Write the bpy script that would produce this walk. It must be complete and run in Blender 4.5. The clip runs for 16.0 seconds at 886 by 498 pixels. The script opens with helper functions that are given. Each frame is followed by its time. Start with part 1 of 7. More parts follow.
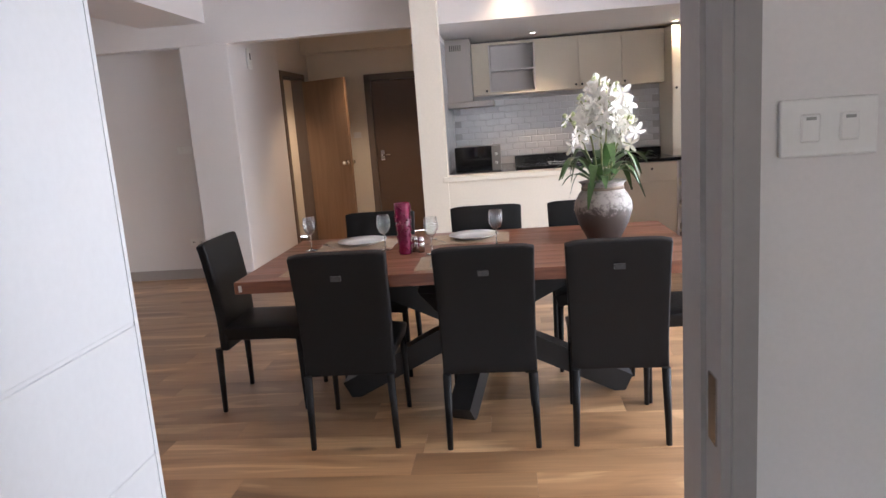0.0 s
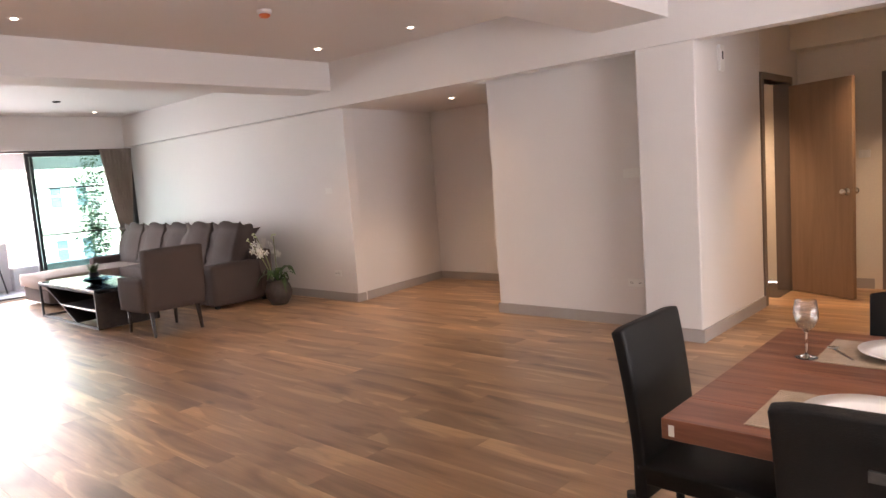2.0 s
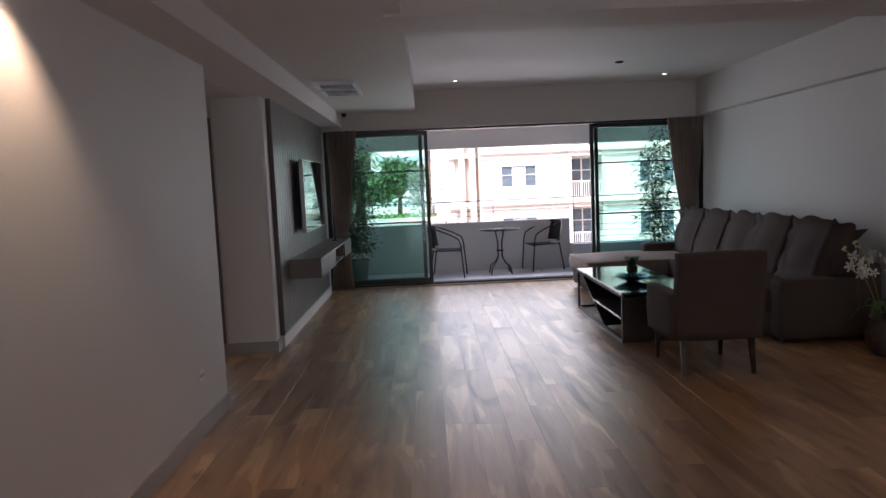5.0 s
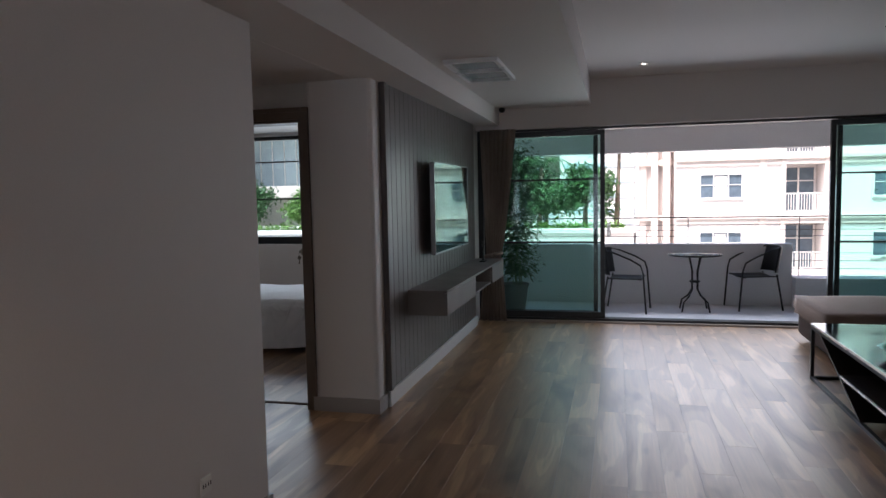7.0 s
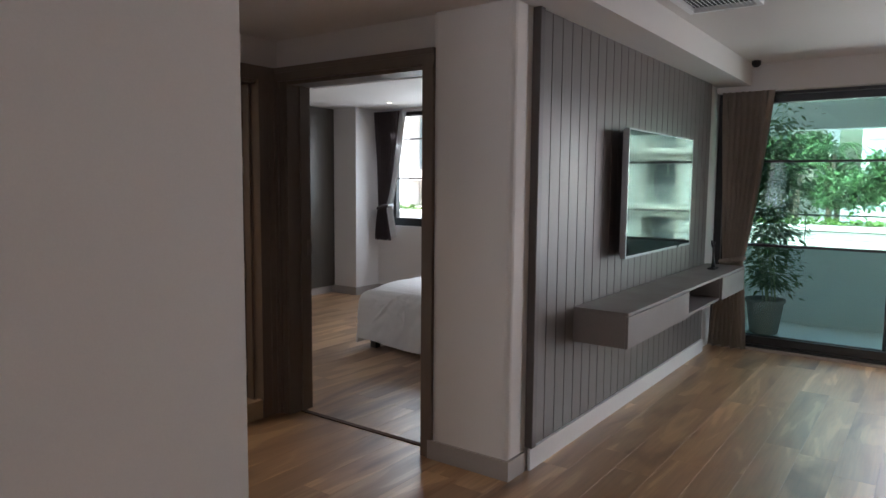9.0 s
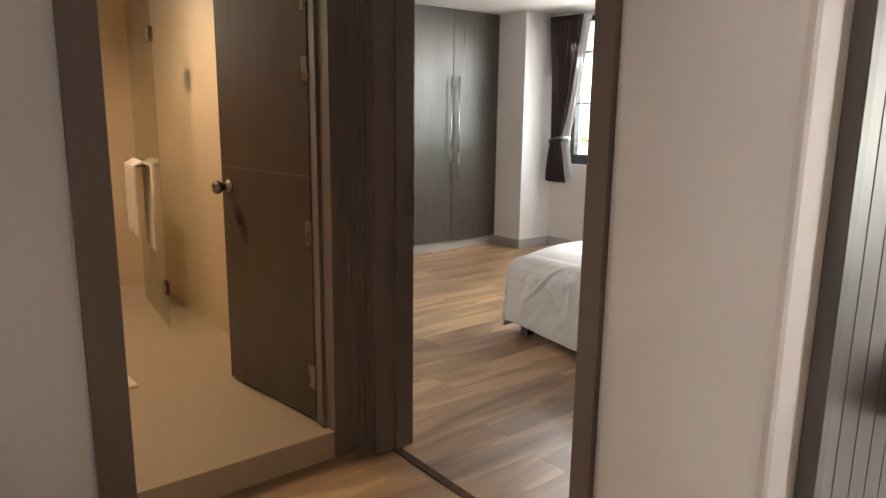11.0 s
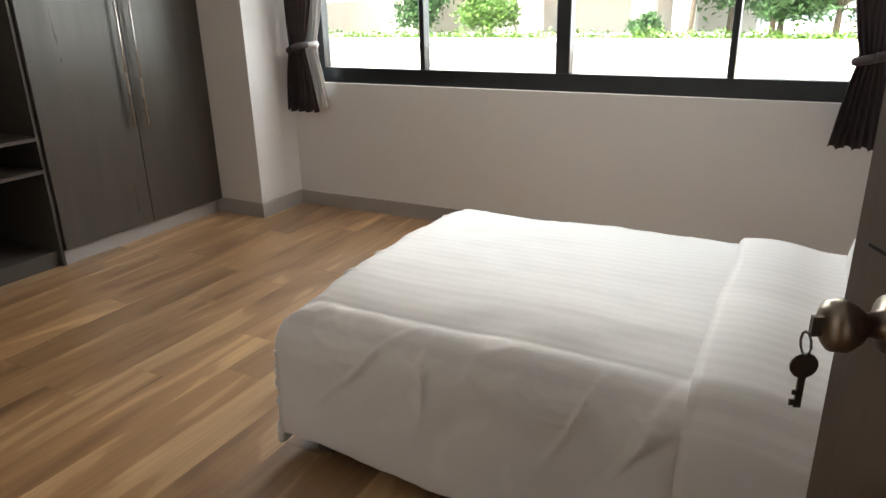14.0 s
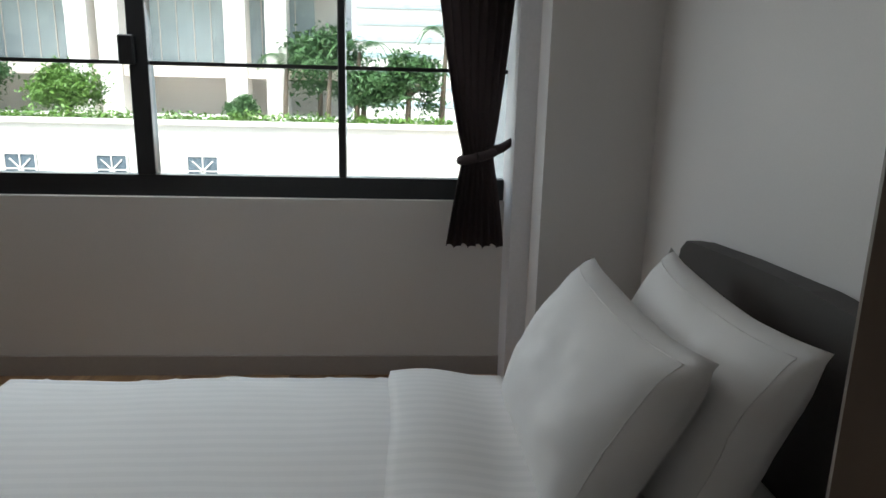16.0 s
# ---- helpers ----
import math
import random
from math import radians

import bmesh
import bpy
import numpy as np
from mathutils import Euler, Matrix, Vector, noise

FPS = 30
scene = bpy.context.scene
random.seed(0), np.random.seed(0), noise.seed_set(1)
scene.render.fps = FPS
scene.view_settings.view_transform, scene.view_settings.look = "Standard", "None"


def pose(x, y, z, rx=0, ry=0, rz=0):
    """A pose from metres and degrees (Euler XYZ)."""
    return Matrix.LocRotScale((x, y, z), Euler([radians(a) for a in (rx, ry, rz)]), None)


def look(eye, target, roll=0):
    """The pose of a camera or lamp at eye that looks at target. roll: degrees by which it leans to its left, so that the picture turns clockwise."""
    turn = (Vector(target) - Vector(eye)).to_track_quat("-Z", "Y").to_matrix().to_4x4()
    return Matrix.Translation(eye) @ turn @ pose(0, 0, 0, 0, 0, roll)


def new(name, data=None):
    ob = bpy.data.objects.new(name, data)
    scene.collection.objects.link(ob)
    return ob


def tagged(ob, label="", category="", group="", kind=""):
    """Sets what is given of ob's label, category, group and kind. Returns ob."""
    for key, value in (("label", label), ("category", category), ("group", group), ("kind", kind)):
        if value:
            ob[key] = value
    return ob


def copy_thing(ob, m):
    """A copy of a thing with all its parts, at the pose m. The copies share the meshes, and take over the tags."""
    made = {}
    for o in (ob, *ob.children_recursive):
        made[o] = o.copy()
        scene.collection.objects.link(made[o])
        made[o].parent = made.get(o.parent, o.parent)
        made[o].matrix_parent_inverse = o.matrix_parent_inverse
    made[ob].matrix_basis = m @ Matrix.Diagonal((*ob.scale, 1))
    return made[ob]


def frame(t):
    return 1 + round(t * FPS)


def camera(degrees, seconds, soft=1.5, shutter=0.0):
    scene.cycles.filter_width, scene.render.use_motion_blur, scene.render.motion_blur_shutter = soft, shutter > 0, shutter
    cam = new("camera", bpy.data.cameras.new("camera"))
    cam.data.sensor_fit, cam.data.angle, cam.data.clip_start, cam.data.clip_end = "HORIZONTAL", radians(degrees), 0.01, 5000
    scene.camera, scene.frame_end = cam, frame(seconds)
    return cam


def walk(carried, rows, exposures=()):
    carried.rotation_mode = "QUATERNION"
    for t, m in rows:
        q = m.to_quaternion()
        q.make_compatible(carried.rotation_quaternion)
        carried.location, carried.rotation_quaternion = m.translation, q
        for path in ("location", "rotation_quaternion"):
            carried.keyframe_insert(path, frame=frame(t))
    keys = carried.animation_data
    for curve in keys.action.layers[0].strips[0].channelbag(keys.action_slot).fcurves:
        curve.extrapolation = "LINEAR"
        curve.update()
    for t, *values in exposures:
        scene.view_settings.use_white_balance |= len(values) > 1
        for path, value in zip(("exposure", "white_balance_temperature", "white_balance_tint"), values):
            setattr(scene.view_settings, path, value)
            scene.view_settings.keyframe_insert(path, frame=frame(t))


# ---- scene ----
cam = camera(65.8, 16.0)
PATH = [
    (0, (0.023, 0.296, 1.414), (-0.181, 2.252, 1.049), -4.2),
    (0.5, (-0.05, 0.663, 1.411), (-0.417, 2.6, 1.076), -4.9),
    (1, (-0.11, 1.008, 1.418), (-0.878, 2.827, 1.096), -4.0),
    (1.5, (-0.29, 1.329, 1.425), (-1.371, 2.987, 1.139), -4.5),
    (2, (-0.476, 1.593, 1.436), (-1.821, 3.057, 1.217), -4.3),
    (2.5, (-0.644, 1.898, 1.467), (-2.282, 3.034, 1.297), -3.7),
    (3, (-0.966, 2.122, 1.469), (-2.775, 2.962, 1.321), -3.4),
    (3.5, (-1.287, 2.341, 1.455), (-3.176, 2.974, 1.289), -4.1),
    (4, (-1.637, 2.56, 1.452), (-3.588, 2.958, 1.269), -3.4),
    (4.5, (-2.055, 2.675, 1.464), (-4.033, 2.908, 1.279), -2.9),
    (5, (-2.48, 2.813, 1.463), (-4.471, 2.852, 1.273), -2.5),
    (5.2, (-2.649, 2.855, 1.449), (-4.64, 2.793, 1.262), -2.9),
    (7.3, (-4.494, 2.995, 1.52), (-6.414, 2.451, 1.386), -0.8),
    (7.5, (-4.645, 2.991, 1.528), (-6.552, 2.401, 1.41), -0.7),
    (8, (-5.034, 3.021, 1.502), (-6.863, 2.222, 1.374), -0.5),
    (8.5, (-5.449, 3.033, 1.482), (-7.207, 2.091, 1.336), -0.3),
    (9, (-5.834, 3.02, 1.459), (-7.448, 1.855, 1.264), 0.5),
    (9.5, (-6.187, 2.803, 1.405), (-7.647, 1.453, 1.189), 1.2),
    (9.7, (-6.324, 2.716, 1.393), (-7.729, 1.315, 1.142), 1.1),
    (11.8, (-7.668, 1.527, 1.405), (-8.887, 0.008, 0.949), 1.3),
    (12, (-7.749, 1.407, 1.413), (-9.037, -0.048, 0.936), 1.6),
    (12.5, (-8.024, 1.096, 1.389), (-9.427, -0.233, 0.874), 1.5),
    (13, (-8.274, 0.781, 1.377), (-9.773, -0.417, 0.814), 0.5),
    (13.5, (-8.486, 0.485, 1.406), (-10.102, -0.52, 0.79), -0.3),
    (14, (-8.786, 0.335, 1.398), (-10.438, -0.565, 0.72), -1.3),
    (14.5, (-8.993, 0.16, 1.325), (-10.731, -0.524, 0.608), -0.2),
    (15, (-9.167, 0.106, 1.324), (-10.995, -0.093, 0.538), 2.5),
    (15.5, (-9.308, 0.136, 1.354), (-11.165, 0.145, 0.611), 2.4),
    (16, (-9.427, 0.19, 1.429), (-11.369, 0.32, 0.966), 1.4),
]
# exposure and white balance follow the clip's own automatic settings
EXPOSURES = [(0.0, 3.2, 5950, 17), (0.5, 3.0, 6150, 18), (1.0, 3.5, 6350, 20), (1.7, 3.8, 6550, 22), (2.0, 3.65, 6650, 22), (2.5, 2.95, 6650, 22), (3.0, 2.45, 6400, 21), (3.5, 2.0, 6250, 21), (4.5, 1.45, 6100, 20),
             (5.2, 1.45, 6050, 20), (7.3, 1.2, 5900, 15), (8.0, 1.4, 5950, 15), (8.5, 1.85, 6100, 16), (9.0, 2.35, 6200, 16), (9.5, 2.95, 7000, 19), (9.7, 3.1, 7100, 18), (12.0, 3.6, 7000, 14),
             (13.0, 3.65, 7300, 15), (13.5, 3.3, 7200, 14), (14.0, 2.85, 7200, 14), (14.5, 2.5, 7200, 15), (15.0, 2.25, 7400, 16), (15.6, 2.1, 7200, 15), (16.0, 1.6, 6500, 10)]
walk(cam, [(t, look(eye, target, roll)) for t, eye, target, roll in PATH], EXPOSURES)

# ---- world and large lights ----
world = bpy.data.worlds.new("overcast_sky")
scene.world = world
world.use_nodes = True
wn = world.node_tree
sky = wn.nodes.new("ShaderNodeTexSky")
sky.sky_type, sky.sun_disc = "NISHITA", False
sky.sun_elevation, sky.sun_rotation = radians(60), radians(114)
sky.air_density, sky.dust_density, sky.ozone_density = 1.5, 6.0, 1.0
wn.links.new(sky.outputs[0], wn.nodes["Background"].inputs[0])
wn.nodes["Background"].inputs[1].default_value = 0.15
sun = new("sun", bpy.data.lights.new("sun", "SUN"))
sun.data.energy, sun.data.angle, sun.data.color = 2.8, radians(10), (1.0, 0.97, 0.93)
sun.matrix_world = look((18, -8, 34), (0, 0, 0))


def window_light(name, eye, target, w, h, watts, color=(0.88, 0.95, 1.0)):
    """Sky light in the opening of a window."""
    d = bpy.data.lights.new(name, "AREA")
    d.shape, d.size, d.size_y, d.energy, d.color = "RECTANGLE", w, h, watts, color
    new(name, d).matrix_world = look(eye, target)


window_light("sky_light_balcony", (-12.56, 4.05, 1.25), (-9.5, 4.05, -0.35), 2.5, 1.9, 11.5)
window_light("sky_light_bedroom", (-12.83, -1.3, 1.62), (-11.2, -1.3, 0.55), 2.7, 1.25, 10)
window_light("sky_light_dining", (2.58, 3.6, 1.15), (0, 3.6, 1.0), 3.0, 1.9, 14)
window_light("sky_light_entry", (-0.95, -3.12, 1.55), (-0.95, 0, 1.4), 0.85, 1.1, 1.0)


def down_lamp(x, y, z, watts, color=(1.0, 0.78, 0.56), angle=95):
    d = bpy.data.lights.new("downlight_lamp", "SPOT")
    d.energy, d.color, d.spot_size, d.spot_blend, d.shadow_soft_size = watts, color, radians(angle), 0.7, 0.04
    ob = new("downlight_lamp", d)
    ob.matrix_world = look((x, y, z - 0.03), (x, y + 0.001, 0))


# ---- materials ----
def mat(name, col, rough=0.5, metal=0.0, var=0.08, scale=4.0, fine=70.0, bump=0.06, spec=0.5, coat=0.0):
    m = bpy.data.materials.new(name)
    m.use_nodes = True
    nt = m.node_tree
    b = nt.nodes["Principled BSDF"]
    b.inputs["Roughness"].default_value, b.inputs["Metallic"].default_value = rough, metal
    b.inputs["Specular IOR Level"].default_value, b.inputs["Coat Weight"].default_value = spec, coat
    geo = nt.nodes.new("ShaderNodeNewGeometry")
    n1, n2 = nt.nodes.new("ShaderNodeTexNoise"), nt.nodes.new("ShaderNodeTexNoise")
    n1.inputs["Scale"].default_value, n2.inputs["Scale"].default_value = scale, fine
    n1.inputs["Detail"].default_value, n2.inputs["Detail"].default_value = 4, 3
    for n in (n1, n2):
        nt.links.new(geo.outputs["Position"], n.inputs["Vector"])
    add = nt.nodes.new("ShaderNodeMath")
    add.operation = "ADD"
    nt.links.new(n1.outputs["Fac"], add.inputs[0])
    nt.links.new(n2.outputs["Fac"], add.inputs[1])
    mr = nt.nodes.new("ShaderNodeMapRange")
    mr.inputs[1].default_value, mr.inputs[2].default_value = 0.6, 1.4
    mr.inputs[3].default_value, mr.inputs[4].default_value = 1 - var, 1 + var
    nt.links.new(add.outputs[0], mr.inputs[0])
    mul = nt.nodes.new("ShaderNodeVectorMath")
    mul.operation = "SCALE"
    mul.inputs[0].default_value = col[:3]
    nt.links.new(mr.outputs[0], mul.inputs["Scale"])
    nt.links.new(mul.outputs[0], b.inputs["Base Color"])
    rr = nt.nodes.new("ShaderNodeMapRange")
    rr.inputs[1].default_value, rr.inputs[2].default_value = 0.3, 0.7
    rr.inputs[3].default_value, rr.inputs[4].default_value = max(0.0, rough - 0.06), min(1.0, rough + 0.06)
    nt.links.new(n1.outputs["Fac"], rr.inputs[0])
    nt.links.new(rr.outputs[0], b.inputs["Roughness"])
    if bump:
        bp = nt.nodes.new("ShaderNodeBump")
        bp.inputs["Strength"].default_value, bp.inputs["Distance"].default_value = bump, 0.004
        nt.links.new(n2.outputs["Fac"], bp.inputs["Height"])
        nt.links.new(bp.outputs[0], b.inputs["Normal"])
    return m


def wood(name, dark, light, stretch=(1, 12, 12), rough=0.4, scale=1.6, rand=None, coat=0.0, contrast=(0.3, 0.7), tint=0.25, mid=None, spec=0.5):
    """Grain stretched along the axis with the small factor; rand picks a shift and tint per object or per island."""
    m = bpy.data.materials.new(name)
    m.use_nodes = True
    nt = m.node_tree
    b = nt.nodes["Principled BSDF"]
    b.inputs["Coat Weight"].default_value, b.inputs["Specular IOR Level"].default_value = coat, spec
    geo = nt.nodes.new("ShaderNodeNewGeometry")
    mp = nt.nodes.new("ShaderNodeMapping")
    mp.inputs["Scale"].default_value = stretch
    nt.links.new(geo.outputs["Position"], mp.inputs["Vector"])
    shift = None
    if rand:
        if rand == "object":
            shift = nt.nodes.new("ShaderNodeObjectInfo").outputs["Random"]
        else:
            shift = geo.outputs["Random Per Island"]
        sc = nt.nodes.new("ShaderNodeVectorMath")
        sc.operation = "SCALE"
        sc.inputs[0].default_value = (37.0, 91.0, 53.0)
        nt.links.new(shift, sc.inputs["Scale"])
        nt.links.new(sc.outputs[0], mp.inputs["Location"])
    n1, n2 = nt.nodes.new("ShaderNodeTexNoise"), nt.nodes.new("ShaderNodeTexNoise")
    n1.inputs["Scale"].default_value, n1.inputs["Detail"].default_value, n1.inputs["Distortion"].default_value = scale, 5, 0.9
    n2.inputs["Scale"].default_value, n2.inputs["Detail"].default_value = scale * 9, 4
    for n in (n1, n2):
        nt.links.new(mp.outputs[0], n.inputs["Vector"])
    mixf = nt.nodes.new("ShaderNodeMath")
    mixf.operation = "MULTIPLY_ADD"
    nt.links.new(n2.outputs["Fac"], mixf.inputs[0])
    mixf.inputs[1].default_value = 0.3
    nt.links.new(n1.outputs["Fac"], mixf.inputs[2])
    ramp = nt.nodes.new("ShaderNodeValToRGB")
    ramp.color_ramp.elements[0].position, ramp.color_ramp.elements[1].position = contrast[0] + 0.17, contrast[1] + 0.17
    ramp.color_ramp.elements[0].color, ramp.color_ramp.elements[1].color = (*dark, 1), (*light, 1)
    if mid:
        for pos, c in ((0.42, mid), (0.62, mid)):
            e = ramp.color_ramp.elements.new(contrast[0] + 0.17 + (contrast[1] - contrast[0]) * pos)
            e.color = (*c, 1)
    nt.links.new(mixf.outputs[0], ramp.inputs[0])
    out = ramp.outputs[0]
    if shift is not None:
        mr = nt.nodes.new("ShaderNodeMapRange")
        mr.inputs[3].default_value, mr.inputs[4].default_value = 1 - tint, 1 + tint
        nt.links.new(shift, mr.inputs[0])
        mul = nt.nodes.new("ShaderNodeVectorMath")
        mul.operation = "SCALE"
        nt.links.new(out, mul.inputs[0])
        nt.links.new(mr.outputs[0], mul.inputs["Scale"])
        out = mul.outputs[0]
    nt.links.new(out, b.inputs["Base Color"])
    rr = nt.nodes.new("ShaderNodeMapRange")
    rr.inputs[1].default_value, rr.inputs[2].default_value = 0.3, 0.7
    rr.inputs[3].default_value, rr.inputs[4].default_value = rough + 0.06, rough - 0.05
    nt.links.new(n1.outputs["Fac"], rr.inputs[0])
    nt.links.new(rr.outputs[0], b.inputs["Roughness"])
    bp = nt.nodes.new("ShaderNodeBump")
    bp.inputs["Strength"].default_value, bp.inputs["Distance"].default_value = 0.12, 0.002
    nt.links.new(n2.outputs["Fac"], bp.inputs["Height"])
    nt.links.new(bp.outputs[0], b.inputs["Normal"])
    return m


def plank_wood(name, rand):
    """Brown laminate: wavy pale sapwood streaks, dark bands, sparse knots and fine grain along x, each plank its own cut."""
    m = bpy.data.materials.new(name)
    m.use_nodes = True
    nt = m.node_tree
    b = nt.nodes["Principled BSDF"]
    b.inputs["Specular IOR Level"].default_value = 0.95
    b.inputs["Coat Weight"].default_value, b.inputs["Coat Roughness"].default_value = 0.4, 0.38
    geo = nt.nodes.new("ShaderNodeNewGeometry")
    shift = nt.nodes.new("ShaderNodeObjectInfo").outputs["Random"] if rand == "object" else geo.outputs["Random Per Island"]
    sc = nt.nodes.new("ShaderNodeVectorMath")
    sc.operation = "SCALE"
    sc.inputs[0].default_value = (37.0, 91.0, 53.0)
    nt.links.new(shift, sc.inputs["Scale"])

    def stretched(sx, sy):
        mp = nt.nodes.new("ShaderNodeMapping")
        mp.inputs["Scale"].default_value = (sx, sy, sy)
        nt.links.new(geo.outputs["Position"], mp.inputs["Vector"])
        nt.links.new(sc.outputs[0], mp.inputs["Location"])
        return mp.outputs[0]

    def noise_of(vec, scale, detail, dist):
        n = nt.nodes.new("ShaderNodeTexNoise")
        n.inputs["Scale"].default_value, n.inputs["Detail"].default_value, n.inputs["Distortion"].default_value = scale, detail, dist
        nt.links.new(vec, n.inputs["Vector"])
        return n.outputs["Fac"]

    def ramp_of(fac, stops):
        r = nt.nodes.new("ShaderNodeValToRGB")
        el = r.color_ramp.elements
        while len(el) < len(stops):
            el.new(0.5)
        for e, (p, c) in zip(el, stops):
            e.position, e.color = p, (*c, 1)
        nt.links.new(fac, r.inputs[0])
        return r.outputs[0]

    def scaled(col, fac, a, b_, lo, hi):
        mr = nt.nodes.new("ShaderNodeMapRange")
        mr.inputs[1].default_value, mr.inputs[2].default_value, mr.inputs[3].default_value, mr.inputs[4].default_value = a, b_, lo, hi
        nt.links.new(fac, mr.inputs[0])
        mul = nt.nodes.new("ShaderNodeVectorMath")
        mul.operation = "SCALE"
        nt.links.new(col, mul.inputs[0])
        nt.links.new(mr.outputs[0], mul.inputs["Scale"])
        return mul.outputs[0]

    bands = noise_of(stretched(0.7, 3.6), 1.2, 2.5, 1.2)
    col = ramp_of(bands, [(0.27, (0.15, 0.073, 0.031)), (0.38, (0.25, 0.132, 0.058)), (0.47, (0.34, 0.19, 0.086)), (0.58, (0.37, 0.21, 0.098)), (0.615, (0.49, 0.30, 0.148)), (0.72, (0.56, 0.36, 0.185))])
    grain = noise_of(stretched(1.5, 34.0), 2.2, 4.0, 0.4)
    col = scaled(col, grain, 0.3, 0.7, 0.88, 1.11)
    vor = nt.nodes.new("ShaderNodeTexVoronoi")
    vor.inputs["Scale"].default_value = 1.25
    nt.links.new(stretched(0.9, 2.6), vor.inputs["Vector"])
    col = scaled(col, vor.outputs["Distance"], 0.025, 0.10, 0.45, 1.0)
    col = scaled(col, shift, 0.0, 1.0, 0.78, 1.2)
    nt.links.new(col, b.inputs["Base Color"])
    rr = nt.nodes.new("ShaderNodeMapRange")
    rr.inputs[1].default_value, rr.inputs[2].default_value, rr.inputs[3].default_value, rr.inputs[4].default_value = 0.3, 0.7, 0.425, 0.335
    nt.links.new(bands, rr.inputs[0])
    nt.links.new(rr.outputs[0], b.inputs["Roughness"])
    bp = nt.nodes.new("ShaderNodeBump")
    bp.inputs["Strength"].default_value, bp.inputs["Distance"].default_value = 0.10, 0.002
    nt.links.new(grain, bp.inputs["Height"])
    nt.links.new(bp.outputs[0], b.inputs["Normal"])
    return m


def glass(name, col=(1, 1, 1), rough=0.0, ior=1.45):
    m = bpy.data.materials.new(name)
    m.use_nodes = True
    b = m.node_tree.nodes["Principled BSDF"]
    b.inputs["Base Color"].default_value, b.inputs["Roughness"].default_value = (*col, 1), rough
    b.inputs["Transmission Weight"].default_value, b.inputs["IOR"].default_value = 1.0, ior
    return m


def pane_glass(name, col, gloss=0.035):
    """Thin flat pane: mostly clear and tinted, with a clean surface gloss."""
    m = bpy.data.materials.new(name)
    m.use_nodes = True
    nt = m.node_tree
    nt.nodes.remove(nt.nodes["Principled BSDF"])
    tr, gl, mx, lw, pw_, ma = (nt.nodes.new(k) for k in ("ShaderNodeBsdfTransparent", "ShaderNodeBsdfGlossy", "ShaderNodeMixShader", "ShaderNodeLayerWeight", "ShaderNodeMath", "ShaderNodeMath"))
    tr.inputs[0].default_value = (*col, 1)
    gl.inputs["Roughness"].default_value = 0.02
    lw.inputs["Blend"].default_value = 0.5
    pw_.operation, ma.operation = "POWER", "MULTIPLY_ADD"
    pw_.inputs[1].default_value, ma.inputs[1].default_value, ma.inputs[2].default_value = 5.0 if gloss < 0.05 else 2.5, 0.85, gloss
    nt.links.new(lw.outputs["Facing"], pw_.inputs[0])
    nt.links.new(pw_.outputs[0], ma.inputs[0])
    nt.links.new(ma.outputs[0], mx.inputs[0])
    nt.links.new(tr.outputs[0], mx.inputs[1])
    nt.links.new(gl.outputs[0], mx.inputs[2])
    nt.links.new(mx.outputs[0], nt.nodes["Material Output"].inputs[0])
    return m


def glow(name, col, strength):
    m = bpy.data.materials.new(name)
    m.use_nodes = True
    b = m.node_tree.nodes["Principled BSDF"]
    b.inputs["Emission Color"].default_value, b.inputs["Emission Strength"].default_value = (*col, 1), strength
    return m


M_WALL = mat("white_wall_paint", (0.70, 0.672, 0.652), 0.6, var=0.03, scale=1.3, fine=140, bump=0.05)
M_CEIL = mat("ceiling_paint", (0.68, 0.652, 0.632), 0.7, var=0.02, scale=1.0, fine=120, bump=0.03)
M_BASE = mat("grey_skirting", (0.36, 0.33, 0.31), 0.45, var=0.05)
M_BASEW = mat("white_skirting", (0.72, 0.70, 0.69), 0.4, var=0.04)
M_PLANK = plank_wood("floor_plank", "object")
M_PLANKS = plank_wood("floor_plank_far", "island")
M_SUB = mat("floor_joint", (0.06, 0.035, 0.02), 0.8)
M_DOORB = wood("brown_door_veneer", (0.115, 0.083, 0.062), (0.132, 0.097, 0.073), (9, 9, 0.7), 0.5, 1.5)
M_DOORD = wood("dark_brown_bath_door", (0.055, 0.036, 0.025), (0.068, 0.046, 0.033), (9, 9, 0.7), 0.36, 1.5)
M_DOORP = wood("warm_brown_door_veneer", (0.20, 0.125, 0.075), (0.25, 0.16, 0.098), (9, 9, 0.7), 0.38, 1.5)
M_FRAMEB = wood("brown_door_frame", (0.15, 0.117, 0.095), (0.168, 0.132, 0.108), (9, 9, 0.7), 0.42, 1.5)
M_FRAMEG = mat("taupe_door_frame_paint", (0.27, 0.25, 0.24), 0.45, var=0.05)
M_DOORW = mat("white_door_paint", (0.58, 0.59, 0.60), 0.5, var=0.03)
M_ALU = mat("black_aluminium", (0.012, 0.013, 0.015), 0.35, 0.0, var=0.1, bump=0.02)
M_CHROME = mat("brushed_steel", (0.62, 0.6, 0.57), 0.25, 1.0, var=0.05, bump=0.02)
M_BRASS = mat("antique_nickel", (0.33, 0.28, 0.23), 0.28, 1.0, var=0.15, bump=0.03)
M_TABLE = wood("red_brown_table_wood", (0.125, 0.042, 0.022), (0.30, 0.115, 0.058), (0.8, 9, 9), 0.33, 1.6, None, 0.1)
M_BLACKM = mat("black_steel", (0.012, 0.012, 0.013), 0.45, 0.0, var=0.15)
M_LEATHER = mat("black_faux_leather", (0.0065, 0.0063, 0.0065), 0.52, var=0.12, scale=3, fine=260, bump=0.25, spec=0.25)
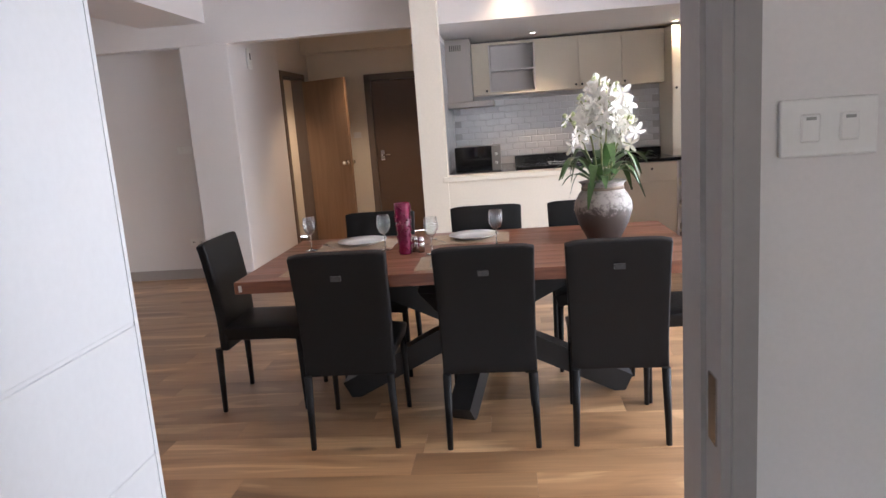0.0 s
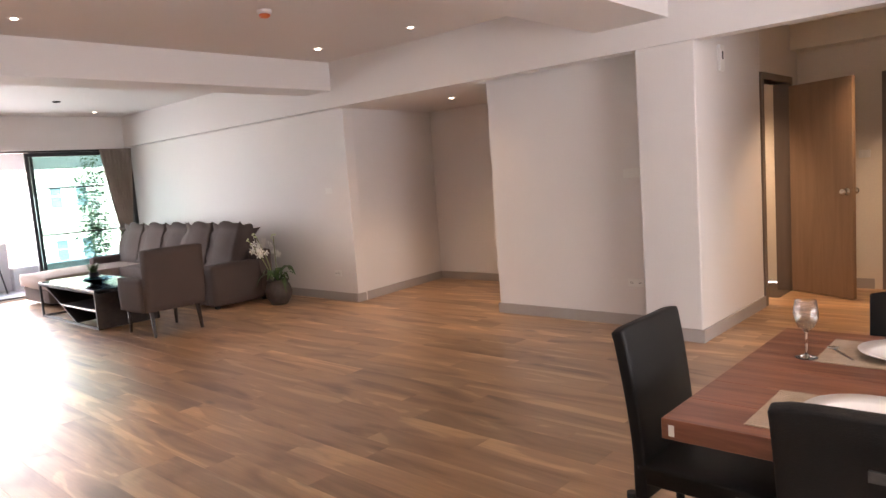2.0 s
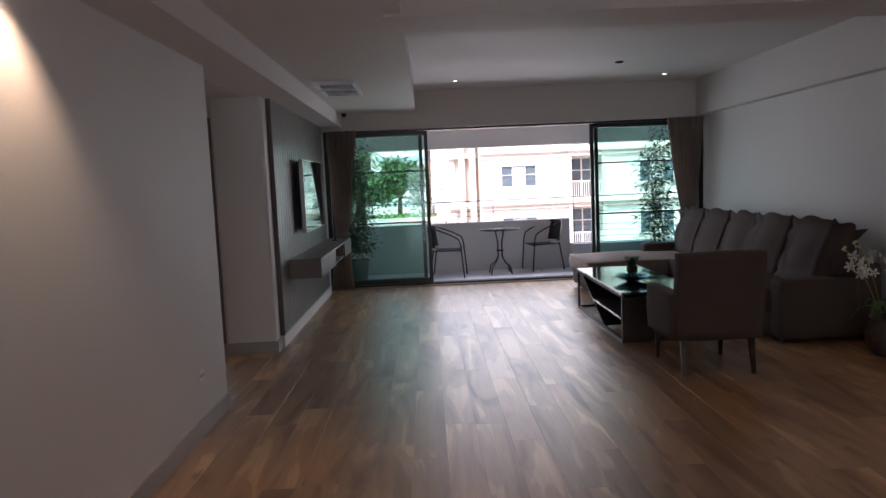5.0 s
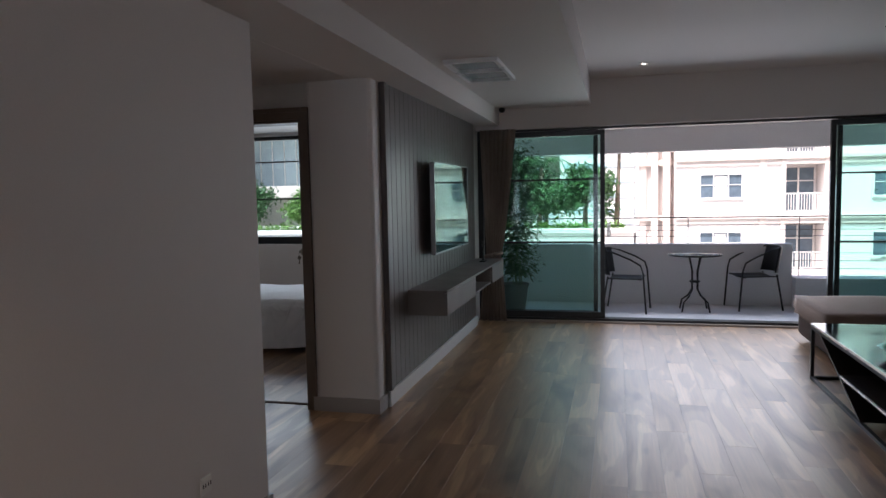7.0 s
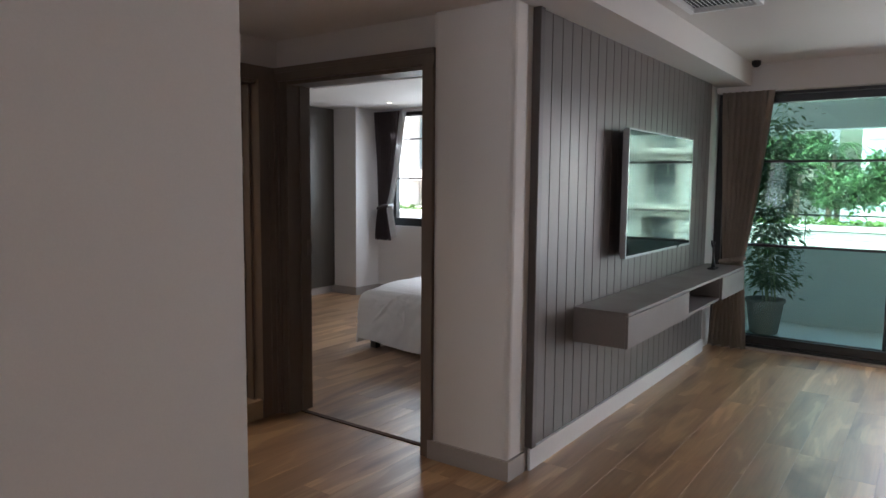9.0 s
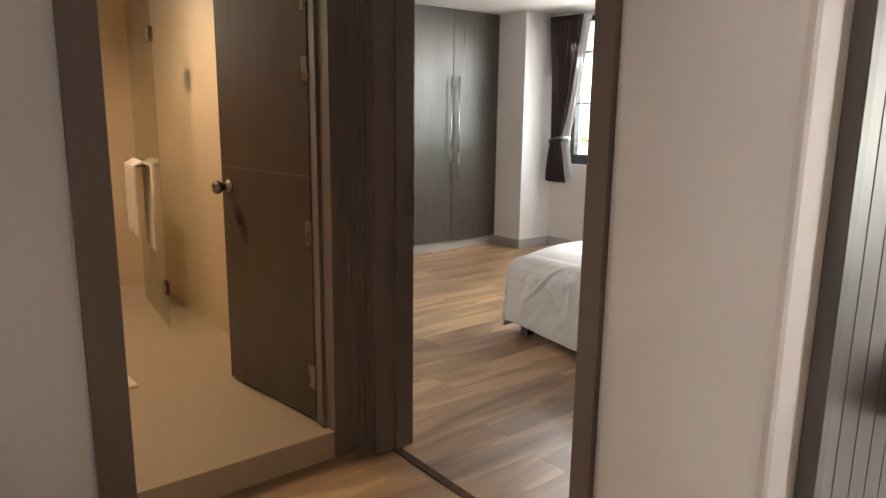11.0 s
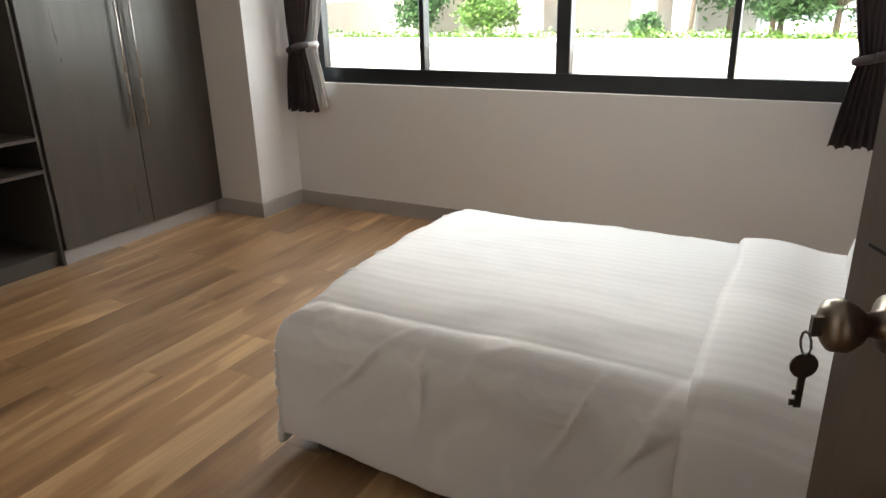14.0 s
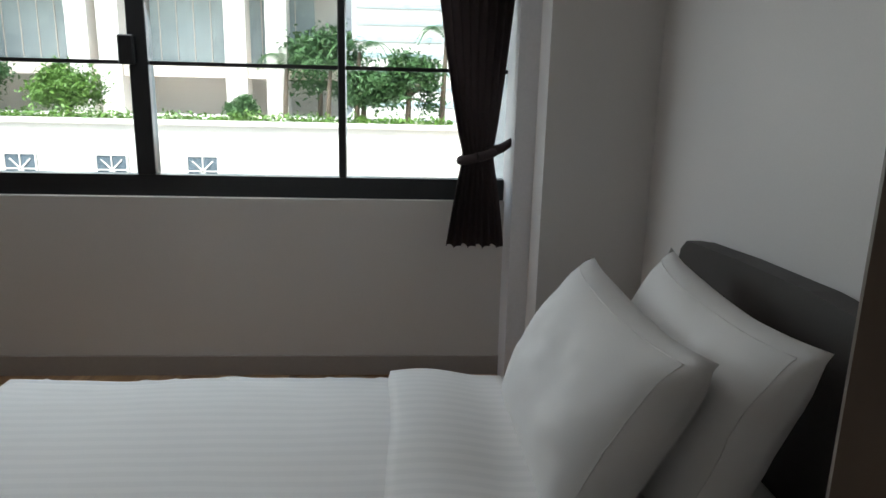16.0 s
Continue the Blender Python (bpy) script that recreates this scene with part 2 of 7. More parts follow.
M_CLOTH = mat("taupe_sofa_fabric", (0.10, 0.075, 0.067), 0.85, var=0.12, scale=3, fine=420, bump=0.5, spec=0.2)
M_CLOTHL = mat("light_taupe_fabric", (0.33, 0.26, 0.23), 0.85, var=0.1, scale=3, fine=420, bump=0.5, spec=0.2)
M_CURTAIN = mat("taupe_curtain_fabric", (0.30, 0.25, 0.21), 0.9, var=0.1, scale=5, fine=380, bump=0.4, spec=0.15)
M_CURTD = mat("dark_plum_curtain", (0.065, 0.05, 0.052), 0.85, var=0.12, scale=5, fine=380, bump=0.4, spec=0.2)
M_SHEER = mat("white_sheer", (0.78, 0.79, 0.8), 0.9, var=0.03)
M_PANEL = mat("grey_brown_wall_panel", (0.13, 0.114, 0.107), 0.38, var=0.06, scale=2.5, fine=90)
M_CAB = mat("grey_cabinet_laminate", (0.20, 0.175, 0.165), 0.4, var=0.06)
M_WARD = wood("grey_wardrobe_laminate", (0.056, 0.047, 0.038), (0.074, 0.063, 0.051), (7, 7, 0.5), 0.32, 1.3)
M_WARDIN = mat("wardrobe_inside", (0.06, 0.05, 0.042), 0.5, var=0.1)
M_SCREEN = mat("tv_screen", (0.004, 0.004, 0.005), 0.04, var=0.02, bump=0, spec=1.0)
M_KCAB = mat("cream_kitchen_laminate", (0.66, 0.60, 0.48), 0.4, var=0.04, scale=1.5)
M_CREAM = mat("cream_panel_paint", (0.70, 0.64, 0.54), 0.5, var=0.04, scale=1.8)
M_GRANITE = mat("black_granite", (0.015, 0.015, 0.017), 0.12, var=0.4, fine=300, bump=0)
M_TILE = mat("white_glazed_tile", (0.74, 0.75, 0.77), 0.12, var=0.03, bump=0.01)
M_GROUT = mat("tile_grout", (0.52, 0.52, 0.53), 0.8)
M_LINEN = mat("white_bed_linen", (0.78, 0.76, 0.745), 0.8, var=0.03, scale=7, fine=500, bump=0.25, spec=0.25)
M_HEAD = mat("brown_headboard_leather", (0.045, 0.037, 0.033), 0.55, var=0.12, fine=200, bump=0.2)
M_PLASTIC = mat("white_switch_plastic", (0.74, 0.73, 0.7), 0.35, var=0.02)
M_CERAMIC = mat("white_plate_glaze", (0.8, 0.79, 0.77), 0.12, var=0.02, bump=0)
M_MAT = mat("woven_beige_placemat", (0.42, 0.33, 0.24), 0.8, var=0.2, scale=30, fine=500, bump=0.6)
M_POT = mat("speckled_stone_pot", (0.24, 0.215, 0.19), 0.6, var=0.75, scale=24, fine=120, bump=0.6)
M_POTD = mat("dark_clay_pot", (0.07, 0.055, 0.048), 0.55, var=0.5, scale=22, fine=120, bump=0.5)
M_LEAF = mat("strap_leaf", (0.055, 0.115, 0.03), 0.4, var=0.3, scale=9)
M_STEM = mat("plant_stem", (0.25, 0.28, 0.12), 0.5, var=0.2)
M_PETAL = mat("white_petal", (0.82, 0.8, 0.74), 0.6, var=0.04)
M_BUD = mat("pale_green_bud", (0.62, 0.68, 0.38), 0.6, var=0.1)
M_BAMBOO = mat("bamboo_leaf", (0.06, 0.12, 0.035), 0.5, var=0.35, scale=7)
M_WINE = mat("magenta_glass", (0.15, 0.008, 0.04), 0.12, var=0.25, scale=40, fine=200, bump=0.1)
M_GLASS = glass("clear_glass")
M_PANE = pane_glass("clear_window_pane", (0.80, 0.88, 0.90))
M_PANEG = pane_glass("green_tinted_pane", (0.81, 0.945, 0.92))
M_BLUE = glass("blue_glass_dish", (0.05, 0.35, 0.6), 0.05)
M_DARKTOP = mat("dark_glass_tabletop", (0.02, 0.022, 0.025), 0.08, var=0.1, bump=0)
M_ESPRESSO = wood("espresso_wood", (0.022, 0.014, 0.011), (0.045, 0.03, 0.024), (1, 9, 9), 0.4)
M_BTILE = mat("beige_bath_tile", (0.56, 0.43, 0.28), 0.35, var=0.08, scale=2.5, fine=40, bump=0.1)
M_BFLOOR = mat("beige_bath_floor", (0.38, 0.30, 0.20), 0.4, var=0.07, scale=2.0, fine=30, bump=0.05)
M_TOWEL = mat("cream_towel", (0.78, 0.7, 0.6), 0.95, var=0.06, fine=600, bump=0.8)
M_CONC = mat("balcony_paint", (0.78, 0.77, 0.79), 0.7, var=0.05, scale=1.2)
M_BALFL = mat("balcony_floor_tile", (0.68, 0.66, 0.67), 0.5, var=0.06, scale=2)
M_FAC = mat("cream_facade_render", (0.66, 0.55, 0.49), 0.8, var=0.05, scale=0.4, fine=8)
M_APT = mat("pink_facade_render", (0.76, 0.69, 0.65), 0.8, var=0.05, scale=0.4, fine=8)
M_FACW = mat("white_facade_render", (0.74, 0.69, 0.65), 0.8, var=0.04, scale=0.4, fine=8)
M_FACD = mat("facade_band_shadow_pink", (0.62, 0.42, 0.34), 0.8, var=0.06, scale=0.5, fine=8)
M_FWIN = mat("far_window_glass", (0.10, 0.13, 0.16), 0.15, var=0.3, scale=0.8, fine=3, bump=0)
M_TOWER = mat("pale_tower_glass", (0.42, 0.50, 0.53), 0.3, var=0.15, scale=0.3, fine=2, bump=0)
M_TREE = mat("tree_leaf", (0.05, 0.12, 0.035), 0.55, var=0.4, scale=1.5, fine=9)
M_BARK = mat("tree_bark", (0.16, 0.12, 0.09), 0.9, var=0.3, scale=6, fine=40, bump=0.5)
M_HEDGE = mat("hedge_leaf", (0.10, 0.20, 0.03), 0.6, var=0.35, scale=3, fine=14)
M_GROUND = mat("paved_ground", (0.30, 0.29, 0.27), 0.85, var=0.12, scale=0.3, fine=4)
M_LAMP = glow("lamp_disc", (1.0, 0.86, 0.68), 3.0)
M_FITTING = mat("lamp_trim_white", (0.78, 0.77, 0.75), 0.4, var=0.02)
M_ORANGE = mat("orange_plastic", (0.75, 0.16, 0.03), 0.4, var=0.05)
M_TAG = mat("silver_tag", (0.07, 0.068, 0.065), 0.35, 0.8, var=0.25, scale=90)
M_VENT = mat("white_grille_metal", (0.80, 0.81, 0.82), 0.3, var=0.05)
M_DARK = mat("dark_void", (0.02, 0.02, 0.022), 0.8)
M_KEY = mat("key_metal", (0.20, 0.18, 0.16), 0.3, 1.0, var=0.2)


# ---- builders ----
def add_box(bm, x0, x1, y0, y1, z0, z1, bevel=0.0, seg=2):
    vs = [bm.verts.new((x, y, z)) for x in (x0, x1) for y in (y0, y1) for z in (z0, z1)]
    fs = [bm.faces.new([vs[i] for i in q]) for q in ((0, 1, 3, 2), (4, 6, 7, 5), (0, 4, 5, 1), (2, 3, 7, 6), (0, 2, 6, 4), (1, 5, 7, 3))]
    if bevel:
        es = list({e for f in fs for e in f.edges})
        bmesh.ops.bevel(bm, geom=es, offset=bevel, segments=seg, affect="EDGES", profile=0.5)
    return bm


def box(x0, x1, y0, y1, z0, z1, bevel=0.0, seg=2):
    return add_box(bmesh.new(), x0, x1, y0, y1, z0, z1, bevel, seg)


def add_rod(bm, a, b, r0, r1=None, seg=10, square=False):
    a, b = Vector(a), Vector(b)
    r1 = r0 if r1 is None else r1
    q = (b - a).to_track_quat("Z", "Y")
    n = 4 if square else seg
    off = math.pi / 4 if square else 0
    rings = []
    for p, r in ((a, r0), (b, r1)):
        rings.append([bm.verts.new(p + q @ Vector((r * math.cos(off + 2 * math.pi * i / n), r * math.sin(off + 2 * math.pi * i / n), 0))) for i in range(n)])
    for i in range(n):
        f = bm.faces.new((rings[0][i], rings[0][(i + 1) % n], rings[1][(i + 1) % n], rings[1][i]))
        f.smooth = not square
    bm.faces.new(rings[0][::-1])
    bm.faces.new(rings[1])
    return bm


def rod(a, b, r0, r1=None, seg=10, square=False):
    return add_rod(bmesh.new(), a, b, r0, r1, seg, square)


def add_tube(bm, pts, r, seg=8):
    pts = [Vector(p) for p in pts]
    rings = []
    for i, p in enumerate(pts):
        d = (pts[min(i + 1, len(pts) - 1)] - pts[max(i - 1, 0)]).normalized()
        q = d.to_track_quat("Z", "Y")
        rr = r[i] if isinstance(r, (list, tuple)) else r
        rings.append([bm.verts.new(p + q @ Vector((rr * math.cos(2 * math.pi * k / seg), rr * math.sin(2 * math.pi * k / seg), 0))) for k in range(seg)])
    for a, b in zip(rings, rings[1:]):
        d0 = min(range(seg), key=lambda s: (a[0].co - b[s].co).length)
        for k in range(seg):
            bm.faces.new((a[k], a[(k + 1) % seg], b[(k + 1 + d0) % seg], b[(k + d0) % seg])).smooth = True
    bm.faces.new(rings[0][::-1])
    bm.faces.new(rings[-1])
    return bm


def add_lathe(bm, prof, seg=28, c=(0, 0, 0)):
    rings = [[bm.verts.new((c[0] + r * math.cos(2 * math.pi * i / seg), c[1] + r * math.sin(2 * math.pi * i / seg), c[2] + z)) for i in range(seg)] for r, z in prof]
    for a, b in zip(rings, rings[1:]):
        for i in range(seg):
            bm.faces.new((a[i], a[(i + 1) % seg], b[(i + 1) % seg], b[i])).smooth = True
    bm.faces.new(rings[0][::-1])
    bm.faces.new(rings[-1])
    return bm


def lathe(prof, seg=28, c=(0, 0, 0)):
    return add_lathe(bmesh.new(), prof, seg, c)


def add_grid(bm, fn, nu, nv, thick=0.0):
    vs = [[bm.verts.new(fn(u / nu, v / nv)) for v in range(nv + 1)] for u in range(nu + 1)]
    for i in range(nu):
        for j in range(nv):
            bm.faces.new((vs[i][j], vs[i + 1][j], vs[i + 1][j + 1], vs[i][j + 1])).smooth = True
    if thick:
        bm.normal_update()
        back = [[bm.verts.new(p.co - p.normal * thick) for p in row] for row in vs]
        for i in range(nu):
            for j in range(nv):
                bm.faces.new((back[i][j + 1], back[i + 1][j + 1], back[i + 1][j], back[i][j])).smooth = True
        rim = [(i, 0) for i in range(nu)] + [(nu, j) for j in range(nv)] + [(i, nv) for i in range(nu, 0, -1)] + [(0, j) for j in range(nv, 0, -1)]
        for (a, b), (c, d) in zip(rim, rim[1:] + rim[:1]):
            bm.faces.new((vs[a][b], back[a][b], back[c][d], vs[c][d]))
    return bm


def link(name, bm, material):
    me = bpy.data.meshes.new(name)
    bmesh.ops.recalc_face_normals(bm, faces=bm.faces)
    bm.to_mesh(me)
    bm.free()
    me.materials.append(material)
    return new(name, me)


def part(name, bm, material, parent, label=""):
    ob = link(name, bm, material)
    ob.parent = parent
    return tagged(ob, label) if label else ob


def thing(name, label, category, x=0, y=0, z=0, rz=0, group="", kind=""):
    ob = new(name)
    ob.empty_display_size = 0.1
    ob.matrix_world = pose(x, y, z, 0, 0, rz)
    return tagged(ob, label, category, group, kind)


def struct(name, bm, material, label, category="wall"):
    return tagged(link(name, bm, material), label, category, kind="structure")


def boxes(*bs):
    bm = bmesh.new()
    for b in bs:
        add_box(bm, *b)
    return bm


# ---- plan ----
Z_CEIL, Z_LOW = 2.77, 2.27          # main ceiling, soffit of the long beam
Y_TV, Y_SOFA, Y_BEAM = 1.38, 6.79, 6.66
X_SLIDE, X_BWIN = -12.35, -12.68
X_HALL, X_WL, Y_BATH = -8.69, -7.11, -0.30
T = 0.13

# floors and ground
struct("floor", boxes((-12.45, 3.0, 1.24, 9.4, -0.12, -0.011), (-8.75, -7.11, -0.33, 1.24, -0.12, -0.011), (-12.8, -8.75, -4.1, 1.3, -0.12, -0.011), (-2.3, 2.2, -3.0, 1.24, -0.12, -0.011)), M_SUB, "dark subfloor under the wooden planks", "floor")

# living room and dining room walls
wn_ = "painted plaster wall, off-white, matt"
struct("wall_tv", boxes((-12.6, -8.69, 1.25, Y_TV, 0, 2.9)), M_WALL, wn_)
pier = box(-8.80, -8.65, 0.915, 1.386, 0, 2.32, 0.03, 3)
struct("wall_pier", pier, M_WALL, "white plastered pier with a rounded corner")
struct("wall_south_dining", boxes((X_WL, -0.66, 1.24, Y_TV, 0, 2.9), (0.312, 3.0, 1.24, Y_TV, 0, 2.9), (-0.66, 0.312, 1.24, Y_TV, 2.08, 2.9)), M_WALL, wn_)
struct("wall_hall_east", boxes((X_WL, X_WL + T, Y_BATH - 0.1, 1.24, 0, 2.6)), M_WALL, wn_)
struct("wall_sofa", boxes((-12.6, -6.66, Y_SOFA, Y_SOFA + 0.14, 0, 2.9)), M_WALL, wn_)
bm = bmesh.new()
for a, b in (((-6.66, Y_SOFA + 0.14), (-6.88, 8.5)),):
    v = [bm.verts.new((x, y, z)) for z in (0, 2.9) for x, y in ((a[0], a[1] - 0.14), b, (b[0] - 0.14, b[1]), (a[0] - 0.14, a[1]))]
    for q in ((0, 1, 2, 3), (4, 5, 6, 7), (0, 1, 5, 4), (1, 2, 6, 5), (2, 3, 7, 6), (3, 0, 4, 7)):
        bm.faces.new([v[i] for i in q])
struct("wall_alcove_west", bm, M_WALL, wn_)
struct("wall_alcove_back", boxes((-7.05, -4.56, 8.5, 8.64, 0, 2.9)), M_WALL, wn_)
struct("wall_alcove_east", boxes((-4.69, -2.90, 6.98, 7.12, 0, 2.9), (-4.69, -4.56, 7.12, 8.5, 0, 2.9)), M_WALL, wn_)
struct("wall_pillar", box(-2.98, -2.515, 6.68, 8.12, 0, 2.9, 0.008, 1), M_WALL, "white square pillar at the passage")
struct("wall_passage_west", boxes((-2.65, -2.515, 9.06, 9.42, 0, 2.9), (-2.65, -2.515, 8.12, 9.06, 2.06, 2.9)), M_WALL, wn_)
struct("wall_passage_end", boxes((-2.65, -1.77, 9.29, 9.42, 0, 2.9), (-0.93, -0.55, 9.29, 9.42, 0, 2.9), (-1.77, -0.93, 9.29, 9.42, 2.05, 2.9)), M_CREAM, "cream painted wall at the end of the passage")
struct("wall_outer_lobby", boxes((-2.0, -0.7, 9.46, 9.55, 0, 2.9)), M_CREAM, "plain cream wall behind the closed door")
struct("wall_store_room", boxes((-4.2, -4.1, 8.0, 9.6, 0, 2.9), (-4.1, -2.65, 9.42, 9.52, 0, 2.9)), M_CREAM, "cream wall of the lit side room behind the open door")
struct("wall_kitchen_west", boxes((-0.72, -0.50, 6.15, 6.30, 0, 2.9), (-0.72, -0.60, 6.30, 9.42, 0, 2.9)), M_CREAM, "cream painted wall end beside the kitchen counter")
struct("wall_kitchen_north", boxes((-0.6, 2.5, 8.62, 8.75, 0, 2.9)), M_WALL, wn_)
struct("wall_kitchen_east", boxes((2.25, 2.38, 1.38, 2.0, 0, 2.9), (2.25, 2.38, 5.2, 7.46, 0, 2.9), (2.25, 2.38, 2.0, 5.2, 0, 0.1), (2.25, 2.38, 2.0, 5.2, 2.2, 2.9), (2.25, 2.38, 8.11, 8.62, 0, 2.9), (2.25, 2.38, 7.46, 8.11, 0, 1.0), (2.25, 2.38, 7.46, 8.11, 1.96, 2.9)), M_WALL, wn_)

# hall and bath walls
struct("wall_bath_door", boxes((-8.69, -8.55, Y_BATH - T, Y_BATH, 0, 2.6), (-7.72, -7.11, Y_BATH - T, Y_BATH, 0, 2.6), (-8.55, -7.72, Y_BATH - T, Y_BATH, 2.06, 2.6)), M_WALL, wn_)
struct("wall_bedroom_door", boxes((-8.82, X_HALL, -0.30 - T, -0.19, 0, 2.7), (-8.82, X_HALL, 0.86, 1.25, 0, 2.7), (-8.82, X_HALL, -0.19, 0.86, 2.05, 2.7), (-8.82, X_HALL, -4.1, -0.43, 0, 2.7)), M_WALL, wn_)
# bedroom walls
struct("wall_bedroom_window", boxes((-12.85, X_BWIN, -4.1, 1.3, 0, 0.89), (-12.85, X_BWIN, -4.1, 1.3, 2.34, 2.7), (-12.85, X_BWIN, -4.1, -2.76, 0.89, 2.34), (-12.85, X_BWIN, 0.82, 1.3, 0.89, 2.34)), M_WALL, wn_)
struct("wall_bedroom_column", boxes((-12.68, -12.25, -4.05, -2.98, 0, 2.7), (-12.68, -12.25, 0.79, 1.25, 0, 2.7)), M_WALL, "white boxed columns beside the bedroom window")
struct("wall_bedroom_south", boxes((-12.85, -8.82, -4.15, -4.05, 0, 2.7)), M_WALL, wn_)
# bath room
struct("floor_bath", boxes((-8.69, -6.0, -3.3, Y_BATH - 0.02, -0.1, 0.10)), M_BFLOOR, "beige tiled bathroom floor, a step up", "floor")
lab_b = "beige wavy bathroom wall tiles"
struct("wall_bath_west", boxes((-8.69, -8.66, -3.3, -0.43, 0.1, 2.6)), M_BTILE, lab_b)
struct("wall_bath_south", boxes((-8.69, -6.0, -3.4, -3.3, 0.1, 1.75), (-8.69, -8.0, -3.4, -3.3, 1.75, 2.6), (-7.3, -6.0, -3.4, -3.3, 1.75, 2.6), (-8.0, -7.3, -3.4, -3.3, 2.4, 2.6)), M_BTILE, lab_b)
struct("wall_bath_east", boxes((-6.0, -5.9, -3.3, -0.2, 0.1, 2.6)), M_BTILE, lab_b)
struct("wall_bath_north", boxes((-7.11, -5.9, -0.43, -0.30, 0.1, 2.6)), M_BTILE, lab_b)
# entry room
struct("wall_entry_room", boxes((-2.3, -2.2, -3.0, 1.24, 0, 2.7), (2.1, 2.2, -3.0, 1.24, 0, 2.7), (-2.3, -1.4, -3.1, -3.0, 0, 2.7), (1.4, 2.2, -3.1, -3.0, 0, 2.7), (-1.4, 1.4, -3.1, -3.0, 0, 0.9), (-1.4, 1.4, -3.1, -3.0, 2.2, 2.7)), M_WALL, wn_)

# ceilings and beams
struct("ceiling", boxes((-12.6, 3.0, 1.24, 9.5, Z_CEIL, 2.95)), M_CEIL, "flat white painted ceiling", "ceiling")
struct("ceiling_alcove", boxes((-7.05, -4.69, 6.80, 8.5, Z_LOW, 2.4)), M_CEIL, "low white ceiling of the alcove", "ceiling")
struct("ceiling_kitchen", boxes((-0.60, 2.25, 6.80, 8.62, Z_LOW, 2.4)), M_CEIL, "low white ceiling of the kitchen", "ceiling")
struct("ceiling_passage", boxes((-2.515, -0.72, 6.80, 9.29, 2.62, 2.7)), M_CREAM, "cream ceiling of the passage", "ceiling")
struct("ceiling_store", boxes((-4.2, -2.65, 8.0, 9.5, 2.5, 2.6)), M_CREAM, "cream ceiling of the side room", "ceiling")
struct("ceiling_hall", boxes((-8.82, X_WL, -0.43, 1.24, 2.30, 2.4)), M_CEIL, "low white hall ceiling", "ceiling")
struct("ceiling_bedroom", boxes((-12.85, -8.82, -4.1, 1.3, 2.68, 2.76)), M_CEIL, "white bedroom ceiling", "ceiling")
struct("ceiling_bath", boxes((-8.69, -5.9, -3.4, -0.3, 2.5, 2.6)), M_CEIL, "white bathroom ceiling", "ceiling")
struct("ceiling_entry", boxes((-2.3, 2.2, -3.1, 1.24, 2.6, 2.7)), M_CEIL, "white ceiling of the entry room", "ceiling")
struct("beam_long", boxes((-12.25, 2.4, Y_BEAM, 6.80, Z_LOW, 2.80)), M_CEIL, "long white plastered ceiling beam", "beam")
struct("beam_cross_1", boxes((-7.15, -6.67, 2.60, 6.68, 2.46, 2.80)), M_CEIL, "white plastered cross beam", "beam")
struct("beam_cross_2", boxes((-3.31, -2.69, 2.60, 6.68, 2.462, 2.80)), M_CEIL, "white plastered cross beam", "beam")
struct("beam_bulkhead", boxes((-12.25, 2.4, 1.55, 2.70, 2.48, 2.80)), M_CEIL, "dropped white ceiling strip with air grilles", "beam")
struct("beam_tv", boxes((-12.25, 2.4, 1.37, 1.66, 2.30, 2.60), (-8.70, -7.05, 1.2, 1.40, 2.302, 2.6)), M_CEIL, "low white ceiling strip over the panelled wall", "beam")
struct("beam_header", boxes((-12.40, -12.20, 1.25, 6.9, 2.25, 2.80)), M_CEIL, "white header over the sliding doors", "beam")
struct("beam_passage", boxes((-2.53, -0.70, 9.05, 9.30, 2.38, 2.66)), M_CREAM, "cream beam over the passage door", "beam")
struct("beam_bedroom", boxes((-12.7, -10.75, -4.06, 1.26, 2.38, 2.70), (-10.75, -8.81, -4.06, -2.15, 2.38, 2.70)), M_CEIL, "white dropped strip of the bedroom ceiling", "beam")


def skirting(name, runs, material=None, h=0.10, label="grey painted skirting board"):
    bm = bmesh.new()
    for x0, y0, x1, y1, side in runs:
        d = 0.016 * side
        if abs(x1 - x0) > abs(y1 - y0):
            add_box(bm, min(x0, x1), max(x0, x1), min(y0, y0 + d), max(y0, y0 + d), 0.0, h)
        else:
            add_box(bm, min(x0, x0 + d), max(x0, x0 + d), min(y0, y1), max(y0, y1), 0.0, h)
    return struct(name, bm, material or M_BASE, label, "baseboard")


skirting("baseboard", [(-12.3, Y_SOFA, -6.66, Y_SOFA, -1), (-6.88, 8.5, -4.69, 8.5, -1), (-4.69, 6.98, -2.98, 6.98, -1), (-4.69, 6.964, -4.69, 8.5, -1),
                       (-2.996, 6.68, -2.515, 6.68, -1), (-2.98, 6.68, -2.98, 6.964, -1), (-2.515, 6.664, -2.515, 8.12, 1), (-2.5, 9.29, -1.85, 9.29, -1),
                       (X_WL - 0.016, Y_TV, -0.70, Y_TV, 1), (X_WL, -0.3, X_WL, Y_TV, -1), (0.35, Y_TV, 2.25, Y_TV, 1)])
bmk = bmesh.new()
v = [bmk.verts.new((x, y, z)) for z in (0, 0.1) for x, y in ((-6.66, Y_SOFA), (-6.88, 8.5), (-6.862, 8.5), (-6.642, Y_SOFA - 0.016))]
for q in ((0, 1, 2, 3), (4, 5, 6, 7), (0, 1, 5, 4), (1, 2, 6, 5), (2, 3, 7, 6), (3, 0, 4, 7)):
    bmk.faces.new([v[i] for i in q])
struct("baseboard_alcove", bmk, M_BASE, "grey painted skirting board", "baseboard")
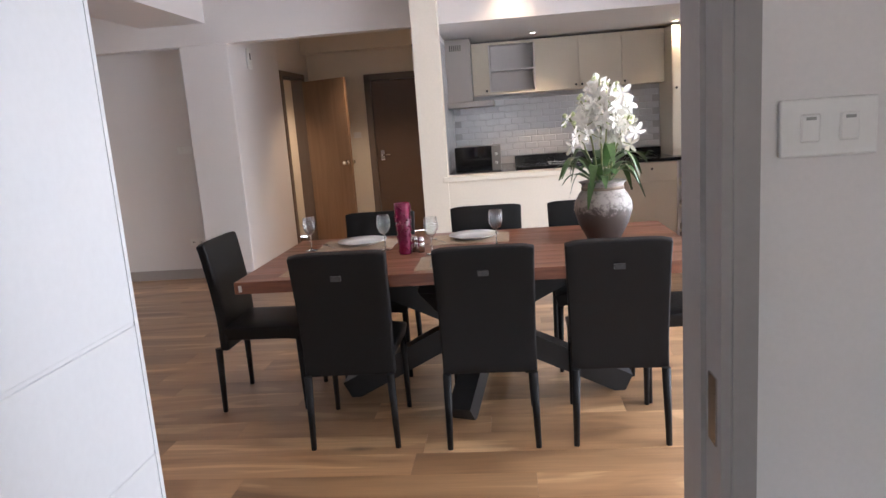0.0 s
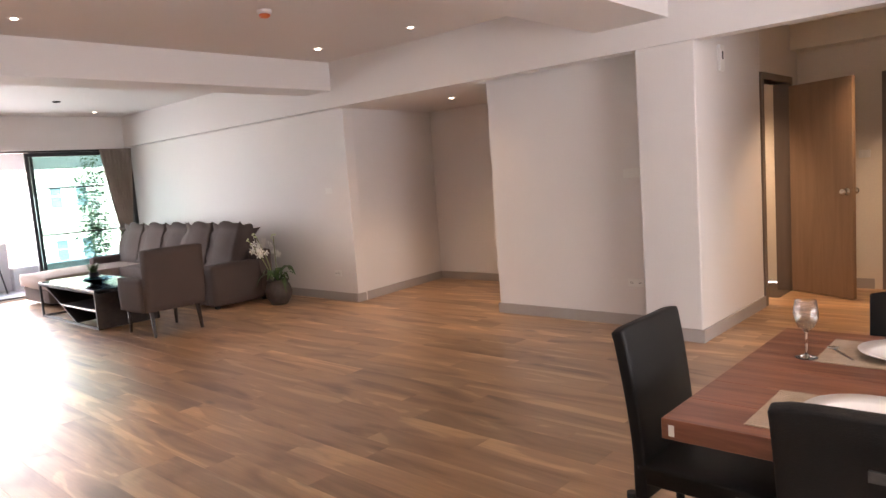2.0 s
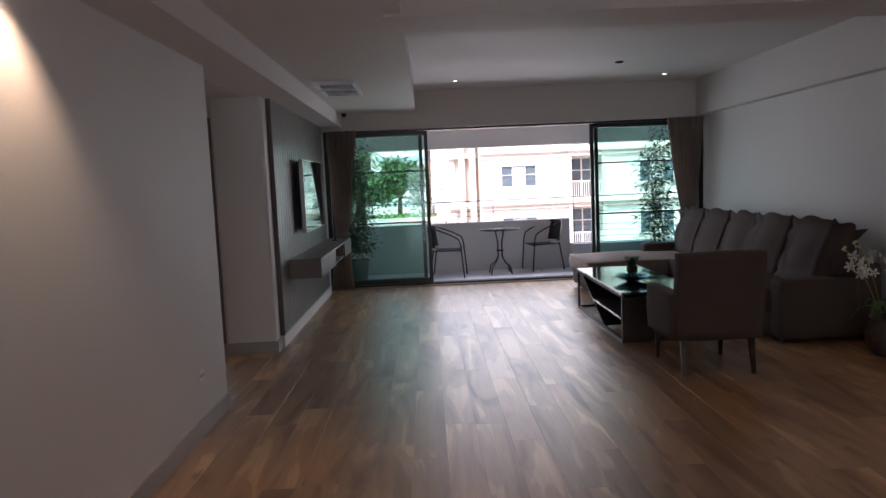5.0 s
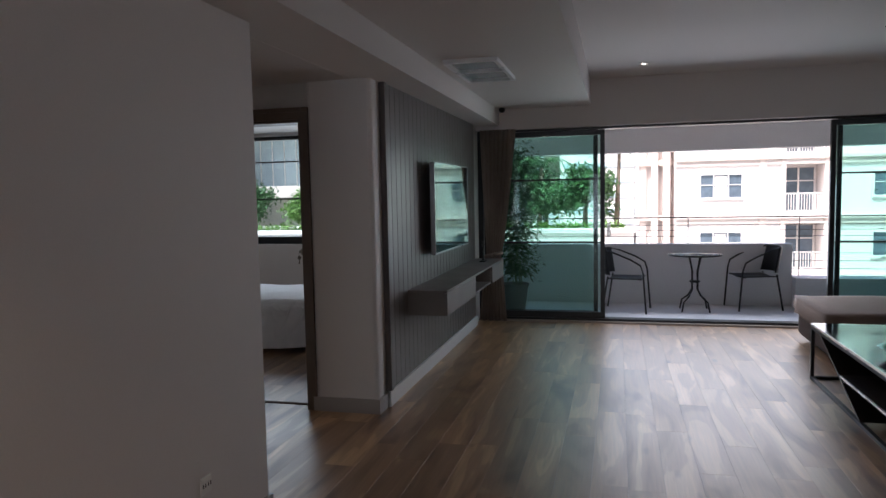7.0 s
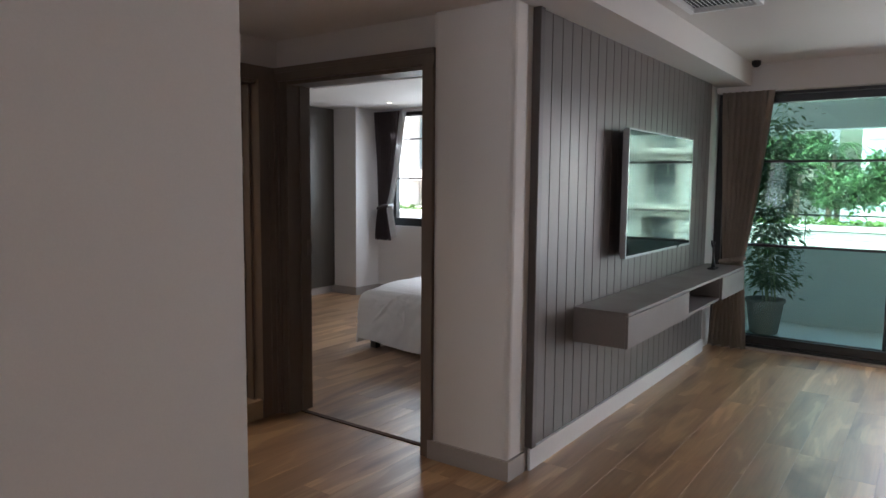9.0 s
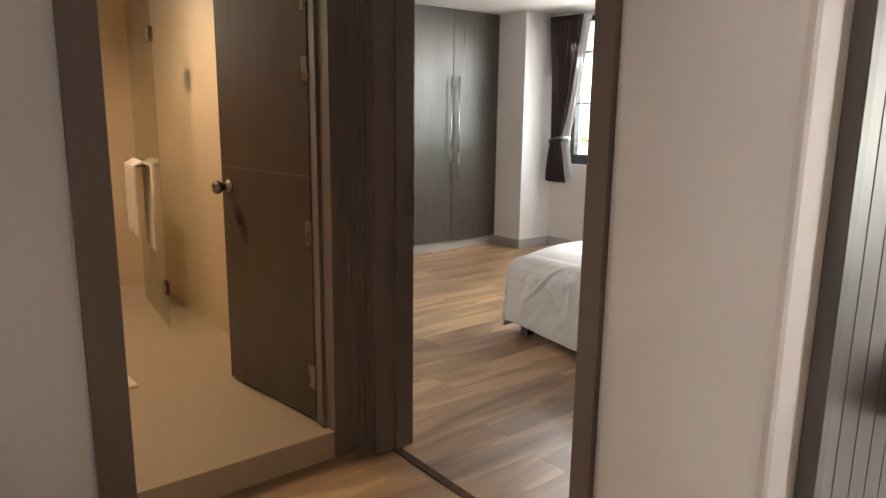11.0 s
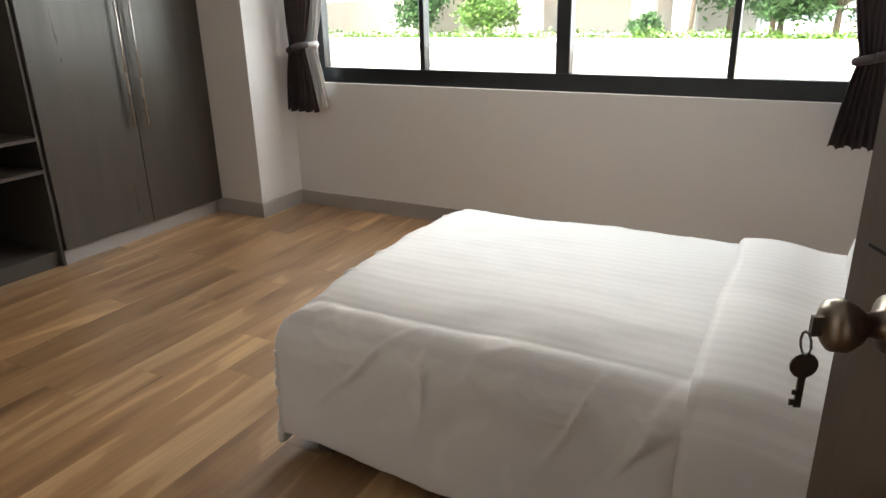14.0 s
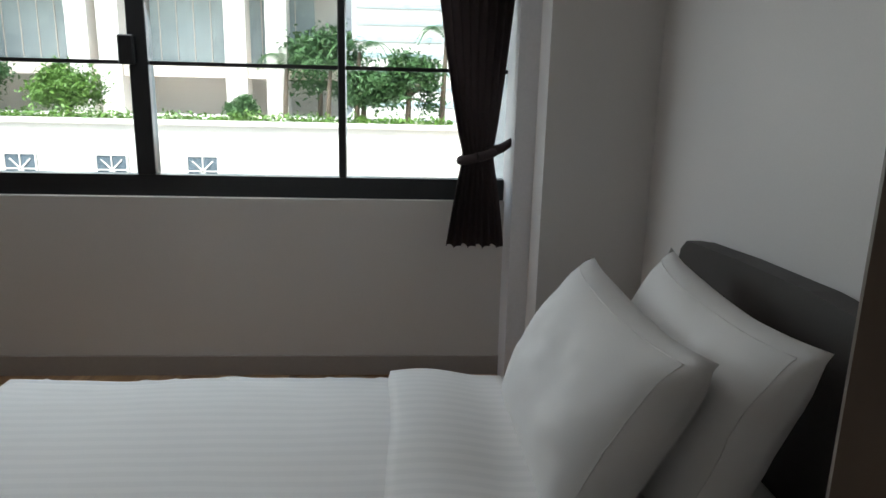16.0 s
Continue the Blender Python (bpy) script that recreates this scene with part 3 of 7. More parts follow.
skirting("baseboard_pier", [(-8.65, 0.905, -8.65, 1.402, 1), (-8.812, 1.386, -8.65, 1.386, 1)], M_BASE)
skirting("baseboard_panel", [(-11.95, 1.405, -8.82, 1.405, 1)], M_BASEW, 0.11, "pale skirting board under the panelled wall")
skirting("baseboard_bedroom", [(X_BWIN, -2.98, X_BWIN, 0.79, 1), (-12.25, -3.42, -12.25, -2.964, 1), (X_BWIN, -2.98, -12.25, -2.98, 1), (-12.25, 0.774, -12.25, 1.25, 1), (-12.25, 1.25, -8.82, 1.25, -1)])

# ---- windows and doors ----
def muntin_window(name, plane_x, y0, y1, z0, z1, posts, label, fr=0.05, depth=0.07, rows=()):
    w = thing(name, label, "window", plane_x, 0, 0, kind="structure")
    h = depth / 2
    part("window_frame", boxes((-h, h, y0, y1, z0, z0 + 0.10), (-h, h, y0, y1, z1 - fr, z1), (-h, h, y0, y0 + fr, z0 + 0.10, z1 - fr), (-h, h, y1 - fr, y1, z0 + 0.10, z1 - fr)), M_ALU, w)
    edges = [y0 + fr] + list(posts) + [y1 - fr]
    for p, wd in zip(posts, (0.035, 0.085, 0.035)):
        part("mullion", box(-h - 0.004, h + 0.004, p - wd / 2, p + wd / 2, z0 + 0.10, z1 - fr, 0.004, 1), M_ALU, w)
    for a, b in zip(edges, edges[1:]):
        for z in rows:
            part("glazing_bar", box(-0.012, 0.012, a, b, z - 0.009, z + 0.009), M_ALU, w)
        pn = part("pane", box(-0.003, 0.003, a - 0.01, b + 0.01, z0 + 0.08, z1 - fr + 0.01), M_PANE, w)
        pn.visible_shadow = False
    return w


bwin = muntin_window("window_bedroom", -12.76, -2.76, 0.82, 0.89, 2.34, (-1.93, -0.995, -0.08), "black aluminium sliding window with thin glazing bars", rows=(1.50, 2.0))
part("latch", box(0.04, 0.075, -1.07, -1.0, 1.49, 1.62, 0.006, 1), M_ALU, bwin)

# living room sliding doors
sl = thing("window_balcony", "black aluminium sliding glass doors, the middle open to the balcony", "sliding door", X_SLIDE, 0, 0, kind="structure")
part("window_frame", boxes((-0.09, 0.05, 1.38, 6.79, 0.0, 0.045), (-0.09, 0.05, 1.38, 6.79, 2.225, 2.27), (-0.09, 0.05, 1.38, 1.44, 0.045, 2.225), (-0.09, 0.05, 6.73, 6.79, 0.045, 2.225)), M_ALU, sl)
part("window_sill", boxes((0.052, 0.10, 1.38, 6.75, 0.0, 0.02)), mat("pale_threshold", (0.45, 0.37, 0.32), 0.5), sl)


def sash(x, y0, y1, name="sash", tint=M_PANEG):
    s = part(name, boxes((x - 0.02, x + 0.02, y0, y0 + 0.05, 0.05, 2.22), (x - 0.02, x + 0.02, y1 - 0.05, y1, 0.05, 2.22), (x - 0.02, x + 0.02, y0 + 0.05, y1 - 0.05, 0.05, 0.12), (x - 0.02, x + 0.02, y0 + 0.05, y1 - 0.05, 2.16, 2.22)), M_ALU, sl)
    for z in (0.93, 1.66):
        part("glazing_bar", box(x - 0.012, x + 0.012, y0 + 0.05, y1 - 0.05, z - 0.009, z + 0.009), M_ALU, s)
    p = part("pane", box(x - 0.003, x + 0.003, y0 + 0.04, y1 - 0.04, 0.11, 2.17), tint, s)
    p.visible_shadow = False
    return s


sash(0.02, 1.45, 2.85)
sash(-0.05, 1.50, 2.77)
sash(-0.05, 5.25, 6.70)
sash(0.02, 5.17, 6.60)
part("lock", box(0.042, 0.06, 2.875, 2.915, 1.0, 1.16, 0.004, 1), M_CHROME, sl)

kw = thing("window_kitchen", "small dark framed kitchen window with frosted louvres", "window", 2.31, 0, 0, kind="structure")
part("window_frame", boxes((-0.04, 0.04, 7.46, 8.11, 1.0, 1.05), (-0.04, 0.04, 7.46, 8.11, 1.91, 1.96), (-0.04, 0.04, 7.46, 7.51, 1.05, 1.91), (-0.04, 0.04, 8.06, 8.11, 1.05, 1.91), (-0.03, 0.03, 7.51, 8.06, 1.47, 1.50)), M_ALU, kw)
for i in range(8):
    if i != 4:
        s = part("louvre", box(-0.03, 0.03, 7.51, 8.06, 1.07 + i * 0.105, 1.076 + i * 0.105), M_PANE, kw)
        s.visible_shadow = False

ew = thing("window_dining", "plain wide window on the side wall of the dining room", "window", 2.31, 0, 0, kind="structure")
part("window_frame", boxes((-0.04, 0.04, 2.0, 5.2, 0.1, 0.15), (-0.04, 0.04, 2.0, 5.2, 2.15, 2.2), (-0.04, 0.04, 2.0, 2.05, 0.15, 2.15), (-0.04, 0.04, 5.15, 5.2, 0.15, 2.15), (-0.04, 0.04, 3.57, 3.63, 0.15, 2.15)), M_ALU, ew)
rw = thing("window_entry", "plain window behind the entry", "window", 0, -3.05, 0, kind="structure")
part("window_frame", boxes((-1.4, 1.4, -0.04, 0.04, 0.9, 0.95), (-1.4, 1.4, -0.04, 0.04, 2.15, 2.2), (-1.4, -1.35, -0.04, 0.04, 0.95, 2.15), (1.35, 1.4, -0.04, 0.04, 0.95, 2.15)), M_ALU, rw)
bwn = thing("window_bath", "high bathroom window with black frame", "window", -7.65, -3.35, 0, kind="structure")
part("window_frame", boxes((-0.35, 0.35, -0.03, 0.03, 1.75, 1.80), (-0.35, 0.35, -0.03, 0.03, 2.35, 2.4), (-0.35, -0.31, -0.03, 0.03, 1.8, 2.35), (0.31, 0.35, -0.03, 0.03, 1.8, 2.35)), M_ALU, bwn)


def knob(parent, x, z, side, keys=False, material=None):
    """Round door knob on the face at y = 0.02 * side of a leaf."""
    m = material or M_BRASS
    y = 0.02 * side
    prof = [(0.033, 0), (0.034, 0.006), (0.018, 0.012), (0.013, 0.03), (0.024, 0.042), (0.031, 0.055), (0.029, 0.07), (0.018, 0.077), (0.004, 0.078)]
    bm = lathe(prof, 20)
    bmesh.ops.transform(bm, matrix=pose(x, y, z, -90 * side, 0, 0), verts=bm.verts)
    k = part("door_knob", bm, m, parent, "round antique nickel knob")
    if keys:
        b2 = bmesh.new()
        o = y + side * 0.078
        add_box(b2, x - 0.003, x + 0.003, min(o, o + side * 0.012), max(o, o + side * 0.012), z - 0.012, z + 0.012)
        add_tube(b2, [(x + 0.012 * math.cos(a), o + side * 0.014, z - 0.022 + 0.014 * math.sin(a)) for a in [i * math.pi / 5 for i in range(11)]], 0.0016, 6)
        part("key_ring", b2, M_KEY, k)
        b3 = bmesh.new()
        add_rod(b3, (x - 0.0015, o + side * 0.012, z - 0.050), (x + 0.0015, o + side * 0.012, z - 0.050), 0.016, None, 14)
        bmesh.ops.transform(b3, matrix=Matrix.Identity(4), verts=b3.verts)
        add_box(b3, x - 0.0012, x + 0.0012, o + side * 0.012 - 0.004, o + side * 0.012 + 0.004, z - 0.105, z - 0.06)
        add_box(b3, x - 0.0012, x + 0.0012, o + side * 0.012 + 0.003, o + side * 0.012 + 0.010, z - 0.102, z - 0.094)
        add_box(b3, x - 0.0012, x + 0.0012, o + side * 0.012 + 0.003, o + side * 0.012 + 0.008, z - 0.088, z - 0.082)
        part("key", b3, M_KEY, k)
    return k


def leaf_door(name, label, x, y, rz, w, h, material, z0=0.008, grooves=False, thick=0.04):
    """A door leaf from the hinge at the origin along +x."""
    d = thing(name, label, "door", x, y, 0, rz)
    t = thick / 2
    if grooves:
        zs = [z0, 0.225, 0.45, 0.675, 0.90, 1.126, z0 + h]
        bm = box(0, w, -t + 0.002, t - 0.002, z0, z0 + h)
        for a, b in zip(zs, zs[1:]):
            part("panel", box(0.0, w, -t, t, a + 0.003, b - 0.003, 0.0015, 1), material, d)
    else:
        bm = box(0, w, -t, t, z0, z0 + h, 0.003, 1)
    part("door_leaf", bm, material, d)
    return d


def hinge(parent, x, y, zs, material=M_BRASS):
    for z in zs:
        bm = rod((x, y, z - 0.05), (x, y, z + 0.05), 0.007, None, 10)
        add_box(bm, x, x + 0.035, y - 0.002, y + 0.002, z - 0.05, z + 0.05)
        part("hinge", bm, material, parent, "satin metal butt hinge")


# bedroom door frame and open leaf
fr = thing("door_frame_bedroom", "brown wooden door frame of the bedroom", "door frame", kind="structure")
part("jamb", boxes((-8.835, -8.674, -0.21, -0.183, 0, 2.05), (-8.674, -8.66, -0.272, -0.183, 0, 2.05), (-8.845, -8.835, -0.265, -0.183, 0, 2.05), (-8.79, -8.755, -0.183, -0.171, 0, 2.03)), M_FRAMEB, fr)
part("jamb", boxes((-8.835, -8.674, 0.852, 0.865, 0, 2.05), (-8.674, -8.645, 0.852, 0.925, 0, 2.05), (-8.85, -8.835, 0.852, 0.925, 0, 2.05), (-8.79, -8.755, 0.840, 0.852, 0, 2.03)), M_FRAMEB, fr)
part("head", boxes((-8.835, -8.674, -0.183, 0.852, 2.03, 2.05), (-8.675, -8.648, -0.272, 0.925, 2.05, 2.13), (-8.85, -8.835, -0.25, 0.925, 2.05, 2.13)), M_FRAMEB, fr)
part("casing_bead", boxes((-8.660, -8.652, -0.272, -0.245, 0, 2.05), (-8.660, -8.655, -0.215, -0.205, 0, 2.05), (-8.645, -8.637, 0.895, 0.925, 0, 2.05), (-8.648, -8.640, -0.272, 0.925, 2.10, 2.13)), M_FRAMEB, fr)
part("strike_plate", boxes((-8.847, -8.812, -0.1845, -0.1815, 0.99, 1.09)), M_BRASS, fr, "small metal strike plate")
part("threshold", box(-8.775, -8.740, -0.183, 0.852, 0.0, 0.005), mat("brown_threshold", (0.08, 0.04, 0.025), 0.75, spec=0.2), fr)

bd = leaf_door("door_bedroom", "grey-brown bedroom door standing open with keys in the knob", -8.86, 0.852, 180 + 26.7, 0.967, 2.02, M_DOORB)
knob(bd, 0.865, 1.05, 1, True)
knob(bd, 0.865, 1.05, -1)
hinge(bd, 0.0, 0.02, (0.25, 1.0, 1.8))
# The groove's shade is put on as a flat dark strip.
part("groove_line", box(0.004, 0.936, -0.0206, 0.0206, 1.118, 1.122), M_DARK, bd, "fine dark strip across the leaf for a shaded groove")

# bathroom frame and open leaf
fb = thing("door_frame_bath", "brown wooden door frame of the bathroom", "door frame", kind="structure")
part("jamb", boxes((-8.55, -8.515, -0.445, -0.285, 0, 2.05), (-8.659, -8.515, -0.285, -0.272, 0, 2.05)), M_FRAMEB, fb)
part("jamb", boxes((-7.755, -7.72, -0.445, -0.285, 0, 2.05), (-7.755, -7.64, -0.285, -0.272, 0, 2.05)), M_FRAMEB, fb)
part("casing_bead", boxes((-8.659, -8.632, -0.272, -0.264, 0, 2.05), (-8.600, -8.592, -0.272, -0.268, 0, 2.05), (-8.548, -8.515, -0.272, -0.263, 0, 2.05)), M_FRAMEB, fb)
part("door_stop", boxes((-8.515, -8.503, -0.385, -0.345, 0.115, 2.03)), M_FRAMEB, fb)
part("head", boxes((-8.55, -7.72, -0.445, -0.285, 2.03, 2.05), (-8.659, -7.64, -0.287, -0.272, 2.05, 2.13)), M_FRAMEB, fb)
part("threshold", boxes((-8.515, -7.755, -0.315, -0.272, 0, 0.115)), mat("tan_stone_threshold", (0.40, 0.30, 0.19), 0.4, var=0.1), fb)
bt = leaf_door("door_bath", "dark brown bathroom door standing open inwards", -8.53, -0.42, -82, 0.69, 1.92, M_DOORD, 0.115)
part("groove_line", box(0.004, 0.686, -0.0206, 0.0206, 1.138, 1.142), M_FRAMEB, bt, "fine pale groove across the leaf")
knob(bt, 0.625, 1.05, 1)
hinge(bt, 0.0, 0.022, (0.3, 0.91, 1.55, 1.82))

# passage doors
f1 = thing("door_frame_store", "brown door frame beside the pillar", "door frame", kind="structure")
part("jamb", boxes((-2.66, -2.50, 8.12, 8.19, 0, 2.06)), M_FRAMEB, f1)
part("jamb", boxes((-2.66, -2.50, 8.99, 9.06, 0, 2.06)), M_FRAMEB, f1)
part("head", boxes((-2.66, -2.50, 8.12, 9.06, 2.06, 2.12)), M_FRAMEB, f1)
d1 = leaf_door("door_store", "brown wooden door standing ajar in the passage", -2.50, 8.975, -28, 0.69, 2.02, M_DOORP)
knob(d1, 0.635, 1.0, -1, False, M_CHROME)
knob(d1, 0.635, 1.0, 1, False, M_CHROME)
f2 = thing("door_frame_main", "brown frame of the closed door in the passage", "door frame", kind="structure")
part("jamb", boxes((-1.78, -1.70, 9.26, 9.42, 0, 2.05)), M_FRAMEB, f2)
part("jamb", boxes((-0.99, -0.91, 9.26, 9.42, 0, 2.05)), M_FRAMEB, f2)
part("head", boxes((-1.78, -0.91, 9.26, 9.42, 2.0, 2.08)), M_FRAMEB, f2)
d2 = leaf_door("door_main", "dark brown closed front door with lever handle", -1.70, 9.33, 0, 0.71, 1.985, mat("dark_brown_door", (0.11, 0.07, 0.047), 0.4, var=0.1))
lev = rod((0.08, -0.02, 1.04), (0.08, -0.06, 1.04), 0.012)
add_rod(lev, (0.08, -0.055, 1.04), (0.19, -0.055, 1.04), 0.009)
add_box(lev, 0.055, 0.105, -0.026, -0.019, 0.97, 1.10)
part("door_handle", lev, M_CHROME, d2, "satin lever handle on a plate")

# entry door frame and white leaf
fe = thing("door_frame_entry", "grey painted frame of the entry doorway", "door frame", kind="structure")
part("jamb", boxes((-0.66, -0.645, 1.225, 1.383, 0, 2.06), (-0.645, -0.60, 1.326, 1.336, 0, 2.06), (-0.70, -0.662, 1.3815, 1.39, 0, 2.06)), M_DOORW, fe)
jr = boxes((0.292, 0.312, 1.20, 1.405, 0, 2.06), (0.284, 0.292, 1.27, 1.31, 0, 2.06), (0.306, 0.338, 1.195, 1.20, 0, 2.06))
part("jamb", jr, M_FRAMEG, fe)
part("head", boxes((-0.66, 0.312, 1.215, 1.405, 2.06, 2.085)), M_FRAMEG, fe)
part("strike_plate", boxes((0.289, 0.2915, 1.215, 1.25, 0.94, 1.04)), M_CHROME, fe, "bright metal strike plate")
de = leaf_door("door_entry", "white grooved entry door standing open", -0.62, 1.325, 270, 0.82, 2.02, M_DOORW, grooves=True)
sw = thing("light_switch", "white double rocker switch plate on the entry wall", "light switch", 0.432, 1.235, 1.372)
part("plate", box(-0.06, 0.06, -0.010, 0.0, -0.037, 0.037, 0.003, 2), M_PLASTIC, sw)
for dx in (-0.024, 0.024):
    r = part("rocker", box(dx - 0.012, dx + 0.012, -0.015, -0.010, -0.018, 0.018, 0.002, 1), M_PLASTIC, sw)
    part("marker", box(dx - 0.006, dx + 0.006, -0.0162, -0.015, 0.010, 0.014), mat("switch_marker", (0.3, 0.3, 0.28), 0.4), r)


def wall_plate(name, label, cat, x, y, z, rz, w=0.12, h=0.07, kind="outlet"):
    p = thing(name, label, cat, x, y, z, rz)
    part("plate", box(-w / 2, w / 2, -0.009, 0, -h / 2, h / 2, 0.003, 2), M_PLASTIC, p)
    for dx in (-w / 4, w / 4):
        if kind == "outlet":
            part("socket", boxes((dx - 0.010, dx - 0.006, -0.0105, -0.009, -0.008, 0.008), (dx + 0.006, dx + 0.010, -0.0105, -0.009, -0.008, 0.008)), M_DARK, p)
        else:
            part("rocker", box(dx - 0.011, dx + 0.011, -0.013, -0.009, -0.017, 0.017, 0.002, 1), M_PLASTIC, p)
    return p


wall_plate("wall_outlet", "white double wall outlet above the skirting", "outlet", -7.0, Y_SOFA, 0.33, 0)
wall_plate("wall_outlet", "white double wall outlet on the alcove wall", "outlet", -3.2, 6.98, 0.38, 0, 0.15)
wall_plate("wall_outlet", "white single wall outlet on the long wall", "outlet", -6.61, Y_TV, 0.36, 180, 0.07)
wall_plate("light_switch", "cream switch plate on the alcove wall", "light switch", -3.2, 6.98, 1.32, 0, 0.15, 0.075, "switch")
wall_plate("light_switch", "white switch plate above the outlet", "light switch", -7.03, Y_SOFA, 1.33, 0, 0.12, 0.07, "switch")
wall_plate("light_switch", "cream switch plate beside the passage door", "light switch", -1.93, 9.29, 1.32, 0, 0.10, 0.075, "switch")
th = thing("thermostat", "white wall unit with a small dark window", "thermostat", -2.515, 7.18, 2.17)
part("body", box(0, 0.025, -0.05, 0.05, -0.10, 0.10, 0.005, 2), M_PLASTIC, th)
part("display", box(0.025, 0.027, -0.012, 0.012, -0.01, 0.05), M_DARK, th)


def downlight(x, y, z, watts=0, angle=95, color=(1.0, 0.72, 0.45)):
    d = thing("downlight", "small recessed white ceiling downlight, lit warm", "downlight", x, y, z, group="ceiling downlights")
    bm = lathe([(0.05, 0.0), (0.05, -0.004), (0.038, -0.005), (0.036, 0.001)], 24)
    part("trim", bm, M_FITTING, d)
    part("lamp", lathe([(0.001, -0.0045), (0.022, -0.0062), (0.024, -0.0052)], 18), M_LAMP, d)
    if watts:
        down_lamp(x, y, z, watts, color, angle)


# The two at (-10.0, -2.6) and (-9.7, -0.6) are unseen, added to brighten the bedroom.
for x, y, z, w in ((-6.07, 6.05, Z_CEIL, 5), (-6.09, 3.35, Z_CEIL, 5), (-4.9, 6.2, Z_CEIL, 3), (-4.9, 3.4, Z_CEIL, 1.5), (0.1, 6.42, Z_CEIL, 3.5), (0.6, 3.4, Z_CEIL, 2), (-1.2, 3.4, Z_CEIL, 2),
                   (-11.45, 3.24, Z_CEIL, 0), (-11.56, 5.99, Z_CEIL, 0), (-5.6, 7.5, Z_LOW, 4.5), (0.35, 7.9, Z_LOW, 4.5), (1.83, 7.95, Z_LOW, 5),
                   (-4.9, 1.525, 2.30, 12), (-3.0, 1.525, 2.30, 0), (-12.04, -2.25, 2.38, 0), (-10.0, -2.6, 2.38, 0.3), (-9.7, -0.6, 2.68, 0), (-8.0, 0.6, 2.30, 0.6), (-3.3, 8.8, 2.5, 16), (-1.6, 8.2, 2.62, 12)):
    downlight(x, y, z, w)
downlight(-7.75, -1.75, 2.5, 10, 150, (1.0, 0.80, 0.57))
sd = thing("smoke_detector", "white ceiling detector with an orange lens", "detector", -5.03, 4.74, Z_CEIL)
part("base", lathe([(0.055, 0), (0.055, -0.018), (0.04, -0.03)], 24), M_FITTING, sd)
part("lens", lathe([(0.04, -0.03), (0.045, -0.04), (0.03, -0.055), (0.002, -0.058)], 24), M_ORANGE, sd)
sp = thing("ceiling_speaker", "small black ceiling fitting", "ceiling fitting", -10.47, 5.09, Z_CEIL)
part("body", lathe([(0.05, 0), (0.045, -0.012), (0.01, -0.02)], 16), M_DARK, sp)


def vent(x0, x1, y0, y1, z):
    v = thing("ceiling_vent", "pale slatted air grille in the ceiling strip", "air vent", (x0 + x1) / 2, (y0 + y1) / 2, z)
    a, b = (x1 - x0) / 2, (y1 - y0) / 2
    part("frame", boxes((-a, a, -b, -b + 0.03, -0.030, 0), (-a, a, b - 0.03, b, -0.030, 0), (-a, -a + 0.03, -b + 0.03, b - 0.03, -0.030, 0), (a - 0.03, a, -b + 0.03, b - 0.03, -0.030, 0), (-0.02, 0.02, -b + 0.03, b - 0.03, -0.028, 0)), M_VENT, v)
    # Dark sheet in place of the duct's shade between the slats.
    part("backing", box(-a + 0.03, a - 0.03, -b + 0.03, b - 0.03, -0.003, -0.0005), M_DARK, v)
    n = 15
    for i in range(n):
        yy = -b + 0.035 + (2 * b - 0.07) * i / (n - 1)
        for q0, q1 in ((-a + 0.03, -0.02), (0.02, a - 0.03)):
            bm = box(q0, q1, -0.0075, 0.0075, -0.0012, 0.0012)
            bmesh.ops.transform(bm, matrix=pose(0, yy, -0.018, -38), verts=bm.verts)
            part("slat", bm, M_VENT, v)


vent(-10.04, -9.14, 1.765, 2.165, 2.48)
vent(-5.23, -4.33, 1.77, 2.17, 2.48)
cm = thing("ceiling_sensor", "small dark sensor on the ceiling strip", "sensor", -12.05, 1.72, 2.48)
part("body", lathe([(0.035, 0), (0.035, -0.03), (0.02, -0.05)], 16), M_DARK, cm)

# ---- panelled television wall ----
pw = thing("wall_panel", "grey-brown panelling with vertical grooves", "wall panel", 0, 0, 0, kind="structure")
x = -8.83
part("edge_board", box(-8.875, -8.83, Y_TV, 1.425, 0.11, 2.30, 0.003, 1), mat("panel_edge", (0.10, 0.085, 0.08), 0.4), pw)
part("backing", box(-11.95, -8.875, Y_TV + 0.001, Y_TV + 0.008, 0.11, 2.30), M_DARK, pw)
n = 27
pitch = (11.95 - 8.88) / n
me_board = None
for i in range(n):
    bx = -8.88 - pitch * (i + 1)
    if me_board is None:
        ob = part("board", box(0.0025, pitch - 0.0025, Y_TV + 0.004, 1.405, 0.11, 2.30, 0.002, 1), M_PANEL, pw)
        me_board = ob.data
    else:
        ob = new("board", me_board)
        ob.parent = pw
    ob.location.x = bx

tv = thing("television", "black flat screen television on a wall arm, switched off", "television", -10.45, 1.495, 1.40, 0)
part("screen", box(-0.645, 0.645, 0.012, 0.016, -0.38, 0.38), M_SCREEN, tv)
part("bezel", boxes((-0.655, 0.655, -0.015, 0.018, -0.395, -0.38), (-0.655, 0.655, -0.015, 0.018, 0.38, 0.388), (-0.655, -0.645, -0.015, 0.018, -0.38, 0.38), (0.645, 0.655, -0.015, 0.018, -0.38, 0.38), (-0.645, 0.645, -0.025, 0.011, -0.38, 0.38)), mat("tv_silver_edge", (0.35, 0.35, 0.36), 0.3, 0.9), tv)
part("bracket", boxes((-0.2, 0.2, -0.088, -0.075, -0.15, 0.15), (-0.06, 0.06, -0.075, -0.025, -0.1, 0.1)), M_BLACKM, tv)

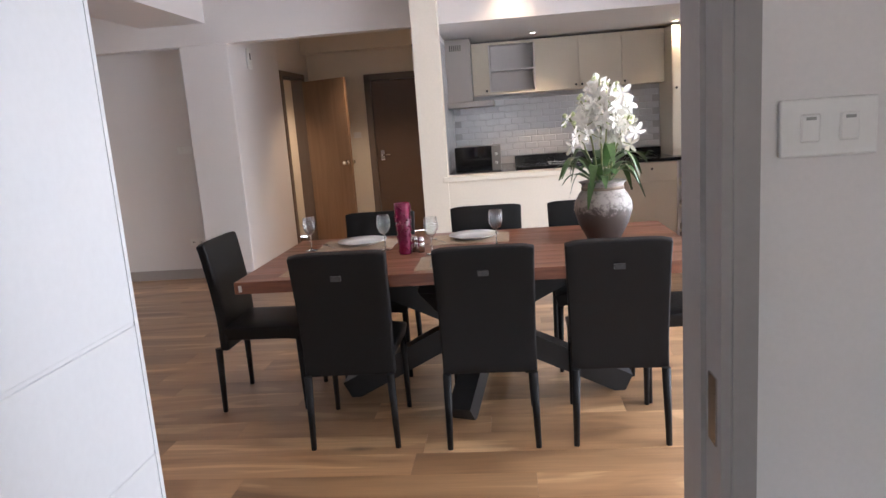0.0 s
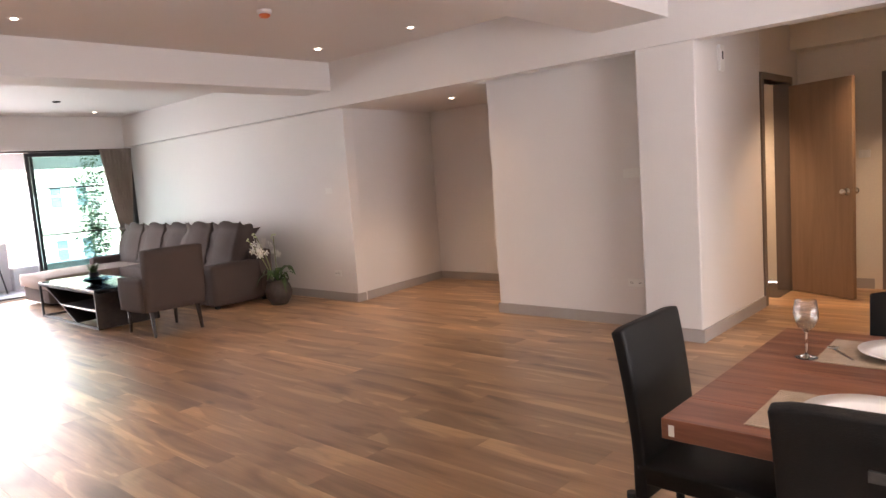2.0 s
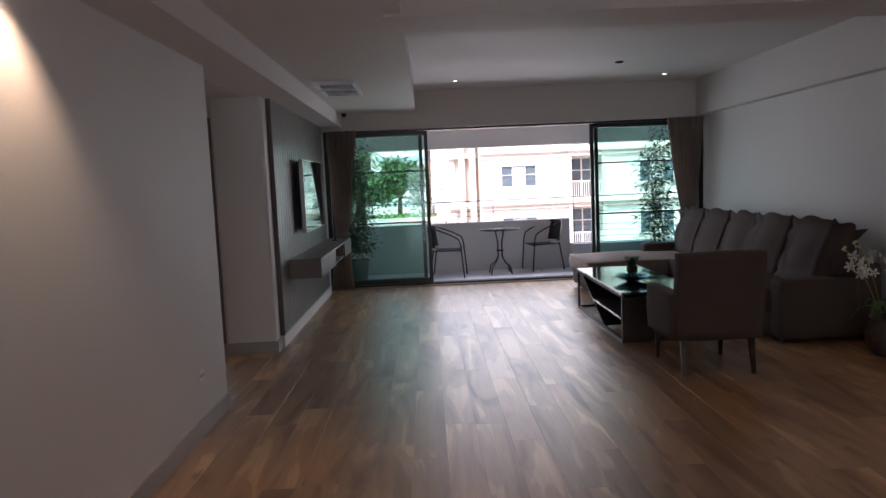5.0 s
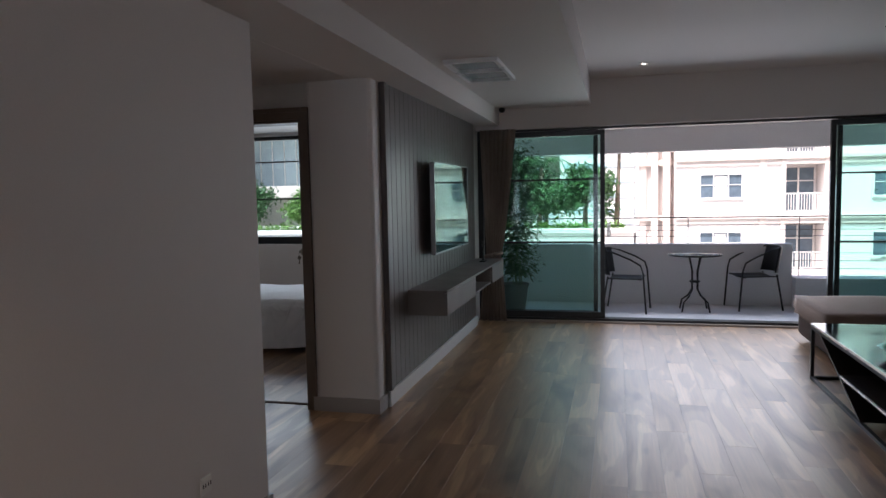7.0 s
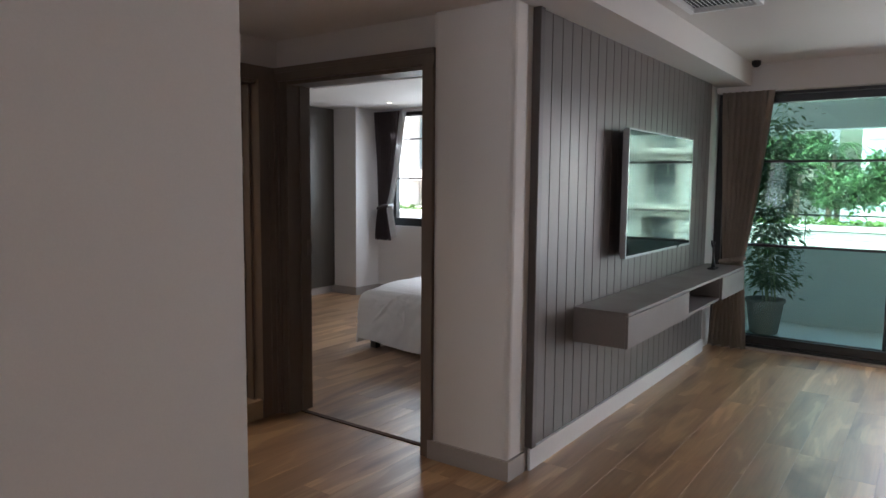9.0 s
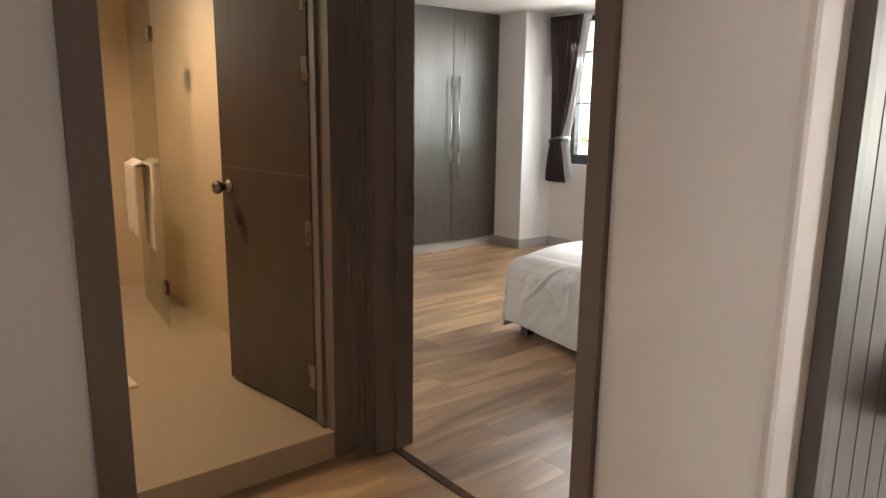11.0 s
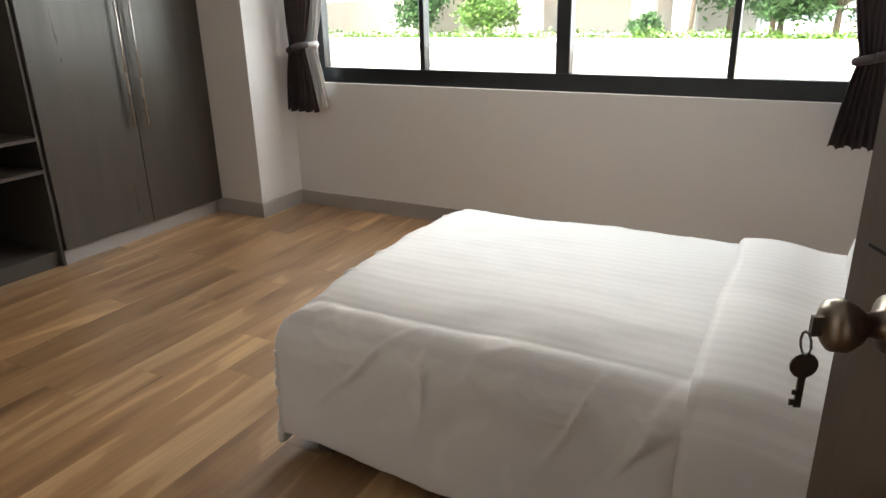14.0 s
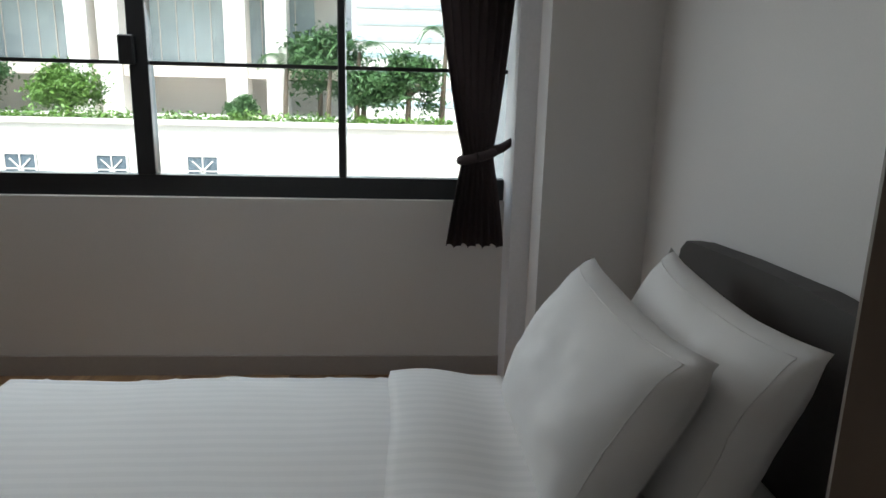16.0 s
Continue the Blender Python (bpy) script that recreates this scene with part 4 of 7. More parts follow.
cb = thing("tv_cabinet", "grey floating cabinet with drawers and an open slot", "cabinet", 0, 1.405, 0)
z0, z1, yf = 0.576, 0.772, 0.318
part("body", boxes((-12.0, -9.322, 0, yf - 0.018, z0, z0 + 0.018), (-9.34, -9.322, 0, yf - 0.018, z0 + 0.018, z1 - 0.018), (-12.0, -11.982, 0, yf - 0.018, z0 + 0.018, z1 - 0.018), (-11.5, -10.45, 0.0, 0.012, z0 + 0.018, z1 - 0.018)), M_CAB, cb)
part("top", box(-12.0, -9.32, 0, yf, z1 - 0.018, z1, 0.002, 1), M_CAB, cb)
part("drawer_front", box(-10.42, -9.322, yf - 0.018, yf, z0, z1 - 0.022, 0.002, 1), M_CAB, cb)
part("drawer_front", box(-11.998, -11.28, yf - 0.018, yf, z0, z1 - 0.022, 0.002, 1), M_CAB, cb)
for dx in (-10.44, -11.298):
    part("divider", box(dx, dx + 0.018, 0.012, yf - 0.02, z0 + 0.018, z1 - 0.018), M_CAB, cb)
fg = thing("figurine", "small dark abstract metal figure on the cabinet", "ornament", -11.62, 1.56, z1)
bm = box(-0.06, 0.06, -0.03, 0.03, 0, 0.012, 0.003, 1)
add_tube(bm, [(-0.03, 0, 0.01), (-0.02, 0, 0.07), (0.0, 0, 0.12), (0.01, 0, 0.17), (-0.02, 0, 0.22)], 0.008)
add_tube(bm, [(0.03, 0, 0.01), (0.015, 0, 0.07), (0.0, 0, 0.12)], 0.007)
add_tube(bm, [(0.01, 0, 0.17), (0.05, 0, 0.19), (0.07, 0, 0.235)], 0.006)
part("figure", bm, M_BLACKM, fg)


# ---- curtains ----
def curtain(name, label, x, y0, y1, z0, z1, tie_z, tie_y, mat_c, tie_w=0.12, bottom=None, flat=0.0, waves=9, amp=0.035, outer=1):
    """Gathered curtain in the plane x, drawn to tie_y at the tie-back."""
    c = thing(name, label, "curtain", x, 0, 0)
    b0, b1 = bottom or (y0, y1)

    def edge(z):
        if z > tie_z:
            s = ((z - tie_z) / (z1 - tie_z)) ** 0.75
            return (tie_y - tie_w / 2) * (1 - s) + y0 * s, (tie_y + tie_w / 2) * (1 - s) + y1 * s
        s = min(1.0, (tie_z - z) / max(0.01, tie_z - z0)) ** 0.7
        return (tie_y - tie_w / 2) * (1 - s) + b0 * s, (tie_y + tie_w / 2) * (1 - s) + b1 * s

    def fn(u, v):
        z = z0 + (z1 - z0) * v
        a, b = edge(z)
        w = (b - a) / max(0.05, (y1 - y0))
        ph = u * waves * 2 * math.pi
        return (amp * (0.6 + 0.4 * math.sin(3.1 * u + 7 * v)) * math.sin(ph) * min(1, 0.45 + 0.6 * w) + 0.006 * math.sin(9 * v + 13 * u), a + (b - a) * u + 0.006 * math.cos(ph), z + (0.008 * math.sin(ph * 0.5) if v == 0 else 0))
    part("drape", add_grid(bmesh.new(), fn, waves * 8, 26, 0.002), mat_c, c)
    bm = bmesh.new()
    a, b = edge(tie_z)
    add_tube(bm, [((amp + 0.012) * math.cos(t), (a + b) / 2 + (0.014 + (b - a) / 2) * math.sin(t), tie_z + 0.02 * math.sin(t)) for t in [i * math.pi / 10 for i in range(21)]], 0.022, 8)
    part("tie_band", bm, mat_c, c)
    return c


curtain("curtain_living", "long taupe curtain tied back beside the glass doors", -12.17, 1.43, 1.85, 0.02, 2.25, 0.80, 1.58, M_CURTAIN, 0.16, (1.40, 1.72), waves=8)
curtain("curtain_living", "long taupe curtain tied back behind the sofa", -12.17, 6.22, 6.74, 0.02, 2.25, 0.93, 6.52, M_CURTAIN, 0.2, (6.3, 6.74), waves=8)
curtain("curtain_bedroom", "short dark plum curtain tied back at the window", -12.55, -2.93, -2.52, 0.71, 2.34, 1.13, -2.80, M_CURTD, 0.10, (-2.92, -2.66), waves=8, amp=0.03)
right_curtain = curtain("curtain_bedroom", "short dark plum curtain tied back beside the column", -12.55, 0.28, 0.72, 0.70, 2.34, 1.12, 0.545, M_CURTD, 0.12, (0.405, 0.675), waves=8, amp=0.03)
hk = thing("curtain_hook", "small black metal tie hook on the white column", "hook", -12.60, 0.79, 1.0)
part("plate", box(-0.012, 0.012, -0.006, 0, -0.05, 0.05, 0.002, 1), M_BLACKM, hk)
part("peg", rod((0, -0.006, 0.02), (0.01, -0.03, 0.03), 0.004), M_BLACKM, hk)
part("tie_strap", add_tube(bmesh.new(), [(0.0, 0.60, 1.14), (-0.01, 0.66, 1.16), (-0.02, 0.72, 1.20), (-0.03, 0.775, 1.26)], [0.026, 0.022, 0.016, 0.008], 8), M_CURTD, right_curtain)
curtain("curtain_sheer", "white sheer curtain gathered behind the dark one", -12.63, -2.97, -2.48, 0.73, 2.34, 1.13, -2.80, M_SHEER, 0.16, (-2.95, -2.62), waves=9, amp=0.02)

# ---- dining ----
TX0, TX1, TY0, TY1, TZ = -1.245, 0.86, 3.215, 4.30, 0.765
table = thing("dining_table", "red-brown wooden dining table on crossed black steel legs", "dining table", -0.1925, 3.7575, 0)
hw, hd = (TX1 - TX0) / 2, (TY1 - TY0) / 2
nb = 6
for i in range(nb):
    y0 = -hd + 2 * hd * i / nb
    part("board", box(-hw, hw, y0, y0 + 2 * hd / nb - 0.0006, TZ - 0.055, TZ, 0.0015, 1), M_TABLE, table)
part("price_tag", box(-hw + 0.02, -hw + 0.035, -hd - 0.002, -hd - 0.0005, TZ - 0.045, TZ - 0.015), M_PLASTIC, table, "small white sticker")
for foot, top, dy in (((-0.70, -0.04, 0.0), (0.60, -0.02, TZ - 0.056), 0.03), ((0.76, 0.0, 0.0), (-0.60, -0.04, TZ - 0.056), -0.03)):
    a, b = Vector(foot) + Vector((0, dy, 0.03)), Vector(top) + Vector((0, dy, -0.02))
    part("leg", add_rod(bmesh.new(), a, b, 0.08, None, 4, True), M_BLACKM, table)
for foot, top, dx in (((-0.10, -0.40, 0.03), (0.16, 0.40, TZ - 0.075), 0.03), ((0.16, 0.34, 0.03), (-0.14, -0.40, TZ - 0.075), -0.03)):
    part("leg", add_rod(bmesh.new(), Vector(foot) + Vector((dx, 0, 0)), Vector(top) + Vector((dx, 0, 0)), 0.08, None, 4, True), M_BLACKM, table)
part("hub", box(-0.12, 0.12, -0.10, 0.10, TZ - 0.48, TZ - 0.26, 0.01, 1), M_BLACKM, table)


def dining_chair(x, y, rz):
    c = thing("dining_chair", "black faux leather dining chair with thin tapered legs", "chair", x, y, 0, rz, "chairs round the table")

    def back(u, v):
        z = 0.335 + 0.562 * v
        s = max(0.0, (z - 0.46) / 0.44)
        w = 0.202 + 0.010 * s
        a = u * 2 - 1
        r = abs(a) ** 8 * 0.012 * (v > 0.93)
        return (w * a, -0.015 - 0.055 * s ** 1.5 + 0.006 * (1 - a * a), z - r)
    part("backrest", bevel_soft(add_grid(bmesh.new(), back, 10, 14, 0.042)), M_LEATHER, c)
    part("badge", box(-0.022, 0.022, -0.094, -0.086, 0.785, 0.808), M_TAG, c, "small silver maker's badge")

    def seat(u, v):
        a, b = 2 * u - 1, v
        return (a * 0.207, 0.0 + 0.43 * b, 0.465 - 0.012 * abs(a) ** 6 - 0.012 * b ** 8)
    part("seat", bevel_soft(add_grid(bmesh.new(), seat, 10, 10, 0.07)), M_LEATHER, c)
    for sx in (-1, 1):
        part("leg", rod((sx * 0.185, -0.03, 0.345), (sx * 0.193, -0.035, 0.0), 0.019, 0.0125, 12), M_LEATHER, c)
        part("leg", rod((sx * 0.180, 0.40, 0.40), (sx * 0.186, 0.405, 0.0), 0.018, 0.0115, 12), M_LEATHER, c)
    return c


def bevel_soft(bm):
    bmesh.ops.recalc_face_normals(bm, faces=bm.faces)
    es = [e for e in bm.edges if len(e.link_faces) == 2 and e.calc_face_angle(0) > 0.9]
    bmesh.ops.bevel(bm, geom=es, offset=0.008, segments=2, affect="EDGES", profile=0.6)
    for f in bm.faces:
        f.smooth = True
    return bm


chair = dining_chair(-0.728, 3.14, 0.5)
for cx, cy, rz in ((-0.105, 3.11, 0), (0.445, 3.11, -2), (-1.49, 3.75, -90), (1.03, 3.675, 90), (-0.78, 4.37, 180), (-0.13, 4.37, 181), (0.45, 4.36, 179)):
    copy_thing(chair, pose(cx, cy, 0, 0, 0, rz))


M_THIN = pane_glass("thin_wine_glass", (0.95, 0.96, 0.96), 0.08)


def placemat(x, y, rz=0):
    p = thing("placemat", "beige woven placemat on the dining table", "placemat", x, y, TZ, rz, "placemats")
    bm = box(-0.215, 0.215, -0.15, 0.15, 0.0005, 0.003)
    for i in range(22):
        add_box(bm, -0.215, 0.215, -0.15 + 0.3 * i / 22, -0.15 + 0.3 * (i + 0.75) / 22, 0.003, 0.0038)
    part("weave", bm, M_MAT, p)


def plate(x, y):
    p = thing("dinner_plate", "white ceramic dinner plate on a placemat", "plate", x, y, TZ + 0.004, 0, "plates")
    part("dish", lathe([(0.07, 0.0), (0.075, 0.004), (0.10, 0.008), (0.137, 0.021), (0.139, 0.024), (0.10, 0.012), (0.06, 0.008), (0.002, 0.008)], 40), M_CERAMIC, p)


def wine_glass(x, y):
    g = thing("wine_glass", "clear stemmed wine glass standing on the table", "wine glass", x, y, TZ + 0.0045, 0, "wine glasses")
    part("foot", lathe([(0.034, 0.0), (0.034, 0.0015), (0.008, 0.006), (0.004, 0.012)], 28), M_GLASS, g)
    part("stem", lathe([(0.004, 0.012), (0.0035, 0.05), (0.004, 0.078), (0.008, 0.086)], 16), M_GLASS, g)
    part("bowl", lathe([(0.006, 0.084), (0.024, 0.098), (0.036, 0.125), (0.037, 0.145), (0.031, 0.185), (0.0298, 0.185), (0.0355, 0.145), (0.0345, 0.126), (0.023, 0.101), (0.002, 0.089)], 32), M_THIN, g)


def cutlery(name, x, y, rz, fork=False):
    c = thing(name, "steel %s lying on the placemat" % name, name, x, y, TZ + 0.0045, rz)
    bm = box(-0.005, 0.005, -0.10, 0.03, 0, 0.0025, 0.001, 1)
    if fork:
        for i in range(4):
            add_box(bm, -0.011 + i * 0.0065, -0.0075 + i * 0.0065, 0.045, 0.09, 0.001, 0.003)
        add_box(bm, -0.0115, 0.0125, 0.03, 0.046, 0.0005, 0.003)
    else:
        add_lathe(bm, [(0.002, 0.0), (0.014, 0.001), (0.019, 0.004), (0.017, 0.005), (0.001, 0.003)], 18, (0, 0.045, 0))
    part("body", bm, M_CHROME, c)


for px, py in ((-0.84, 4.04), (-0.21, 4.04), (-0.84, 3.42), (-0.21, 3.42)):
    placemat(px, py)
    plate(px + 0.02, py)
for gx, gy in ((-1.08, 3.92), (-0.65, 3.82), (-0.38, 3.64), (-0.06, 3.77)):
    wine_glass(gx, gy)
cutlery("spoon", -1.01, 4.02, 35)
cutlery("spoon", -0.39, 4.02, 30)
cutlery("fork", -0.36, 3.40, 4, True)
cutlery("fork", -0.67, 3.40, -6, True)
vz = thing("glass_vase", "tall magenta textured glass vase on the dining table", "vase", -0.525, 3.70, TZ)
bm = lathe([(0.030, 0), (0.031, 0.01), (0.034, 0.12), (0.042, 0.262), (0.038, 0.262), (0.030, 0.12), (0.03, 0.02), (0.002, 0.02)], 40)
for vv in bm.verts:
    k = 1 + 0.035 * math.sin(vv.co.z * 240) * math.sin(math.atan2(vv.co.y, vv.co.x) * 14)
    vv.co.x, vv.co.y = vv.co.x * k, vv.co.y * k
rr_ = random.Random(5)
for i in range(150):
    a, z = rr_.uniform(0, 6.28), rr_.uniform(0.015, 0.25)
    r = 0.031 + (0.043 - 0.031) * z / 0.262
    c0 = Vector((r * math.cos(a), r * math.sin(a), z))
    bmesh.ops.create_icosphere(bm, subdivisions=1, radius=rr_.uniform(0.004, 0.007), matrix=Matrix.Translation(c0))
part("body", bm, M_WINE, vz)
for i, (sx, sy) in enumerate(((-0.445, 3.72), (-0.48, 3.75))):
    sk = thing("salt_shaker", "small steel salt shaker beside the vase", "shaker", sx, sy, TZ)
    part("body", lathe([(0.017, 0), (0.0175, 0.05), (0.015, 0.055)], 20), M_CHROME, sk)
    part("cap", lathe([(0.0178, 0.05), (0.0175, 0.066), (0.012, 0.078), (0.002, 0.080)], 20), M_CHROME, sk)


# ---- orchids ----
def strap(bm, base, ang, length, width, rise, droop, rng):
    d, side = Vector((math.cos(ang), math.sin(ang), 0)), Vector((-math.sin(ang), math.cos(ang), 0))
    prev = None
    for i in range(9):
        s = i / 8
        p = Vector(base) + d * length * (s ** 0.9) + Vector((0, 0, rise * math.sin(min(1.0, s * 1.15) * math.pi * 0.55) - droop * s ** 3))
        w = width * math.sin(math.pi * (0.12 + 0.86 * s)) ** 0.7
        row = [bm.verts.new(p - side * w / 2 + Vector((0, 0, 0.12 * w))), bm.verts.new(p), bm.verts.new(p + side * w / 2 + Vector((0, 0, 0.12 * w)))]
        if prev:
            for k in range(2):
                bm.faces.new((prev[k], prev[k + 1], row[k + 1], row[k])).smooth = True
        prev = row


def blossom(bm, c, size, rng):
    q = Euler((rng.uniform(-0.6, 0.6) + math.pi / 2, rng.uniform(-0.5, 0.5), rng.uniform(0, 6.28))).to_matrix()
    for k in range(5):
        a = k * 2 * math.pi / 5
        w = size * (0.62 if k % 2 else 0.42)
        pts = [(0, 0, 0), (0.5 * size, -w * 0.5, 0.10 * size), (0.95 * size, -w * 0.28, 0.02 * size), (1.05 * size, 0, -0.03 * size), (0.95 * size, w * 0.28, 0.02 * size), (0.5 * size, w * 0.5, 0.10 * size)]
        vs = [bm.verts.new(Vector(c) + q @ (Matrix.Rotation(a, 3, "Z") @ Vector(p))) for p in pts]
        for i in range(1, 5):
            bm.faces.new((vs[0], vs[i], vs[i + 1])).smooth = True


def orchid(name, label, x, y, z, prof, mpot, scale, stems, seed, nleaf=26, fs=0.048):
    rng = random.Random(seed)
    o = thing(name, label, "potted orchid", x, y, z)
    part("pot", lathe(prof, 36), mpot, o, "round stoneware pot with a speckled glaze")
    top = prof[-1][1]
    part("soil", lathe([(0.001, top - 0.02), (prof[-1][0] * 0.98, top - 0.025), (prof[-1][0] * 0.98, top - 0.04)], 20), M_BARK, o)
    bm = bmesh.new()
    for i in range(nleaf):
        a = rng.uniform(0, 6.28)
        strap(bm, (0.4 * prof[-1][0] * math.cos(a), 0.4 * prof[-1][0] * math.sin(a), top - 0.02 + rng.uniform(0, 0.12) * scale), a + rng.uniform(-0.4, 0.4), rng.uniform(0.10, 0.21) * scale, rng.uniform(0.034, 0.05) * scale, rng.uniform(0.03, 0.15) * scale, rng.uniform(0.02, 0.16) * scale, rng)
    part("leaves", bm, M_LEAF, o)
    bs = bmesh.new()
    for dx, dy, h, n in stems:
        pts = [Vector((0.25 * dx, 0.25 * dy, top)) + Vector((dx * 0.75 * s ** 1.6, dy * 0.75 * s ** 1.6, h * s)) for s in [i / 10 for i in range(11)]]
        add_tube(bs, pts, 0.005, 6)
        for i in range(n):
            s = 0.60 + 0.37 * i / n
            p = pts[int(s * 10)]
            c = p + Vector((rng.uniform(-0.055, 0.055), rng.uniform(-0.055, 0.055), rng.uniform(-0.03, 0.03)))
            bf = bmesh.new()
            blossom(bf, c, fs * rng.uniform(0.85, 1.15), rng)
            part("blossom", bf, M_PETAL, o, "white orchid blossom")
            if i % 2:
                add_tube(bs, [p, c], 0.002, 4)
        for i in range(5):
            c = pts[10] + Vector((rng.uniform(-0.03, 0.03), rng.uniform(-0.03, 0.03), rng.uniform(-0.05, 0.03)))
            bb = bmesh.new()
            bmesh.ops.create_icosphere(bb, subdivisions=1, radius=rng.uniform(0.008, 0.014), matrix=Matrix.Translation(c))
            part("bud", bb, M_BUD, o)
    part("stems", bs, M_STEM, o)
    return o


def two_tone_pot():
    m = bpy.data.materials.new("grey_to_dark_speckled_glaze")
    m.use_nodes = True
    nt = m.node_tree
    b = nt.nodes["Principled BSDF"]
    tc = nt.nodes.new("ShaderNodeTexCoord")
    sx = nt.nodes.new("ShaderNodeSeparateXYZ")
    nt.links.new(tc.outputs["Object"], sx.inputs[0])
    n1 = nt.nodes.new("ShaderNodeTexNoise")
    n1.inputs["Scale"].default_value, n1.inputs["Detail"].default_value, n1.inputs["Roughness"].default_value = 45, 6, 0.7
    nt.links.new(tc.outputs["Object"], n1.inputs["Vector"])
    mr = nt.nodes.new("ShaderNodeMapRange")
    mr.inputs[1].default_value, mr.inputs[2].default_value = 0.08, 0.2
    mr.inputs[3].default_value, mr.inputs[4].default_value = -0.35, 0.12
    nt.links.new(sx.outputs[2], mr.inputs[0])
    ad = nt.nodes.new("ShaderNodeMath")
    nt.links.new(mr.outputs[0], ad.inputs[0])
    nt.links.new(n1.outputs["Fac"], ad.inputs[1])
    rp = nt.nodes.new("ShaderNodeValToRGB")
    rp.color_ramp.elements[0].position, rp.color_ramp.elements[1].position = 0.42, 0.62
    rp.color_ramp.elements[0].color, rp.color_ramp.elements[1].color = (0.055, 0.042, 0.035, 1), (0.27, 0.24, 0.215, 1)
    nt.links.new(ad.outputs[0], rp.inputs[0])
    nt.links.new(rp.outputs[0], b.inputs["Base Color"])
    b.inputs["Roughness"].default_value = 0.5
    bp = nt.nodes.new("ShaderNodeBump")
    bp.inputs["Strength"].default_value, bp.inputs["Distance"].default_value = 0.5, 0.004
    nt.links.new(n1.outputs["Fac"], bp.inputs["Height"])
    nt.links.new(bp.outputs[0], b.inputs["Normal"])
    return m


BIGPOT = [(0.075, 0), (0.08, 0.004), (0.125, 0.09), (0.145, 0.16), (0.14, 0.20), (0.115, 0.245), (0.100, 0.262), (0.103, 0.285), (0.118, 0.30), (0.108, 0.30)]
orchid("orchid_plant", "white orchids in a speckled stoneware pot on the table", 0.485, 3.79, TZ, BIGPOT, two_tone_pot(), 1.15, ((0.0, 0.0, 0.50, 22), (0.11, 0.03, 0.42, 20), (-0.09, 0.02, 0.40, 18), (-0.16, -0.04, 0.33, 8), (0.04, -0.08, 0.47, 18), (0.14, -0.02, 0.32, 12)), 7)
FLPOT = [(0.09, 0), (0.10, 0.005), (0.155, 0.10), (0.165, 0.16), (0.14, 0.24), (0.12, 0.27), (0.135, 0.30), (0.12, 0.30)]
orchid("orchid_plant", "white orchids in a dark clay pot beside the sofa", -7.58, 6.31, 0, FLPOT, M_POTD, 1.2, ((-0.30, -0.16, 0.50, 9), (0.10, -0.32, 0.60, 10), (-0.15, 0.10, 0.52, 5)), 9, 16, 0.042)

# ---- kitchen ----
kc = thing("kitchen_island", "cream panelled half wall counter with a cream ledge", "counter", 0, 0, 0)
part("panel", boxes((-0.50, 0.80, 6.17, 6.27, 0, 0.90)), M_CREAM, kc)
part("ledge", box(-0.54, 0.84, 6.13, 6.36, 0.90, 0.945, 0.004, 1), M_CREAM, kc)
part("worktop", box(-0.598, 0.10, 6.37, 8.60, 0.835, 0.87, 0.003, 1), M_GRANITE, kc)
part("base_unit", boxes((-0.598, 0.08, 6.305, 8.60, 0.0, 0.834)), M_KCAB, kc)
wt = thing("worktop", "polished black granite kitchen worktop", "worktop", 0, 0, 0)
part("slab", box(0.10, 2.248, 7.78, 8.60, 0.835, 0.87, 0.003, 1), M_GRANITE, wt)
part("upstand", box(0.10, 1.80, 8.58, 8.60, 0.87, 0.95), M_GRANITE, wt)


def base_unit(x0, x1, drawers=True, shelves=False):
    c = thing("kitchen_base_cabinet", "cream kitchen base cabinet under the black worktop" if not shelves else "cream open shelf unit under the black worktop", "cabinet", x0, 7.80, 0)
    w = x1 - x0
    if shelves:
        part("body", boxes((0, 0.02, 0, 0.78, 0.0, 0.834), (w - 0.02, w, 0, 0.78, 0.0, 0.834), (0.02, w - 0.02, 0.4, 0.42, 0.0, 0.834)), M_WALL, c)
        for z in (0.06, 0.32, 0.57):
            part("shelf", box(0.02, w - 0.02, 0.0, 0.40, z, z + 0.03), M_KCAB, c)
    else:
        part("body", boxes((0, w, 0.02, 0.78, 0.08, 0.834)), M_KCAB, c)
        part("plinth", box(0, w, 0.06, 0.10, 0, 0.08), M_KCAB, c)
        dr = part("drawer_front", box(0.003, w - 0.003, 0, 0.019, 0.63, 0.83, 0.002, 1), M_KCAB, c)
        part("handle", lathe([(0.006, 0), (0.006, 0.012), (0.013, 0.02), (0.002, 0.026)], 12), M_BLACKM, dr).matrix_local = pose(w / 2, 0, 0.76, 90)
        do = part("door", box(0.003, w - 0.003, 0, 0.019, 0.085, 0.625, 0.002, 1), M_KCAB, c)
        part("handle", lathe([(0.006, 0), (0.006, 0.012), (0.013, 0.02), (0.002, 0.026)], 12), M_BLACKM, do).matrix_local = pose(0.05, 0, 0.57, 90)


base_unit(0.12, 0.72)
base_unit(0.72, 1.27)
base_unit(1.27, 1.80)
base_unit(1.80, 2.245, shelves=True)


